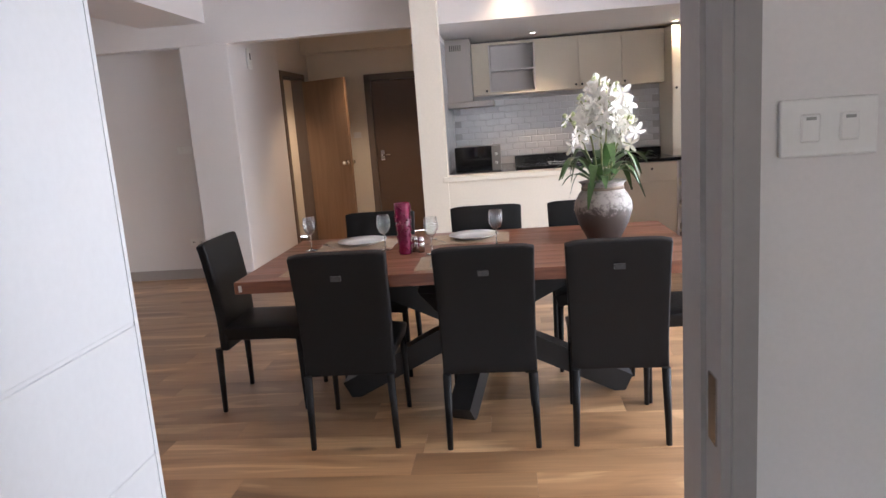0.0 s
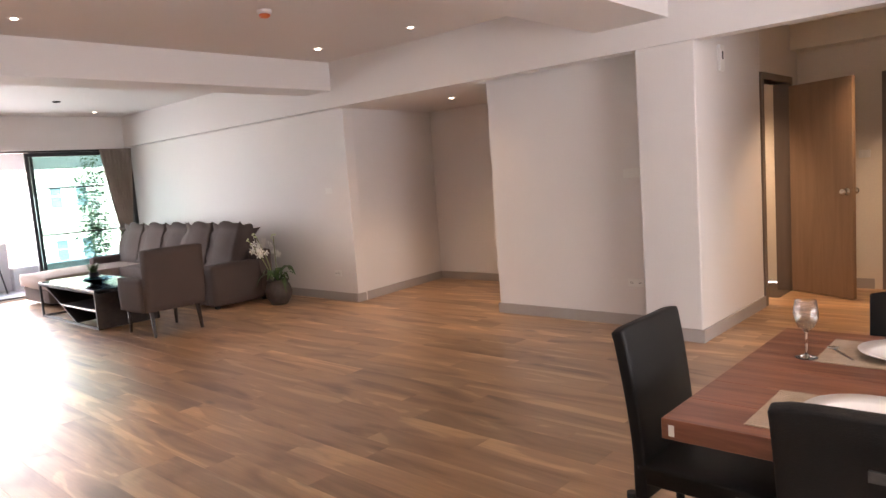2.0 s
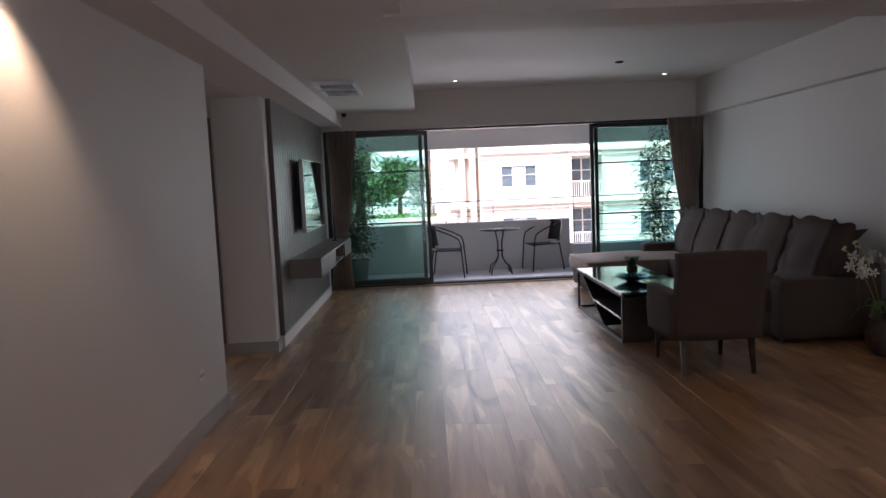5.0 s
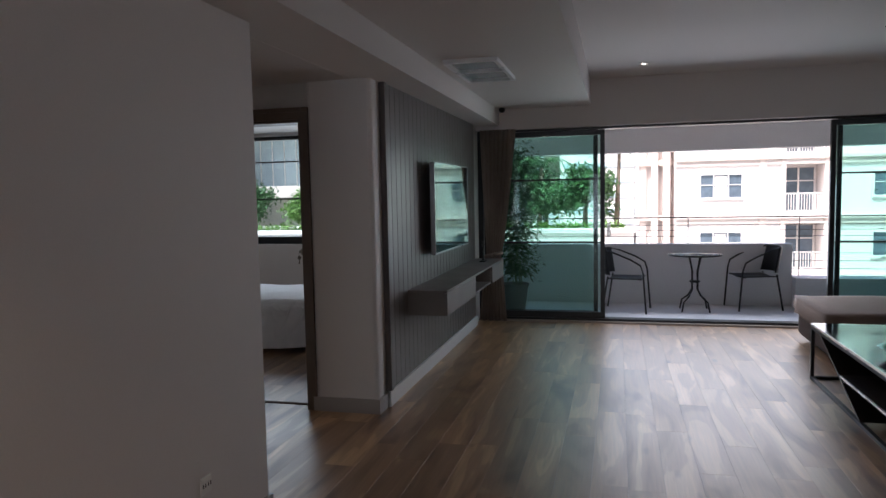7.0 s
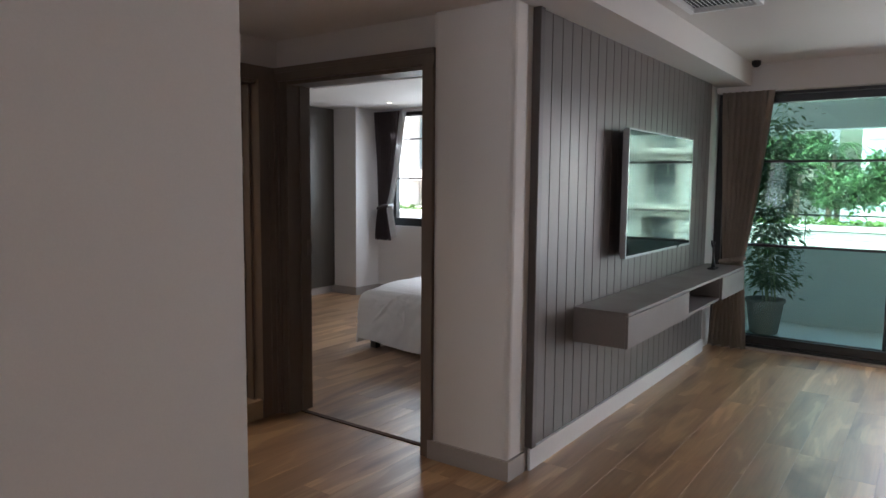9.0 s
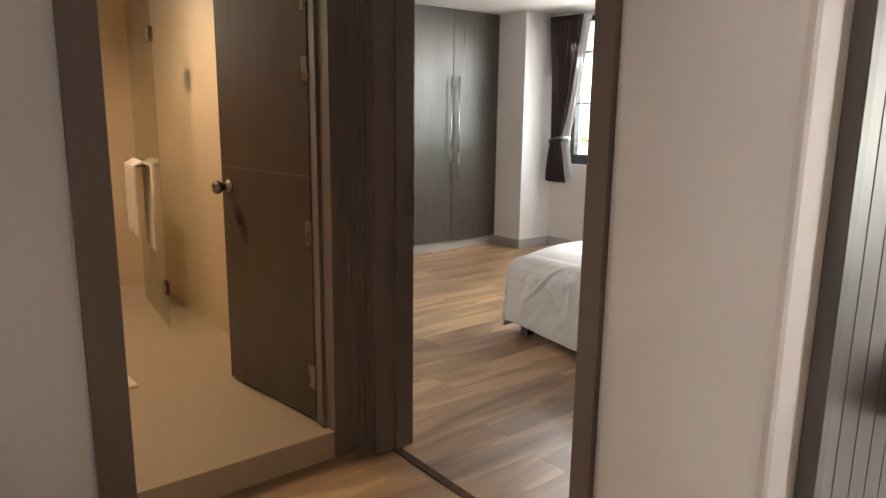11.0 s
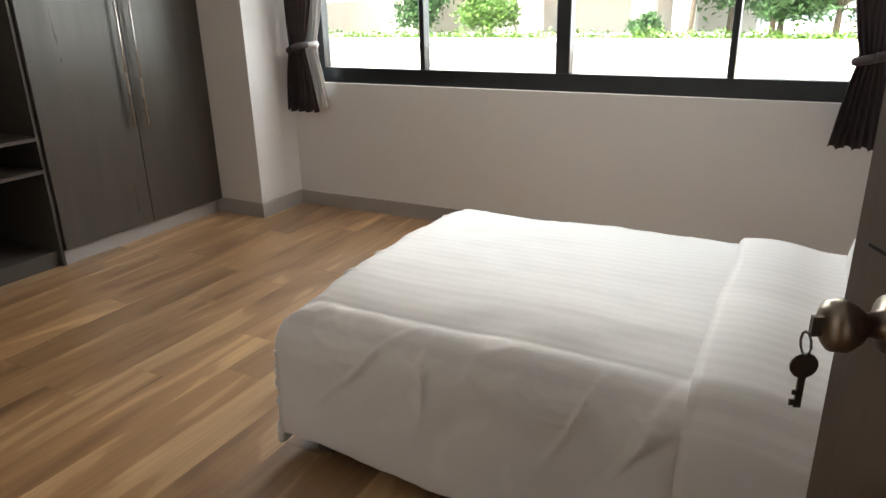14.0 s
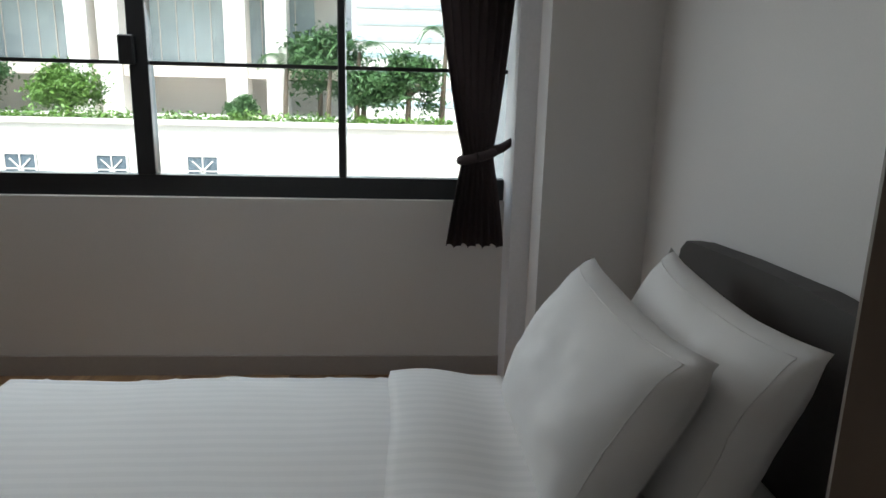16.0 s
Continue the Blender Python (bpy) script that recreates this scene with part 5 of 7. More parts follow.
def wall_unit(x0, x1, knob_x, open_front=False):
    c = thing("kitchen_wall_cabinet", "cream kitchen wall cabinet" if not open_front else "cream open wall shelf between the cabinets", "cabinet", x0, 8.30, 1.67)
    w, h = x1 - x0, 0.575
    part("body", boxes((0, 0.018, 0.018, 0.318, 0, h), (w - 0.018, w, 0.018, 0.318, 0, h), (0.018, w - 0.018, 0.018, 0.318, 0, 0.018), (0.018, w - 0.018, 0.018, 0.318, h - 0.018, h), (0.018, w - 0.018, 0.30, 0.318, 0.018, h - 0.018)), M_KCAB if not open_front else M_WALL, c)
    if open_front:
        part("shelf", box(0.018, w - 0.018, 0.0, 0.30, 0.26, 0.285), M_WALL, c)
        part("rail", box(0, w, 0, 0.018, 0, 0.03), M_KCAB, c)
        part("rail", box(0, w, 0, 0.018, h - 0.03, h), M_KCAB, c)
    else:
        d = part("door", box(0.002, w - 0.002, 0, 0.018, 0, h, 0.002, 1), M_KCAB, c)
        part("handle", lathe([(0.006, 0), (0.006, 0.012), (0.013, 0.02), (0.002, 0.026)], 12), M_BLACKM, d).matrix_local = pose(knob_x * w, 0, 0.045, 90)


wall_unit(-0.39, -0.14, 0.85)
wall_unit(-0.14, 0.38, 0, True)
wall_unit(0.38, 0.86, 0.92)
wall_unit(0.86, 1.33, 0.06)
wall_unit(1.33, 1.795, 0.06)
tl = thing("tall_cabinet", "tall cream cupboard standing on the worktop", "cabinet", 1.80, 7.98, 0.871)
part("body", box(0, 0.445, 0.02, 0.63, 0, 1.37), M_KCAB, tl)
d = part("door", box(0.003, 0.442, 0, 0.019, 0.003, 1.365, 0.002, 1), M_KCAB, tl)
part("handle", lathe([(0.006, 0), (0.006, 0.012), (0.013, 0.02), (0.002, 0.026)], 12), M_BLACKM, d).matrix_local = pose(0.04, 0, 0.72, 90)
hd_ = thing("cooker_hood", "brushed steel chimney cooker hood", "cooker hood", -0.592, 8.0, 0)
M_HOOD = mat("dull_steel_hood", (0.34, 0.32, 0.30), 0.38, 1.0, var=0.05)
part("chimney", boxes((0.0, 0.27, -0.14, 0.14, 1.60, 2.262)), M_HOOD, hd_)
part("canopy", box(0.0, 0.50, -0.30, 0.30, 1.54, 1.60, 0.004, 1), M_HOOD, hd_)
vb = bmesh.new()
for i in range(6):
    add_box(vb, 0.05 + i * 0.022, 0.06 + i * 0.022, -0.1415, -0.14, 2.14, 2.20)
part("vent_slot", vb, M_DARK, hd_)
mw = thing("microwave_oven", "black and silver microwave oven on the worktop", "microwave", -0.29, 7.60, 0.871)
part("body", box(-0.235, 0.235, -0.17, 0.17, 0.01, 0.265, 0.006, 1), M_HOOD, mw)
part("door", box(-0.235, 0.145, -0.185, -0.171, 0.012, 0.263, 0.004, 1), mat("black_glass_door", (0.01, 0.01, 0.011), 0.08, bump=0), mw)
pan = part("control_panel", box(0.148, 0.235, -0.185, -0.171, 0.012, 0.263, 0.003, 1), M_HOOD, mw)
for z in (0.09, 0.18):
    part("dial", lathe([(0.016, 0), (0.014, 0.012), (0.002, 0.013)], 18), M_PLASTIC, pan).matrix_local = pose(0.191, -0.185, z, 90)
snk = thing("kitchen_tap", "curved chrome kitchen tap behind the sink", "tap", 0.75, 8.35, 0.871)
part("spout", add_tube(bmesh.new(), [(0, 0, 0), (0, 0, 0.16), (0.0, -0.03, 0.20), (0, -0.09, 0.21), (0, -0.14, 0.18), (0, -0.15, 0.15)], 0.011), M_CHROME, snk)
part("lever", rod((0.012, 0, 0.06), (0.06, 0, 0.09), 0.006), M_CHROME, snk)
sink = thing("kitchen_sink", "stainless sink rim set in the black worktop", "sink", 0.75, 8.15, 0.8712)
part("rim", boxes((-0.28, 0.28, -0.2, -0.18, 0, 0.004), (-0.28, 0.28, 0.14, 0.16, 0, 0.004), (-0.28, -0.26, -0.18, 0.14, 0, 0.004), (0.26, 0.28, -0.18, 0.14, 0, 0.004)), M_CHROME, sink)
herb = thing("herb_plant", "small green leafy sprig on the worktop", "plant", 1.55, 8.25, 0.871)
bm = bmesh.new()
rg = random.Random(2)
for i in range(14):
    strap(bm, (0, 0, 0.0), rg.uniform(0, 6.28), rg.uniform(0.05, 0.12), 0.03, rg.uniform(0.02, 0.08), 0.02, rg)
part("leaves", bm, M_LEAF, herb)
fz = thing("fridge", "tall stainless fridge in a niche by the kitchen", "fridge", 1.905, 5.55, 0)
part("body", box(-0.02, 0.34, -0.35, 0.35, 0.02, 1.78, 0.01, 2), M_CHROME, fz)
part("door", box(-0.06, -0.021, -0.35, 0.35, 0.75, 1.78, 0.012, 2), M_CHROME, fz)
part("door", box(-0.06, -0.021, -0.35, 0.35, 0.03, 0.742, 0.012, 2), M_CHROME, fz)
part("handle", rod((-0.085, -0.30, 0.85), (-0.085, -0.30, 1.4), 0.01), M_BLACKM, fz)

# ---- living room furniture ----
def cushion(bm, x0, x1, y0, y1, z0, z1, puff=0.03, n=8):
    """A soft padded block."""
    base = len(bm.verts)
    cx, cy, cz = (x0 + x1) / 2, (y0 + y1) / 2, (z0 + z1) / 2
    hx, hy, hz = (x1 - x0) / 2, (y1 - y0) / 2, (z1 - z0) / 2
    tmp = bmesh.new()
    bmesh.ops.create_cube(tmp, size=2)
    bmesh.ops.subdivide_edges(tmp, edges=tmp.edges[:], cuts=n, use_grid_fill=True)
    mapping = {}
    for v in tmp.verts:
        p = v.co.copy()
        q = Vector((math.copysign(abs(p.x) ** 0.85, p.x), math.copysign(abs(p.y) ** 0.85, p.y), math.copysign(abs(p.z) ** 0.85, p.z)))
        r = min(hx, hy, hz) * 0.38
        w = [hx, hy, hz]
        out = []
        inner = Vector((max(-hx + r, min(hx - r, p.x * hx)), max(-hy + r, min(hy - r, p.y * hy)), max(-hz + r, min(hz - r, p.z * hz))))
        dlt = Vector((p.x * hx, p.y * hy, p.z * hz)) - inner
        pos = inner + (dlt.normalized() * r if dlt.length > 1e-6 else dlt)
        bul = puff * (1 - p.x ** 2 if abs(p.x) < 1 else 1) * (1 - p.y ** 2 if abs(p.y) < 1 else 1) * (1 - p.z ** 2 if abs(p.z) < 1 else 1)
        nn = Vector((p.x if abs(p.x) > 0.99 else 0, p.y if abs(p.y) > 0.99 else 0, p.z if abs(p.z) > 0.99 else 0))
        pos += nn * bul
        mapping[v] = bm.verts.new((cx + pos.x, cy + pos.y, cz + pos.z))
    for f in tmp.faces:
        bm.faces.new([mapping[v] for v in f.verts]).smooth = True
    tmp.free()
    return bm


def pad(*a, **k):
    return cushion(bmesh.new(), *a, **k)


sofa = thing("corner_sofa", "taupe fabric corner sofa with chaise and five back cushions", "sofa", 0, 0, 0)
SX0, SX1 = -11.75, -8.02
part("base", boxes((SX0, SX1 - 0.19, 5.70, 6.50, 0.05, 0.26)), M_CLOTH, sofa)
part("backrest", pad(SX0, SX1, 6.34, 6.56, 0.05, 0.66, puff=0.0), M_CLOTH, sofa)
part("armrest", pad(SX1 - 0.20, SX1, 5.70, 6.40, 0.04, 0.54, puff=0.006), M_CLOTH, sofa)
part("armrest", pad(SX0 - 0.02, SX0 + 0.16, 5.70, 6.40, 0.04, 0.54, puff=0.006), M_CLOTH, sofa)
part("chaise_base", pad(SX0 + 0.02, -10.62, 4.74, 5.70, 0.05, 0.27, puff=0.0), M_CLOTH, sofa)
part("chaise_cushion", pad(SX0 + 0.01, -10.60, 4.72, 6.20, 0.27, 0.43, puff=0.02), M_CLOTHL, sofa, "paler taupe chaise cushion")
for i, (a, b) in enumerate(((-10.59, -9.41), (-9.40, -8.22))):
    part("seat_cushion", pad(a, b, 5.67, 6.30, 0.26, 0.44, puff=0.02), M_CLOTH, sofa)
for i in range(5):
    w = (SX1 - 0.20 - SX0 - 0.14) / 5
    a = SX0 + 0.14 + i * w
    bm = pad(-w / 2 + 0.035, w / 2 - 0.035, -0.10, 0.10, 0.0, 0.55, puff=0.07)
    bmesh.ops.transform(bm, matrix=pose(a + w / 2, 6.20, 0.41, -19 - (i % 3), 0, (i % 2) * 2 - 1), verts=bm.verts)
    part("back_cushion", bm, M_CLOTH, sofa)
for lx in (SX0 + 0.1, -9.9, SX1 - 0.1):
    for ly in (5.78, 6.45):
        part("foot", box(lx - 0.025, lx + 0.025, ly - 0.025, ly + 0.025, 0, 0.052), M_BLACKM, sofa)

ac = thing("armchair", "taupe upholstered armchair with dark turned legs", "armchair", -7.54, 4.86, 0, -90)
# local: faces -y (turned to -x in the room), back at +y
part("seat", pad(-0.25, 0.25, -0.30, 0.20, 0.26, 0.46, puff=0.015), M_CLOTH, ac)
bm = pad(-0.31, 0.31, -0.055, 0.055, 0.0, 0.63, puff=0.006)
bmesh.ops.transform(bm, matrix=pose(0, 0.24, 0.27, -6), verts=bm.verts)
part("backrest", bm, M_CLOTH, ac)
for s in (-1, 1):
    part("armrest", pad(s * 0.285 - 0.045, s * 0.285 + 0.045, -0.31, 0.22, 0.26, 0.60, puff=0.008), M_CLOTH, ac)
    part("leg", rod((s * 0.25, -0.28, 0.28), (s * 0.255, -0.30, 0.0), 0.026, 0.014, 12), M_ESPRESSO, ac)
    part("leg", rod((s * 0.25, 0.23, 0.28), (s * 0.255, 0.27, 0.0), 0.026, 0.016, 4, True), M_ESPRESSO, ac)

ct = thing("coffee_table", "dark coffee table with a glass top and slanted shelf box", "coffee table", 0, 0, 0)
CX0, CX1, CY0, CY1, CZ = -10.14, -8.36, 4.47, 5.17, 0.445
part("tabletop", box(CX0, CX1, CY0, CY1, CZ - 0.022, CZ, 0.003, 1), M_DARKTOP, ct)
part("frame", boxes((CX0, CX1, CY0, CY0 + 0.025, CZ - 0.045, CZ - 0.023), (CX0, CX1, CY1 - 0.025, CY1, CZ - 0.045, CZ - 0.023), (CX0, CX0 + 0.025, CY0, CY0 + 0.025, 0, CZ - 0.045), (CX0, CX0 + 0.025, CY1 - 0.025, CY1, 0, CZ - 0.045), (CX0, CX1, CY0, CY0 + 0.025, 0, 0.025), (CX0, CX1, CY1 - 0.025, CY1, 0, 0.025), (CX0, CX0 + 0.025, CY0 + 0.025, CY1 - 0.025, 0, 0.025)), M_BLACKM, ct)
part("side_panel", box(CX1 - 0.03, CX1, CY0 + 0.002, CY1 - 0.002, 0.0, CZ - 0.046), M_ESPRESSO, ct)
bm = bmesh.new()
v = [bm.verts.new((x_, y_, z_)) for y_ in (CY0 + 0.004, CY1 - 0.004) for x_, z_ in ((-9.92, CZ - 0.047), (-9.88, CZ - 0.047), (-8.98, 0.027), (-9.02, 0.027))]
for q in ((0, 1, 2, 3), (4, 5, 6, 7), (0, 1, 5, 4), (1, 2, 6, 5), (2, 3, 7, 6), (3, 0, 4, 7)):
    bm.faces.new([v[i] for i in q])
part("slanted_panel", bm, M_ESPRESSO, ct)
part("shelf", box(-9.40, CX1 - 0.031, CY0 + 0.004, CY1 - 0.004, 0.20, 0.222), M_ESPRESSO, ct)
part("edge_strip", boxes((CX0, CX1, CY0 - 0.003, CY0 - 0.0005, CZ - 0.02, CZ - 0.002), (-9.40, CX1 - 0.03, CY0 + 0.001, CY0 + 0.0035, 0.203, 0.219)), M_CHROME, ct)
gp = thing("grass_plant", "small grassy plant in a dark pot on the coffee table", "potted plant", -9.35, 4.86, CZ)
part("pot", lathe([(0.045, 0), (0.06, 0.10), (0.055, 0.10), (0.05, 0.09)], 20), M_BLACKM, gp)
bm = bmesh.new()
rg = random.Random(4)
for i in range(90):
    strap(bm, (rg.uniform(-0.03, 0.03), rg.uniform(-0.03, 0.03), 0.09), rg.uniform(0, 6.28), rg.uniform(0.03, 0.13), 0.008, rg.uniform(0.06, 0.13), rg.uniform(0, 0.05), rg)
part("blades", bm, M_LEAF, gp)
dish = thing("glass_dish", "wide blue glass dish on the coffee table", "dish", -9.0, 4.76, CZ)
part("bowl", lathe([(0.05, 0), (0.06, 0.006), (0.15, 0.045), (0.19, 0.06), (0.185, 0.064), (0.14, 0.052), (0.05, 0.016), (0.002, 0.014)], 36), M_BLUE, dish)

# ---- bedroom furniture ----
BX0, BX1, BY0, BY1 = -11.56, -10.26, -1.02, 1.16
bed = thing("bed", "double bed made up with white striped linen", "bed", 0, 0, 0)
part("bed_base", boxes((BX0 + 0.03, BX1 - 0.03, BY0 + 0.05, BY1, 0.13, 0.27)), M_WARD, bed)
for lx in (BX0 + 0.08, BX1 - 0.05):
    for ly in (BY0 + 0.08, BY1 - 0.1):
        part("leg", box(lx - 0.03, lx + 0.03, ly - 0.03, ly + 0.03, 0, 0.13), M_WARD, bed)
part("mattress", pad(BX0 + 0.03, BX1 - 0.02, BY0 + 0.05, BY1, 0.27, 0.435, puff=0.004), M_LINEN, bed)
bm = bmesh.new()
prof2 = [(-11.70, 0.10), (-11.70, 0.84), (-11.69, 0.905), (-11.655, 0.935), (-11.60, 0.942), (-11.30, 0.962), (-10.93, 0.975), (-10.55, 0.962), (-10.26, 0.942), (-10.20, 0.935), (-10.165, 0.90), (-10.155, 0.84), (-10.155, 0.10)]
fa = [bm.verts.new((x_, 1.165, z_)) for x_, z_ in prof2]
fb_ = [bm.verts.new((x_, 1.242, z_)) for x_, z_ in prof2]
bm.faces.new(fa)
bm.faces.new(fb_[::-1])
for i in range(len(prof2)):
    j = (i + 1) % len(prof2)
    bm.faces.new((fa[i], fb_[i], fb_[j], fa[j]))
es = [e for e in bm.edges if abs(e.verts[0].co.y - e.verts[1].co.y) < 1e-4]
bmesh.ops.bevel(bm, geom=es, offset=0.015, segments=3, affect="EDGES", profile=0.5)
part("headboard", bm, M_HEAD, bed, "dark brown leather headboard with rounded corners")


def sheet_mat():
    """White sateen with broad woven stripes."""
    m = mat("striped_white_duvet", (0.78, 0.755, 0.735), 0.7, var=0.02, scale=6, fine=420, bump=0.15, spec=0.3)
    nt = m.node_tree
    b = nt.nodes["Principled BSDF"]
    geo = nt.nodes.new("ShaderNodeNewGeometry")
    w = nt.nodes.new("ShaderNodeTexWave")
    w.wave_type, w.bands_direction = "BANDS", "X"
    w.inputs["Scale"].default_value, w.inputs["Distortion"].default_value = 7.2, 0.1
    nt.links.new(geo.outputs["Position"], w.inputs["Vector"])
    mr = nt.nodes.new("ShaderNodeMapRange")
    mr.inputs[1].default_value, mr.inputs[2].default_value = 0.4, 0.6
    mr.inputs[3].default_value, mr.inputs[4].default_value = 0.48, 0.66
    nt.links.new(w.outputs["Fac"], mr.inputs[0])
    nt.links.new(mr.outputs[0], b.inputs["Roughness"])
    src = b.inputs["Base Color"].links[0].from_socket
    mr2 = nt.nodes.new("ShaderNodeMapRange")
    mr2.inputs[1].default_value, mr2.inputs[2].default_value = 0.4, 0.6
    mr2.inputs[3].default_value, mr2.inputs[4].default_value = 0.957, 1.015
    nt.links.new(w.outputs["Fac"], mr2.inputs[0])
    mul = nt.nodes.new("ShaderNodeVectorMath")
    mul.operation = "SCALE"
    nt.links.new(src, mul.inputs[0])
    nt.links.new(mr2.outputs[0], mul.inputs["Scale"])
    nt.links.new(mul.outputs[0], b.inputs["Base Color"])
    return m


M_SHEET = sheet_mat()
duvet = thing("duvet", "white striped duvet hanging over the bed, folded at the top", "duvet", 0, 0, 0)


def duvet_edge(e, r=0.125):
    """How far out and down the cloth lies e metres past the start of its rounded edge."""
    q = r * math.pi / 2
    if e < q:
        return r * math.sin(e / r), r * (1 - math.cos(e / r))
    return r, r + e - q


rc = random.Random(21)
CREASES = [(rc.uniform(-0.95, 0.45), rc.uniform(0.05, 0.26), rc.uniform(0.3, 1.5) * rc.choice((-1, 1)), rc.uniform(0.035, 0.085), rc.uniform(0.007, 0.014), rc.uniform(0.002, 0.0065)) for i in range(46)]


def crease(w, d):
    """Short pinched folds where the cloth turns down over the mattress edge."""
    h = 0.0
    for cw, cd, a, ln, wd, amp in CREASES:
        if abs(w - cw) < 0.16 and abs(d - cd) < 0.16:
            p = (w - cw) * math.cos(a) + (d - cd) * math.sin(a)
            q = (d - cd) * math.cos(a) - (w - cw) * math.sin(a) + 6.0 * p * p
            h += amp * math.exp(-(p / ln) ** 2 - (q / wd) ** 2)
    return h


def duvet_point(u, v):
    """u across the bed (0 window side, 1 door side), v along it from the foot to the head."""
    r, hang = 0.125, 0.53
    x0, x1, y0, y1 = BX0 - 0.03 + r, BX1 + 0.045 - r, BY0 - 0.03 + r, BY1 - 0.63
    s = x0 - hang + u * (x1 - x0 + 2 * hang)
    y0 -= 0.05 * min(1.0, max(0.0, (x1 - s) / (x1 - x0)))
    t = y0 - hang + v * (y1 - y0 + hang)
    ex, ey = max(0.0, x0 - s, s - x1), max(0.0, y0 - t)
    px, py = min(max(s, x0), x1), max(t, y0)
    k = (px - x0) / (x1 - x0)
    top = 0.505 + 0.02 * k + 0.035 * (1 - (2 * k - 1) ** 4) + 0.012 * noise.noise(Vector((px * 2.1, py * 2.1, 0))) + 0.004 * noise.noise(Vector((px * 8, py * 6, 3)))
    d = max(ex, ey)
    side = -1 if s < x0 else 1
    ax, dx_ = duvet_edge(ex)
    ay, dy_ = duvet_edge(ey)
    z = top - max(dx_, dy_)
    w_ = py if ex > ey else px
    pucker = 1 - min(1.0, abs(noise.noise(Vector((w_ * 5.6 + 3.0 * d, d * 2.4, 7.0)))) / 0.15)
    drape = 0.022 * pucker ** 2 * math.exp(-((d - 0.20) / 0.11) ** 2) + 0.010 * noise.noise(Vector((w_ * 2.3, d * 1.6, 1.0))) * min(1, d / 0.25)
    fine = 0.010 * noise.noise(Vector((w_ * 14 + 5 * d, d * 9, 2.0))) * min(1, d / 0.1)
    if side > 0 and ex > 0.01:
        fine += crease(py, ex)
    if ex > 0 and ey > 0:
        drape *= min(1.0, abs(ex - ey) / 0.25)
        fine *= min(1.0, abs(ex - ey) / 0.25)
    px += side * (ax + (drape + fine) * min(1, ex / r)) if ex > 0 else 0
    py -= ay + (drape + fine) * min(1, ey / r) if ey > 0 else 0
    if d < 0.22:
        z += 0.010 * pucker ** 2 * math.exp(-((d - 0.12) / 0.07) ** 2)
    if d > 0.35:
        z += 0.02 * (d - 0.35) / 0.15 * math.sin(4.5 * w_)
    return (px, py, z)


part("cover", add_grid(bmesh.new(), duvet_point, 300, 240, 0.010), M_SHEET, duvet)


def fold_point(u, v):
    p = duvet_point(u, 1.0)
    x, y, z = p
    yy = BY1 - 0.66 - 0.33 + 0.36 * v
    lift = 0.026 * math.sin(math.pi * min(1, 0.25 + v)) + 0.008
    sgn = -1 if u < 0.5 else 1
    side = 0.024 * sgn if z < 0.46 else 0
    return (x + side + 0.004 * noise.noise(Vector((x * 6, yy * 8, z * 6))), yy + 0.012 * noise.noise(Vector((x * 3, z * 3, 2.0))), z + (lift if z > 0.42 else 0.004))


part("turned_fold", add_grid(bmesh.new(), fold_point, 110, 14, 0.016), M_SHEET, duvet)


def pillow(x, y, z, w, h, t, tilt, rz, seed):
    p = thing("pillow", "plump white pillow leaning on the headboard", "pillow", x, y, z, rz, "bed pillows")
    bm = bmesh.new()

    def face(sign):
        def fn(u, v):
            a, b = 2 * u - 1, 2 * v - 1
            ed = (max(0.0, 1 - abs(a) ** 3.2) ** 0.6) * (max(0.0, 1 - abs(b) ** 3.2) ** 0.6)
            pin = 1 - 0.06 * (1 - b * b) * abs(a) ** 3
            pin2 = 1 - 0.13 * (1 - a * a) * abs(b) ** 3
            wob = 0.016 * noise.noise(Vector((a * 2.2 + seed, b * 2.0, sign))) + 0.007 * noise.noise(Vector((a * 5.5 + seed, b * 5.0, sign * 3)))
            return (a * w / 2 * pin, sign * (t / 2 * ed + wob * ed), h / 2 + b * h / 2 * pin2 + 0.02 * ed * sign * b)
        return fn
    for sgn in (-1, 1):
        add_grid(bm, face(sgn), 28, 24)
    bmesh.ops.remove_doubles(bm, verts=bm.verts, dist=0.0008)
    bmesh.ops.transform(bm, matrix=pose(0, 0, 0, tilt, 0, 0), verts=bm.verts)
    cover = part("cover", bm, M_LINEN, p)
    for sgn in (-1, 1):
        fn = face(sgn)
        loop = [(-0.9 + 1.8 * i / 14, -0.88) for i in range(15)] + [(0.9, -0.88 + 1.76 * i / 14) for i in range(1, 15)] + [(0.9 - 1.8 * i / 14, 0.88) for i in range(1, 15)] + [(-0.9, 0.88 - 1.76 * i / 14) for i in range(1, 15)]
        sm = add_tube(bmesh.new(), [fn(a / 2 + 0.5, b / 2 + 0.5) for a, b in loop], 0.0015, 5)
        bmesh.ops.transform(sm, matrix=pose(0, 0, 0, tilt, 0, 0), verts=sm.verts)
        part("seam", sm, M_LINEN, cover)
    return p


pillow(-11.03, 0.53, 0.455, 0.87, 0.545, 0.25, -29, 0, 1.0)
pillow(-11.0, 0.79, 0.45, 0.86, 0.56, 0.22, -23, -2, 5.0)

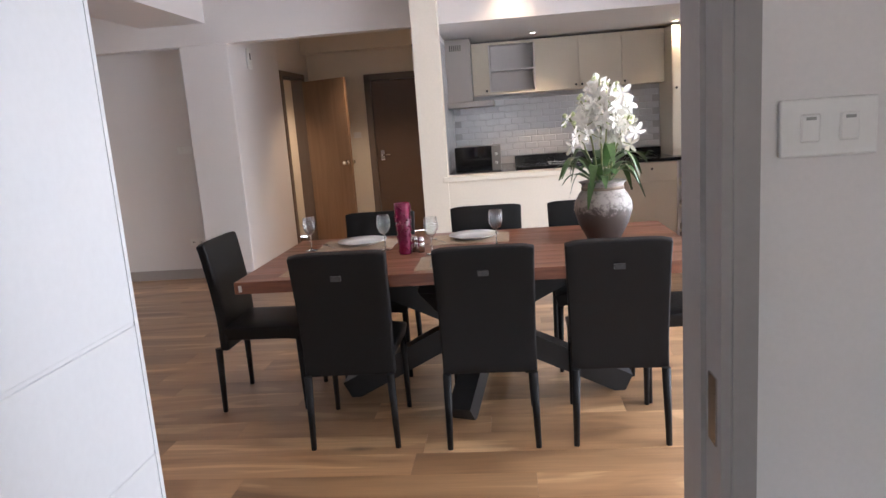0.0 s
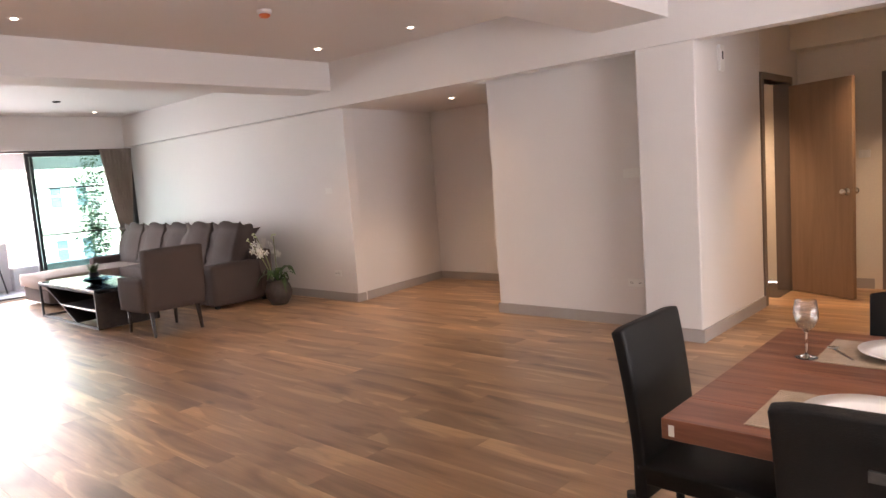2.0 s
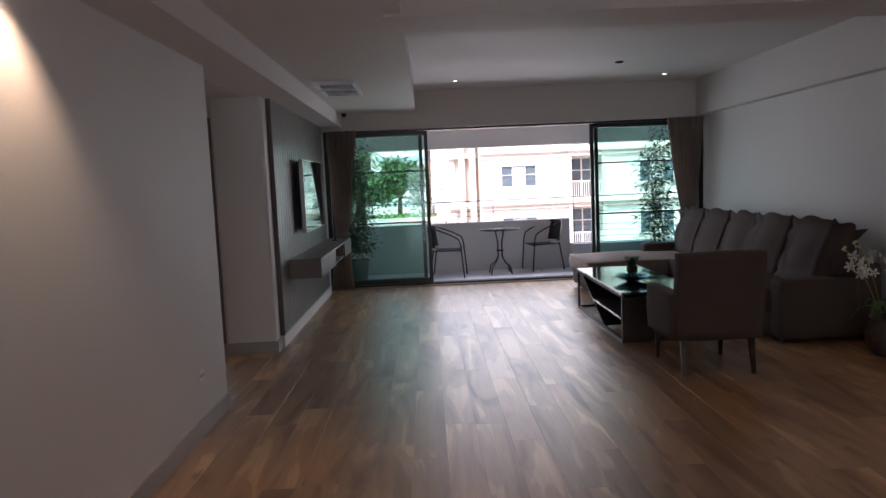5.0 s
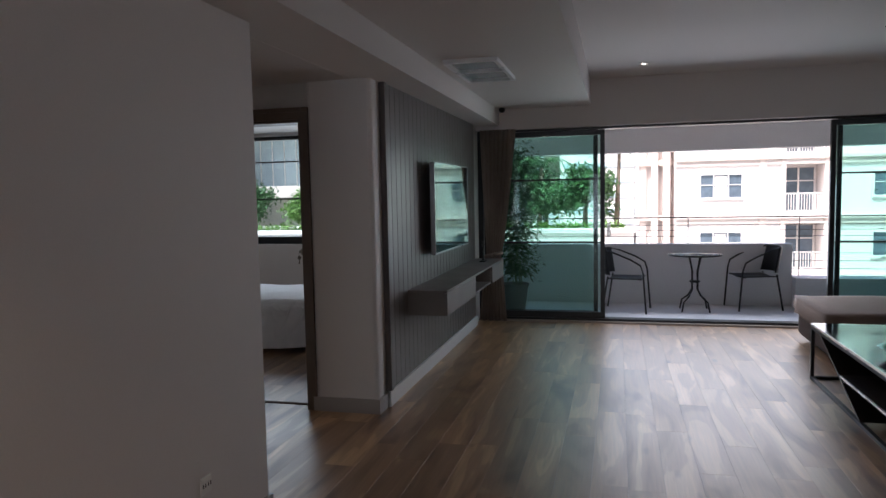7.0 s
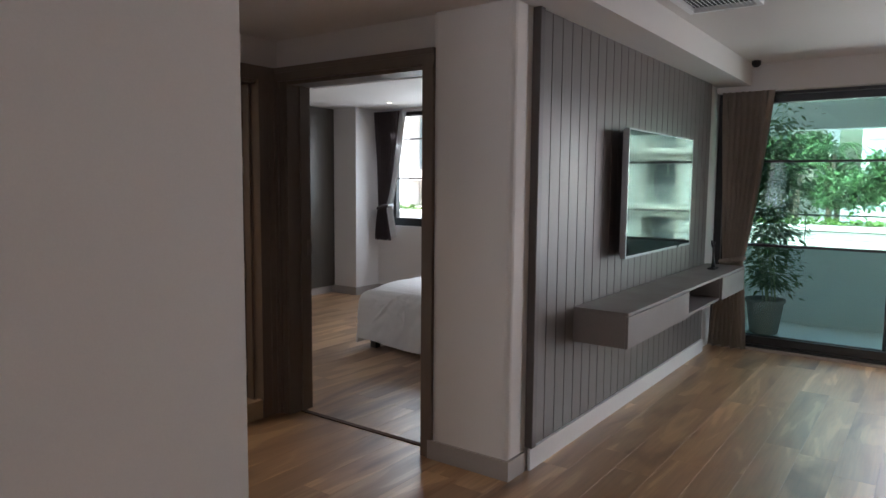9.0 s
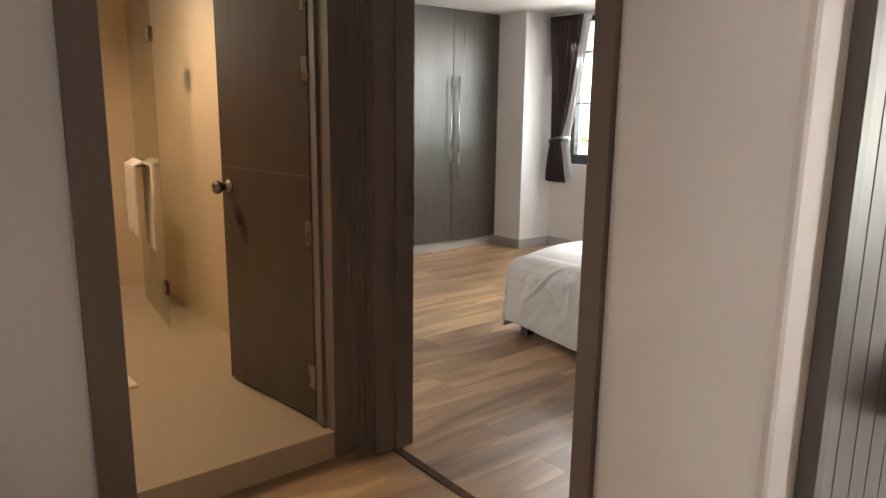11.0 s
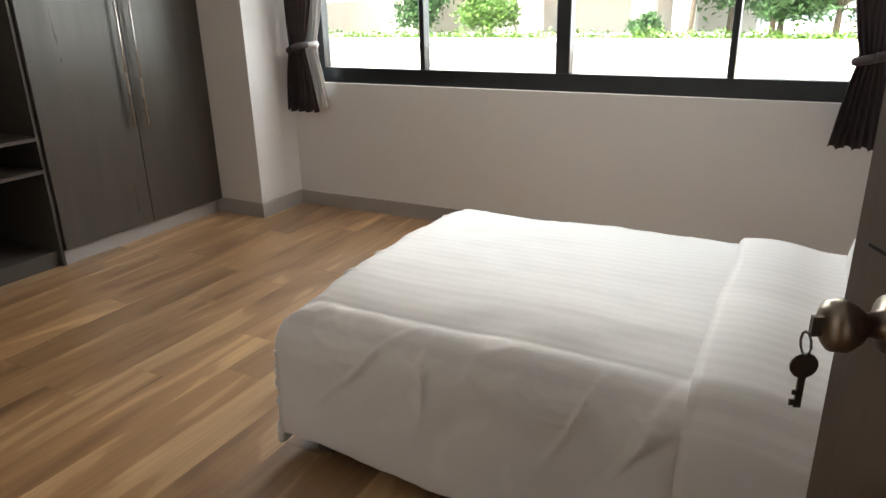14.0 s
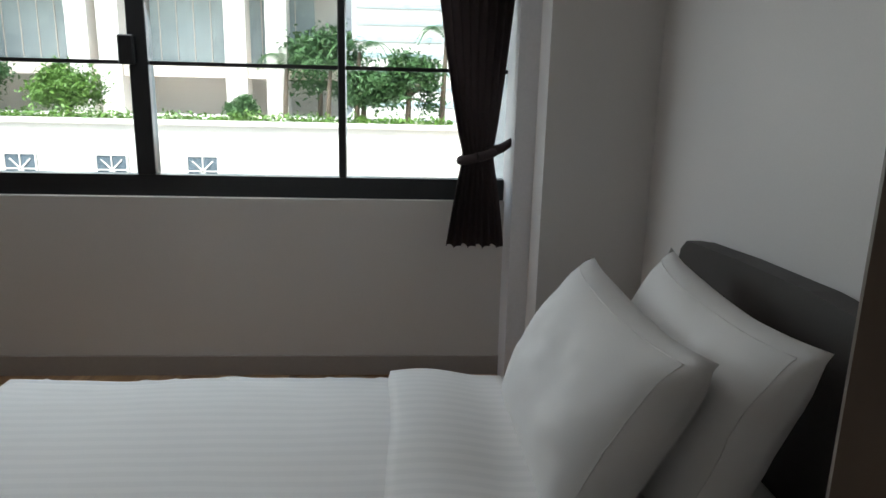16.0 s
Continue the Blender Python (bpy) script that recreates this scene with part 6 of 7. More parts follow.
ward = thing("wardrobe", "tall grey-brown two door wardrobe with long steel handles", "wardrobe", 0, -3.365, 0)
part("body", boxes((-12.27, -12.25, -0.6, -0.02, 0.09, 2.38), (-11.05, -11.03, -0.6, -0.02, 0.09, 2.38), (-12.25, -11.05, -0.6, -0.58, 0.09, 2.38), (-12.25, -11.05, -0.58, -0.02, 0.09, 0.11), (-12.25, -11.05, -0.58, -0.02, 2.36, 2.38)), M_WARD, ward)
part("plinth", box(-12.27, -11.03, -0.6, -0.03, 0.0, 0.09), M_BASE, ward)
for a, b, hx in ((-12.268, -11.65, -11.70), (-11.646, -11.032, -11.60)):
    dd = part("door", box(a, b, -0.019, 0.0, 0.095, 2.378, 0.002, 1), M_WARD, ward)
    hb = rod((hx, 0.035, 0.72), (hx, 0.035, 1.74), 0.007, None, 10)
    add_rod(hb, (hx, 0.0, 0.80), (hx, 0.035, 0.80), 0.005)
    add_rod(hb, (hx, 0.0, 1.66), (hx, 0.035, 1.66), 0.005)
    part("handle", hb, M_CHROME, dd, "long brushed steel bar handle")
ds = thing("dressing_unit", "dark grey-brown dressing niche with two low shelves", "shelf unit", 0, -3.365, 0)
part("back", box(-11.025, -9.4, -0.6, -0.58, 0.0, 2.38), M_WARDIN, ds)
part("side", box(-11.025, -11.007, -0.58, -0.02, 0.0, 2.38), M_WARDIN, ds)
part("side", box(-9.418, -9.40, -0.58, -0.02, 0.0, 2.38), M_WARD, ds)
part("shelf", box(-11.007, -9.418, -0.58, 0.0, 0.735, 0.755), M_WARD, ds)
part("shelf", box(-11.007, -9.418, -0.58, 0.0, 0.555, 0.575), M_WARD, ds)
part("plinth", box(-11.007, -9.418, -0.58, -0.05, 0.0, 0.09), M_WARDIN, ds)
acg = thing("air_vent", "black slotted air grille in the bedroom ceiling step", "air vent", -10.748, -0.6, 2.50)
for i in range(4):
    part("slot", box(0.0, 0.006, -0.9, 0.9, -0.06 + i * 0.035, -0.042 + i * 0.035), M_DARK, acg)

# ---- bathroom ----
sg = thing("shower_screen", "frameless glass shower screen with steel hinges", "shower screen", -8.46, -2.46, 0.10, -96)
g_ = part("pane", box(-0.4, 0.4, -0.004, 0.004, 0.01, 1.95), pane_glass("greenish_shower_glass", (0.93, 0.96, 0.93)), sg)
for z in (0.25, 1.7):
    part("hinge", box(-0.40, -0.33, -0.012, 0.012, z - 0.04, z + 0.04), M_BRASS, sg)
tb = add_tube(bmesh.new(), [(-0.05, 0.0, 0.95), (-0.05, 0.06, 0.95), (0.40, 0.06, 0.95), (0.40, 0.0, 0.95)], 0.011)
part("towel_rail", tb, M_CHROME, sg)
tw = thing("towel", "cream towel hanging over the shower rail", "towel", -8.405, -2.46, 1.05, -96)


def towel_pt(u, v):
    s = v * 1.0 - 0.45
    if s < -0.02:
        y, z = 0.022, 0.012 + (s + 0.02)
    elif s > 0.02:
        y, z = -0.022, 0.012 - (s - 0.02)
    else:
        y, z = 0.022 * math.cos((s + 0.02) / 0.04 * math.pi), 0.012 + 0.018 * math.sin((s + 0.02) / 0.04 * math.pi)
    return (-0.15 + 0.30 * u + 0.01 * math.sin(8 * v), y * (1.9 + 0.3 * math.sin(9 * u)), z)


part("cloth", add_grid(bmesh.new(), towel_pt, 16, 40, 0.010), M_TOWEL, tw)
bmat = thing("bath_mat", "white bath mat on the bathroom floor", "bath mat", -7.73, -1.61, 0.10, 2)
part("pile", box(-0.28, 0.28, -0.36, 0.36, 0, 0.014, 0.005, 2), M_TOWEL, bmat)

# ---- balcony ----
struct("balcony_floor", boxes((-13.97, -12.44, 0.8, 7.3, -0.2, -0.005)), M_BALFL, "pale grey tiled balcony floor", "balcony")
struct("balcony_parapet", boxes((-13.97, -13.82, 0.8, 5.16, -0.2, 0.80), (-13.97, -13.62, 5.16, 7.3, -0.2, 0.38)), M_CONC, "white painted concrete balcony parapet", "parapet")
struct("balcony_side", boxes((-13.97, -12.46, 0.7, 0.82, -0.2, 2.9), (-13.97, -12.46, 7.28, 7.4, -0.2, 2.9), (-12.6, -12.46, 0.82, 1.38, 0, 2.9), (-12.6, -12.46, 6.85, 7.28, 0, 2.9)), M_CONC, "white painted balcony end wall", "wall")
struct("balcony_lintel", boxes((-14.02, -13.84, 0.7, 7.4, 2.03, 2.39)), M_CONC, "white concrete beam above the balcony opening", "beam")
rail = thing("balcony_railing", "thin dark steel safety wires above the parapet", "railing", -13.88, 0, 0)
for z, r in ((0.90, 0.004), (0.98, 0.004), (1.05, 0.004), (1.15, 0.009)):
    part("wire", rod((0, 0.82, z), (0, 7.28, z), r, None, 6), M_BLACKM, rail)
for z in (0.48, 0.58, 0.68):
    part("wire", rod((0, 5.16, z), (0, 7.28, z), 0.004, None, 6), M_BLACKM, rail)
for y in (1.9, 3.9, 5.25, 6.6):
    part("post", rod((0, y, 0.38 if y > 5.16 else 0.80), (0, y, 1.15), 0.006, None, 6), M_BLACKM, rail)


def balcony_chair(x, y, rz):
    c = thing("balcony_chair", "black steel garden armchair with a woven seat", "chair", x, y, 0, rz, "balcony chairs")
    R = 0.011
    part("seat", add_grid(bmesh.new(), lambda u, v: (-0.21 + 0.42 * u, -0.20 + 0.40 * v, 0.43 - 0.015 * math.sin(math.pi * u)), 8, 8, 0.014), M_BLACKM, c)
    part("backrest", add_grid(bmesh.new(), lambda u, v: (0.23 * math.sin((u - 0.5) * 2.3), 0.26 - 0.09 * (2 * u - 1) ** 2 + 0.05 * v, 0.47 + 0.31 * v), 10, 8, 0.012), M_BLACKM, c)
    for s in (-1, 1):
        part("arm_rail", add_tube(bmesh.new(), [(s * 0.20, 0.23, 0.78), (s * 0.25, 0.12, 0.75), (s * 0.265, -0.08, 0.67), (s * 0.26, -0.20, 0.60), (s * 0.25, -0.23, 0.50), (s * 0.25, -0.27, 0.0)], R), M_BLACKM, c)
        part("leg", add_tube(bmesh.new(), [(s * 0.21, 0.20, 0.45), (s * 0.235, 0.27, 0.0)], R), M_BLACKM, c)
    part("top_rail", add_tube(bmesh.new(), [(0.20 * math.sin(a), 0.31 - 0.08 * math.sin(a) ** 2, 0.785) for a in [(-1 + i / 5) * 1.45 for i in range(11)]], R), M_BLACKM, c)
    part("seat_rail", add_tube(bmesh.new(), [(-0.25, -0.2, 0.42), (0.25, -0.2, 0.42)], R), M_BLACKM, c)


balcony_chair(-13.22, 3.10, 172)
balcony_chair(-13.58, 4.66, 12)
bt_ = thing("balcony_table", "round glass bistro table on black bent steel legs", "table", -13.30, 3.93, 0)
part("tabletop", lathe([(0.30, 0.71), (0.31, 0.713), (0.31, 0.722), (0.002, 0.722)], 36), glass("table_glass", (0.85, 0.92, 0.9)), bt_)
ring = bmesh.new()
add_tube(ring, [(0.31 * math.cos(a), 0.31 * math.sin(a), 0.705) for a in [i * 2 * math.pi / 28 for i in range(29)]], 0.010)
part("rim", ring, M_BLACKM, bt_)
for i in range(4):
    a = math.pi / 4 + i * math.pi / 2
    ca, sa = math.cos(a), math.sin(a)
    part("leg", add_tube(bmesh.new(), [(0.10 * ca, 0.10 * sa, 0.70), (0.045 * ca, 0.045 * sa, 0.5), (0.045 * ca, 0.045 * sa, 0.27), (0.11 * ca, 0.11 * sa, 0.18), (0.20 * ca, 0.20 * sa, 0.12), (0.23 * ca, 0.23 * sa, 0.0)], 0.010), M_BLACKM, bt_)
part("collar", lathe([(0.062, 0.36), (0.066, 0.37), (0.062, 0.38)], 18), M_BLACKM, bt_)


def bamboo(x, y, seed, h=2.3, n=1700):
    rng = random.Random(seed)
    b = thing("bamboo_plant", "tall leafy bamboo in a clay pot on the balcony", "potted plant", x, y, 0)
    part("pot", lathe([(0.12, 0), (0.13, 0.01), (0.17, 0.30), (0.185, 0.31), (0.185, 0.34), (0.165, 0.34), (0.16, 0.30)], 24), mat("grey_clay_pot", (0.22, 0.19, 0.17), 0.8, var=0.2), b)
    part("soil", lathe([(0.001, 0.31), (0.16, 0.305), (0.16, 0.29)], 16), M_BARK, b)
    canes, lv = bmesh.new(), bmesh.new()
    for i in range(9):
        a = rng.uniform(0, 6.28)
        top = Vector((0.26 * math.cos(a) * rng.random(), 0.26 * math.sin(a) * rng.random(), h * rng.uniform(0.75, 1.0)))
        base = Vector((0.07 * math.cos(a), 0.07 * math.sin(a), 0.3))
        pts = [base.lerp(top, s / 8) + Vector((0.03 * math.sin(s + a), 0.03 * math.cos(s * 1.3), 0)) for s in range(9)]
        add_tube(canes, pts, [0.007 - 0.0006 * s for s in range(9)], 5)
        for k in range(n // 9):
            s = rng.uniform(0.1, 1.0)
            p = base.lerp(top, s)
            a2, r = rng.uniform(0, 6.28), abs(rng.gauss(0, 0.13)) + 0.02
            c = p + Vector((r * math.cos(a2), r * math.sin(a2), rng.uniform(-0.08, 0.05)))
            L, W = rng.uniform(0.05, 0.10), rng.uniform(0.009, 0.016)
            d = Vector((math.cos(a2 + rng.uniform(-0.8, 0.8)), math.sin(a2 + rng.uniform(-0.8, 0.8)), rng.uniform(-0.9, 0.2))).normalized()
            sd = d.cross(Vector((rng.uniform(-1, 1), rng.uniform(-1, 1), 1))).normalized()
            v = [lv.verts.new(q) for q in (c, c + d * L * 0.4 + sd * W, c + d * L, c + d * L * 0.4 - sd * W)]
            lv.faces.new(v)
    part("canes", canes, M_STEM, b)
    part("foliage", lv, M_BAMBOO, b)


bamboo(-13.12, 1.69, 3, 2.4, 4200)
bamboo(-13.15, 6.42, 8, 2.4, 2700)

# ---- outside ----
ground = bmesh.new()
add_grid(ground, lambda u, v: (-2500 + 5000 * u, -2500 + 5000 * v, -9.0), 4, 4)
struct("ground", ground, M_GROUND, "grey paved ground far below", "ground")
# The roof slab is unseen, added to keep sun off balcony and east window.
struct("shell_with_sun_shade", boxes((-12.44, -12.3, -4.3, 1.25, -9, -0.12), (-14.02, 5.6, -5.4, 9.6, 2.97, 3.2)), M_CONC, "plain concrete of the own building with an added roof slab against the sun", "building")

pod = thing("podium_building", "low white podium with a coping and starred grilles", "building", -51, 0, -9)
part("wall", boxes((-8, 0, -48, 4.0, 0, 7.85)), M_FACW, pod)
part("coping", boxes((-8, 0.25, -48, 4.2, 7.85, 8.1)), M_FACW, pod)
for wy in (-32.3, -27.1, -21.9, -16.7, -11.45):
    w = part("window", boxes((0.02, 0.10, wy - 0.95, wy + 0.95, 4.2, 4.32), (0.02, 0.10, wy - 0.95, wy + 0.95, 6.0, 6.12), (0.02, 0.10, wy - 0.95, wy - 0.85, 4.32, 6.0), (0.02, 0.10, wy + 0.85, wy + 0.95, 4.32, 6.0)), M_FACW, pod)
    part("pane", boxes((0.01, 0.03, wy - 0.85, wy + 0.85, 4.32, 6.0)), M_FWIN, w)
    st = bmesh.new()
    for q in range(4):
        a = q * math.pi / 4
        add_rod(st, (0.07, wy - 0.84 * math.cos(a), 5.16 - 0.84 * math.sin(a)), (0.07, wy + 0.84 * math.cos(a), 5.16 + 0.84 * math.sin(a)), 0.05, None, 4, True)
    part("star_grille", st, M_FACW, w)

apt = thing("apartment_building", "cream and pink apartment block with recessed balconies", "building", -42, 0, -9)
BAYS = (12.05, 20.1, 28.2)
FLOOR = 2.97
wall_ys = [5.9] + [y for c in BAYS for y in (c - 0.88, c + 0.88)] + [46]
for a, b in zip(wall_ys[::2], wall_ys[1::2]):
    part("wall", box(-14, 0, a, b, 0, 30), M_APT, apt)
part("corner_wall", boxes((-14, -1.6, 4.15, 5.9, 0, 30)), M_APT, apt)
for y, d in ((4.15, -1.6), (4.75, -1.3), (5.35, -0.9)):
    part("pilaster", boxes((d - 0.5, d + 0.25, y, y + 0.34, 0, 30)), M_FAC, apt)
for c in BAYS:
    part("bay_back", boxes((-2.2, -1.4, c - 0.88, c + 0.88, 0, 30)), M_APT, apt)
    for y in (c - 1.1, c + 0.88):
        part("pilaster", boxes((0.0, 0.10, y, y + 0.22, 0, 30)), M_FAC, apt)
for y in (9.95, 17.9, 26.0):
    part("pilaster", boxes((0.0, 0.10, y, y + 0.3, 0, 30)), M_FAC, apt)
for i in range(9):
    z = 0.22 + FLOOR * i
    part("string_course", boxes((0.0, 0.22, 5.9, 46, z + 2.88, z + 3.02), (0.0, 0.12, 5.9, 46, z + 2.62, z + 2.70), (-1.6, -1.2, 4.0, 5.9, z + 2.75, z + 3.05)), M_FAC, apt)
    for y in (8.12, 16.1, 24.2, 32.0):
        za, zb = z + 1.0, z + 2.15
        w = part("window", box(0.01, 0.03, y - 0.98, y + 0.98, za, zb), M_FWIN, apt)
        part("curtain_lining", boxes((0.031, 0.034, y - 0.28, y + 0.28, za + 0.05, zb - 0.05)), M_FACW, w)
        part("window_frame", boxes((0.02, 0.12, y - 1.08, y + 1.08, za - 0.12, za), (0.02, 0.12, y - 1.08, y + 1.08, zb, zb + 0.08), (0.02, 0.12, y - 1.08, y - 0.98, za, zb), (0.02, 0.12, y + 0.98, y + 1.08, za, zb), (0.035, 0.09, y - 0.38, y - 0.32, za, zb), (0.035, 0.09, y + 0.32, y + 0.38, za, zb), (0.035, 0.07, y - 0.98, y + 0.98, za + 0.62, za + 0.66)), M_FACW, w)
    for c in BAYS:
        bl = part("balcony", box(-1.4, 0.0, c - 0.88, c + 0.88, z, z + 0.25), M_APT, apt)
        part("lintel", box(-1.4, 0.0, c - 0.88, c + 0.88, z + 2.6, z + FLOOR), M_APT, apt)
        gl = part("glass_door", boxes((-1.39, -1.36, c - 0.8, c + 0.8, z + 0.26, z + 2.45)), M_FWIN, apt)
        part("door_frame", boxes((-1.35, -1.30, c - 0.8, c - 0.73, z + 0.26, z + 2.45), (-1.35, -1.30, c - 0.04, c + 0.04, z + 0.26, z + 2.45), (-1.35, -1.30, c + 0.73, c + 0.8, z + 0.26, z + 2.45), (-1.35, -1.30, c - 0.8, c + 0.8, z + 1.75, z + 1.81)), M_FACW, gl)
        br = bmesh.new()
        for q in range(15):
            add_box(br, -0.08, -0.05, c - 0.86 + q * 0.121, c - 0.83 + q * 0.121, z + 0.25, z + 1.1)
        add_box(br, -0.10, -0.03, c - 0.88, c + 0.88, z + 1.1, z + 1.17)
        part("railing", br, M_FACW, bl)
col = thing("colonnade_building", "white building with tall columns and glass behind", "building", -62, 0, -9)
part("wall", boxes((-10, 0, -48, -4, 8, 40)), M_FACW, col)
part("glazing", boxes((0.02, 0.1, -47, -6, 11.6, 16.95)), M_TOWER, col)
for i in range(34):
    part("mullion", box(0.1, 0.2, -47 + i * 1.2, -46.93 + i * 1.2, 11.6, 16.95), M_FACW, col)
part("slab", boxes((0, 4.0, -48, -4, 10.6, 11.6)), M_FAC, col)
part("slab", boxes((0, 4.0, -48, -4, 17.0, 18.4)), M_FACW, col)
for y in (-42, -40, -31.7, -29.7, -21.7, -19.7, -11.5, -8.8):
    part("column", box(2.6, 4.2, y, y + 1.4, 8, 17.0), M_FACW, col)
for i in range(5):
    for k in range(7):
        part("window", boxes((0.02, 0.12, -46 + k * 6, -43 + k * 6, 20 + i * 3.4, 22 + i * 3.4)), M_FWIN, col)
tow = thing("tower_building", "pale high-rise tower in the distance", "building", -190, -2, -9)
part("wall", boxes((-20, 0, -10, 26, 0, 62)), M_FACW, tow)
for i in range(14):
    part("window_band", boxes((0.05, 0.3, -9, 25, 5 + i * 4, 6.2 + i * 4)), M_TOWER, tow)


def tree(name, label, x, y, z, h, r, seed, mat_l, n=2600, squash=0.75, leaf=0.32):
    rng = random.Random(seed)
    t = thing(name, label, "tree", x, y, z)
    bmt, bml = bmesh.new(), bmesh.new()
    add_tube(bmt, [(0, 0, 0), (0.1, 0.05, h * 0.3), (0.0, 0.1, h * 0.6)], [0.22, 0.17, 0.10], 8)
    cl = []
    for i in range(26):
        a, e = rng.uniform(0, 6.28), rng.uniform(-0.75, 1.3)
        d = Vector((math.cos(a) * math.cos(e), math.sin(a) * math.cos(e), math.sin(e) * squash))
        c = Vector((0, 0, h * 0.62)) + d * r * rng.uniform(0.45, 0.85)
        cl.append(c)
        add_tube(bmt, [(0, 0.08, h * 0.45), tuple(Vector((0, 0.08, h * 0.45)).lerp(c, 0.55) + Vector((0, 0, 0.15))), tuple(c)], [0.07, 0.045, 0.015], 5)
    for i in range(n):
        c = cl[i % 26] + Vector((rng.gauss(0, 1), rng.gauss(0, 1), rng.gauss(0, 0.8))) * r * 0.17
        q = Euler((rng.uniform(-1, 1), rng.uniform(-1, 1), rng.uniform(0, 6.28))).to_matrix()
        s = leaf * rng.uniform(0.6, 1.2)
        v = [bml.verts.new(c + q @ Vector(p)) for p in ((-s, 0, 0), (0, -s * 0.42, 0.05), (s, 0, 0), (0, s * 0.42, 0.05))]
        bml.faces.new(v)
    part("trunk", bmt, M_BARK, t)
    part("crown", bml, mat_l, t)


def palm(x, y, z, h, seed):
    rng = random.Random(seed)
    t = thing("palm_tree", "tall palm with drooping fronds", "tree", x, y, z)
    part("trunk", add_tube(bmesh.new(), [(0, 0, 0), (0.15, 0.1, h * 0.5), (0.1, 0.2, h)], [0.2, 0.16, 0.12], 8), M_BARK, t)
    bm = bmesh.new()
    for i in range(14):
        a = i * 2.4
        d, s_ = Vector((math.cos(a), math.sin(a), 0)), Vector((-math.sin(a), math.cos(a), 0))
        L = rng.uniform(1.6, 2.4)
        for k in range(16):
            s = (k + 1) / 16
            p = Vector((0.1, 0.2, h)) + d * L * s + Vector((0, 0, 1.1 * math.sin(s * 2.2) - 1.2 * s * s))
            for sg_ in (-1, 1):
                e = p + s_ * sg_ * 0.55 * math.sin(math.pi * (0.15 + 0.8 * s)) + d * 0.25 - Vector((0, 0, 0.22))
                v = [bm.verts.new(q) for q in (p, p + d * 0.09, e)]
                bm.faces.new(v)
    part("crown", bm, M_TREE, t)


tree("tree", "dense round dark green tree behind the podium wall", -54.2, 0.7, -1.2, 4.0, 2.5, 3, M_TREE, 5200, 0.85, 0.2)
tree("tree", "dense dark green shrub tree on the terrace", -55.5, -2.2, -1.2, 3.4, 2.0, 5, M_TREE, 3600, 0.8, 0.2)
tree("tree", "dark tree behind the palms", -60, -5.5, -1.2, 6.0, 3.4, 15, M_TREE, 4200, 0.8, 0.26)
tree("tree", "leafy green shrub on the terrace", -54.5, -20.5, -1.2, 3.0, 2.2, 7, M_HEDGE, 3600, 0.75, 0.2)
tree("tree", "small leafy green shrub on the terrace", -54.0, -9.6, -1.2, 1.6, 1.1, 9, M_TREE, 1800, 0.75, 0.16)
tree("tree", "leafy green shrub on the terrace", -54.5, -26, -1.2, 3.4, 2.4, 12, M_TREE, 3600, 0.75, 0.2)
palm(-54.5, -4.4, -1.2, 3.4, 1)
palm(-55, -2.6, -1.2, 4.6, 4)
palm(-54.6, 2.9, -1.2, 5.6, 2)
palm(-57, -7.5, -1.2, 3.8, 6)
hedge = bmesh.new()
rh = random.Random(11)
for i in range(5200):
    c = Vector((-52.2 + rh.gauss(0, 0.25), rh.uniform(-47, 3.4), -1.0 + abs(rh.gauss(0, 0.26))))
    q = Euler((rh.uniform(-1, 1), rh.uniform(-1, 1), rh.uniform(0, 6.28))).to_matrix()
    s = rh.uniform(0.1, 0.2)
    vv = [hedge.verts.new(c + q @ Vector(p)) for p in ((-s, 0, 0), (0, -s * 0.5, 0), (s, 0, 0), (0, s * 0.5, 0))]
    hedge.faces.new(vv)
tagged(link("hedge", hedge, M_HEDGE), "low clipped green hedge along the podium wall", "hedge", kind="stuff")

# ---- kitchen wall tiles ----
tiles = thing("wall_tiles", "white bevelled metro tiles behind the worktop", "wall tiles", 0, 0, 0, kind="structure")
part("grout", boxes((-0.594, 1.80, 8.612, 8.6195, 0.95, 1.68), (-0.5985, -0.595, 6.45, 8.61, 0.87, 2.26)), M_GROUT, tiles)


def metro_tile(w, h, t=0.007, b=0.008):
    bm = bmesh.new()
    o = [bm.verts.new(p) for p in ((0, 0, 0), (w, 0, 0), (w, 0, h), (0, 0, h))]
    m_ = [bm.verts.new(p) for p in ((0, -t * 0.4, 0), (w, -t * 0.4, 0), (w, -t * 0.4, h), (0, -t * 0.4, h))]
    i_ = [bm.verts.new(p) for p in ((b, -t, b), (w - b, -t, b), (w - b, -t, h - b), (b, -t, h - b))]
    for k in range(4):
        j = (k + 1) % 4
        bm.faces.new((o[k], o[j], m_[j], m_[k]))
        bm.faces.new((m_[k], m_[j], i_[j], i_[k]))
    bm.faces.new(i_)
    return bm


tw_, th_ = 0.147, 0.072
master = part("tile", metro_tile(tw_, th_), M_TILE, tiles)
master.location = (-0.59, 8.612, 0.955)
row = 0
z = 0.955
while z + th_ < 1.68:
    x = -0.59 - (row % 2) * 0.0745
    while x + tw_ < 1.80:
        if x >= -0.5905 and not (row == 0 and abs(x + 0.59) < 1e-6):
            t_ = new("tile", master.data)
            t_.parent, t_.location = tiles, (x, 8.612, z)
        x += tw_ + 0.002
    z += th_ + 0.002
    row += 1
side_tiles = bmesh.new()
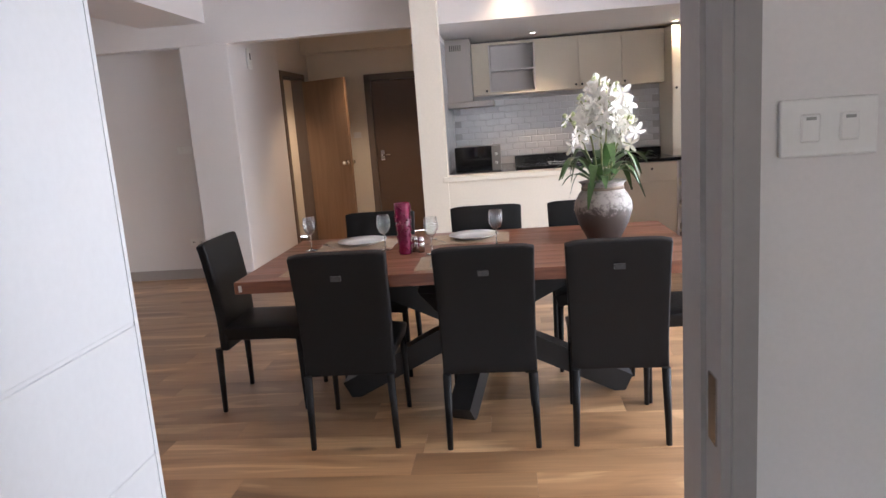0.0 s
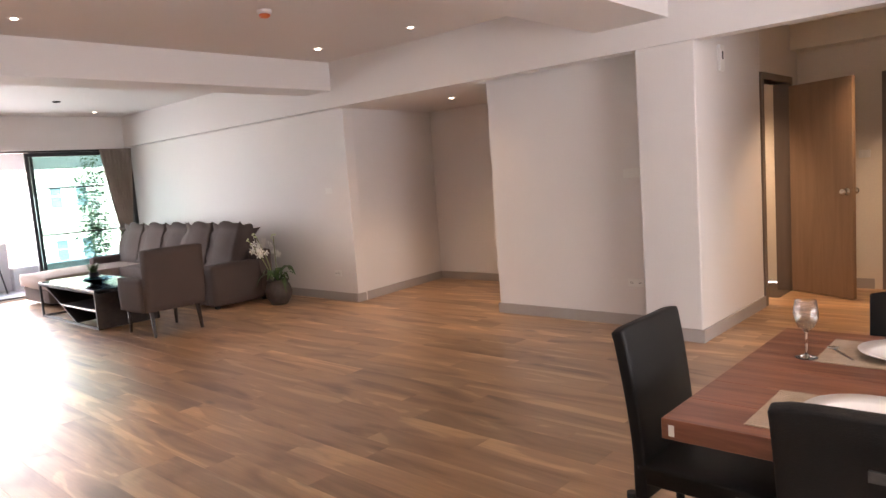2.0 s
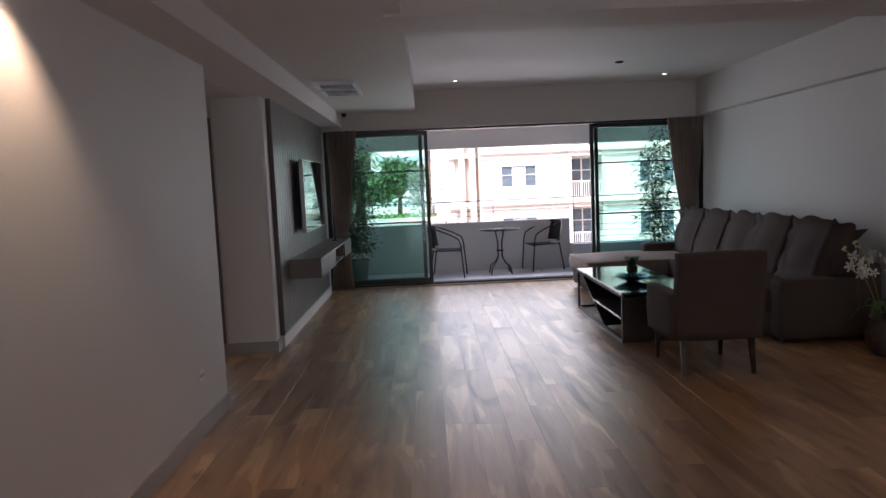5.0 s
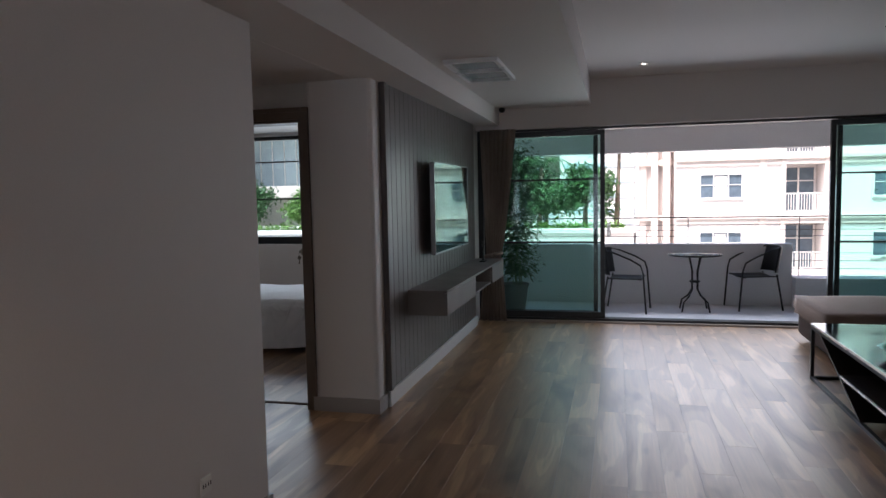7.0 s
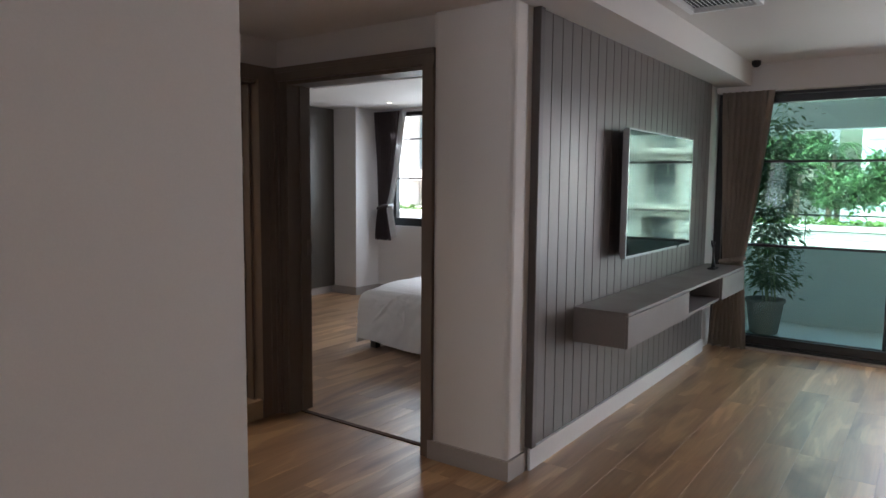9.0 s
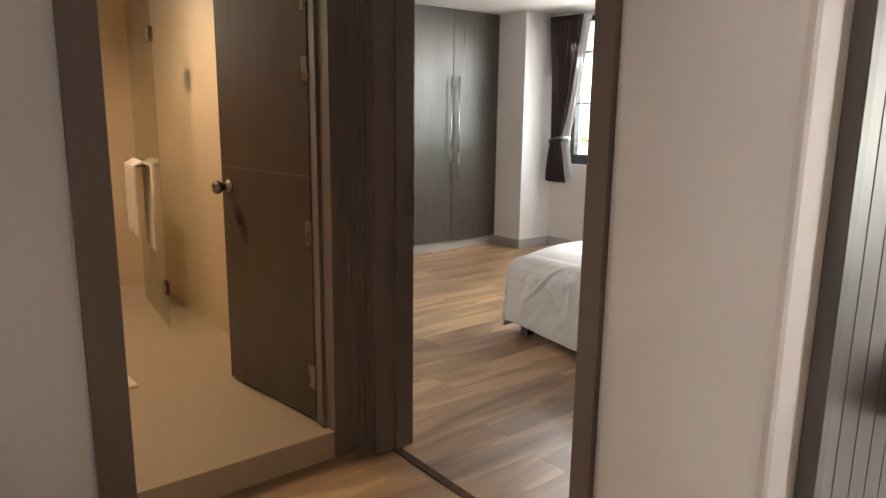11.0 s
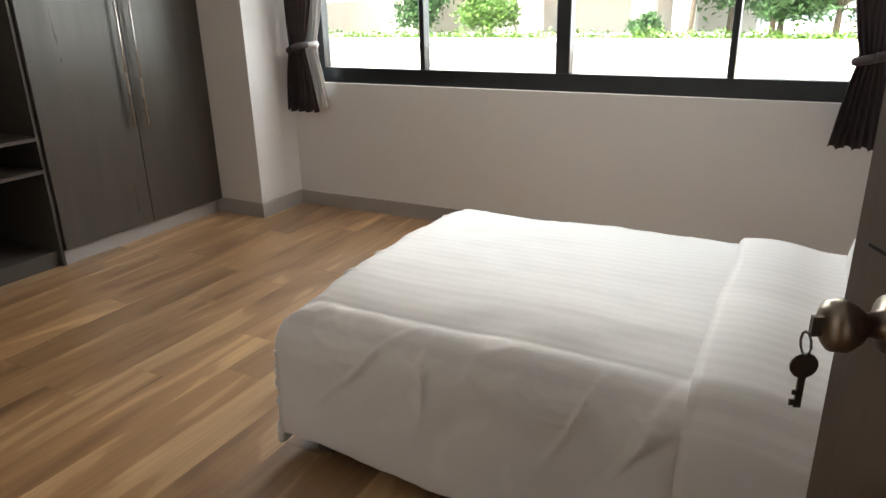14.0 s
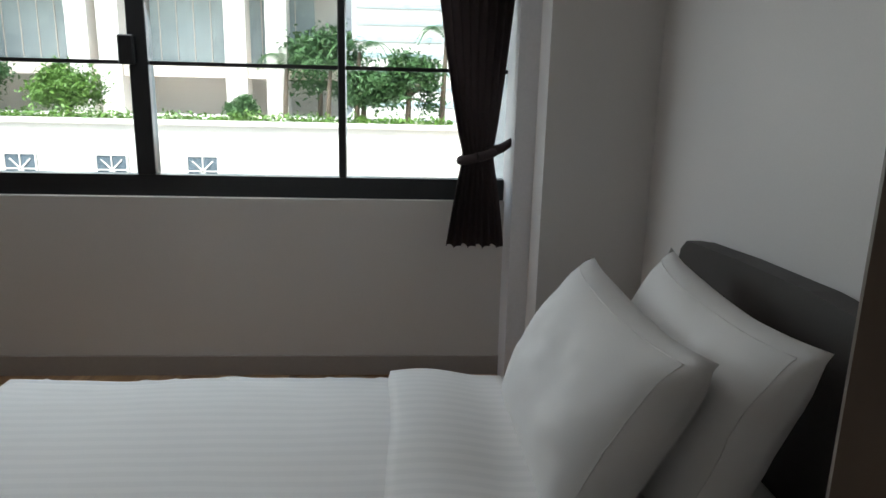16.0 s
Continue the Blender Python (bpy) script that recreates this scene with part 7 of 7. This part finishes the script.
for r_ in range(18):
    for k in range(14):
        y0 = 6.46 + k * 0.149 - (r_ % 2) * 0.0745
        if y0 > 6.45 and y0 + 0.147 < 8.6:
            add_box(side_tiles, -0.5955, -0.589, y0, y0 + 0.147, 0.875 + r_ * 0.074, 0.947 + r_ * 0.074)
tagged(part("side_tiles", side_tiles, M_TILE, tiles), kind="stuff")


# ---- floor planks, last: nearest as pieces, the rest joined ----
def plank_rows(x0, x1, y0, y1, w=0.185, length=1.22, seed=3):
    rng = random.Random(seed)
    y = y0
    while y < y1 - 0.01:
        ye = min(y + w, y1)
        x = x0 - rng.uniform(0, length)
        while x < x1:
            a, b = max(x, x0), min(x + length, x1)
            if b - a > 0.03:
                yield a, b, y, ye
            x += length
        y = ye


def plank_verts(w, d, g=0.0003, c=0.0004, h=0.012):
    xs, ys = (g, g + c, w - g - c, w - g), (g, g + c, d - g - c, d - g)
    v = [(xs[0], ys[0], -h), (xs[3], ys[0], -h), (xs[3], ys[3], -h), (xs[0], ys[3], -h),
         (xs[0], ys[0], -c), (xs[3], ys[0], -c), (xs[3], ys[3], -c), (xs[0], ys[3], -c),
         (xs[1], ys[1], 0), (xs[2], ys[1], 0), (xs[2], ys[2], 0), (xs[1], ys[2], 0)]
    f = [(8, 9, 10, 11)] + [(i, (i + 1) % 4, 4 + (i + 1) % 4, 4 + i) for i in range(4)] + [(4 + i, 4 + (i + 1) % 4, 8 + (i + 1) % 4, 8 + i) for i in range(4)]
    return v, f


floor_ob = bpy.data.objects["floor"]
shared, far_v, far_f, near_count = {}, [], [], 0
rooms = [(-12.33, 2.40, 1.38, 8.55), (-8.75, -7.11, -0.30, 1.38), (-12.68, -8.75, -4.05, 1.25), (-2.2, 2.1, -3.0, 1.38), (-2.515, -0.72, 8.55, 9.29)]


def near_path(cx, cy):
    return (-4.2 < cx < -0.6 and 2.2 < cy < 5.2) or (-8.7 < cx < -5.4 and 1.4 < cy < 3.2) or (-12.3 < cx < -8.8 and -3.0 < cy < -0.9) or (-0.6 < cx < 1.5 and 1.4 < cy < 3.0)


for k, (rx0, rx1, ry0, ry1) in enumerate(rooms):
    for a, b, c, d in plank_rows(rx0, rx1, ry0, ry1, seed=3 + k):
        v, f = plank_verts(b - a, d - c)
        if near_count < 300 and near_path((a + b) / 2, (c + d) / 2):
            key = (round(b - a, 3), round(d - c, 3))
            if key not in shared:
                me = bpy.data.meshes.new("plank")
                me.from_pydata(v, [], f)
                me.materials.append(M_PLANK)
                shared[key] = me
            ob = new("plank", shared[key])
            ob.location = (a, c, 0.0)
            ob.parent = floor_ob
            near_count += 1
        else:
            n = len(far_v)
            far_v += [(x + a, y + c, z) for x, y, z in v]
            far_f += [tuple(i + n for i in q) for q in f]
me = bpy.data.meshes.new("planks_beyond")
me.from_pydata(far_v, [], far_f)
me.materials.append(M_PLANKS)
tagged(new("planks_beyond", me), "brown streaky wood floor planks with fine joints", kind="stuff").parent = floor_ob
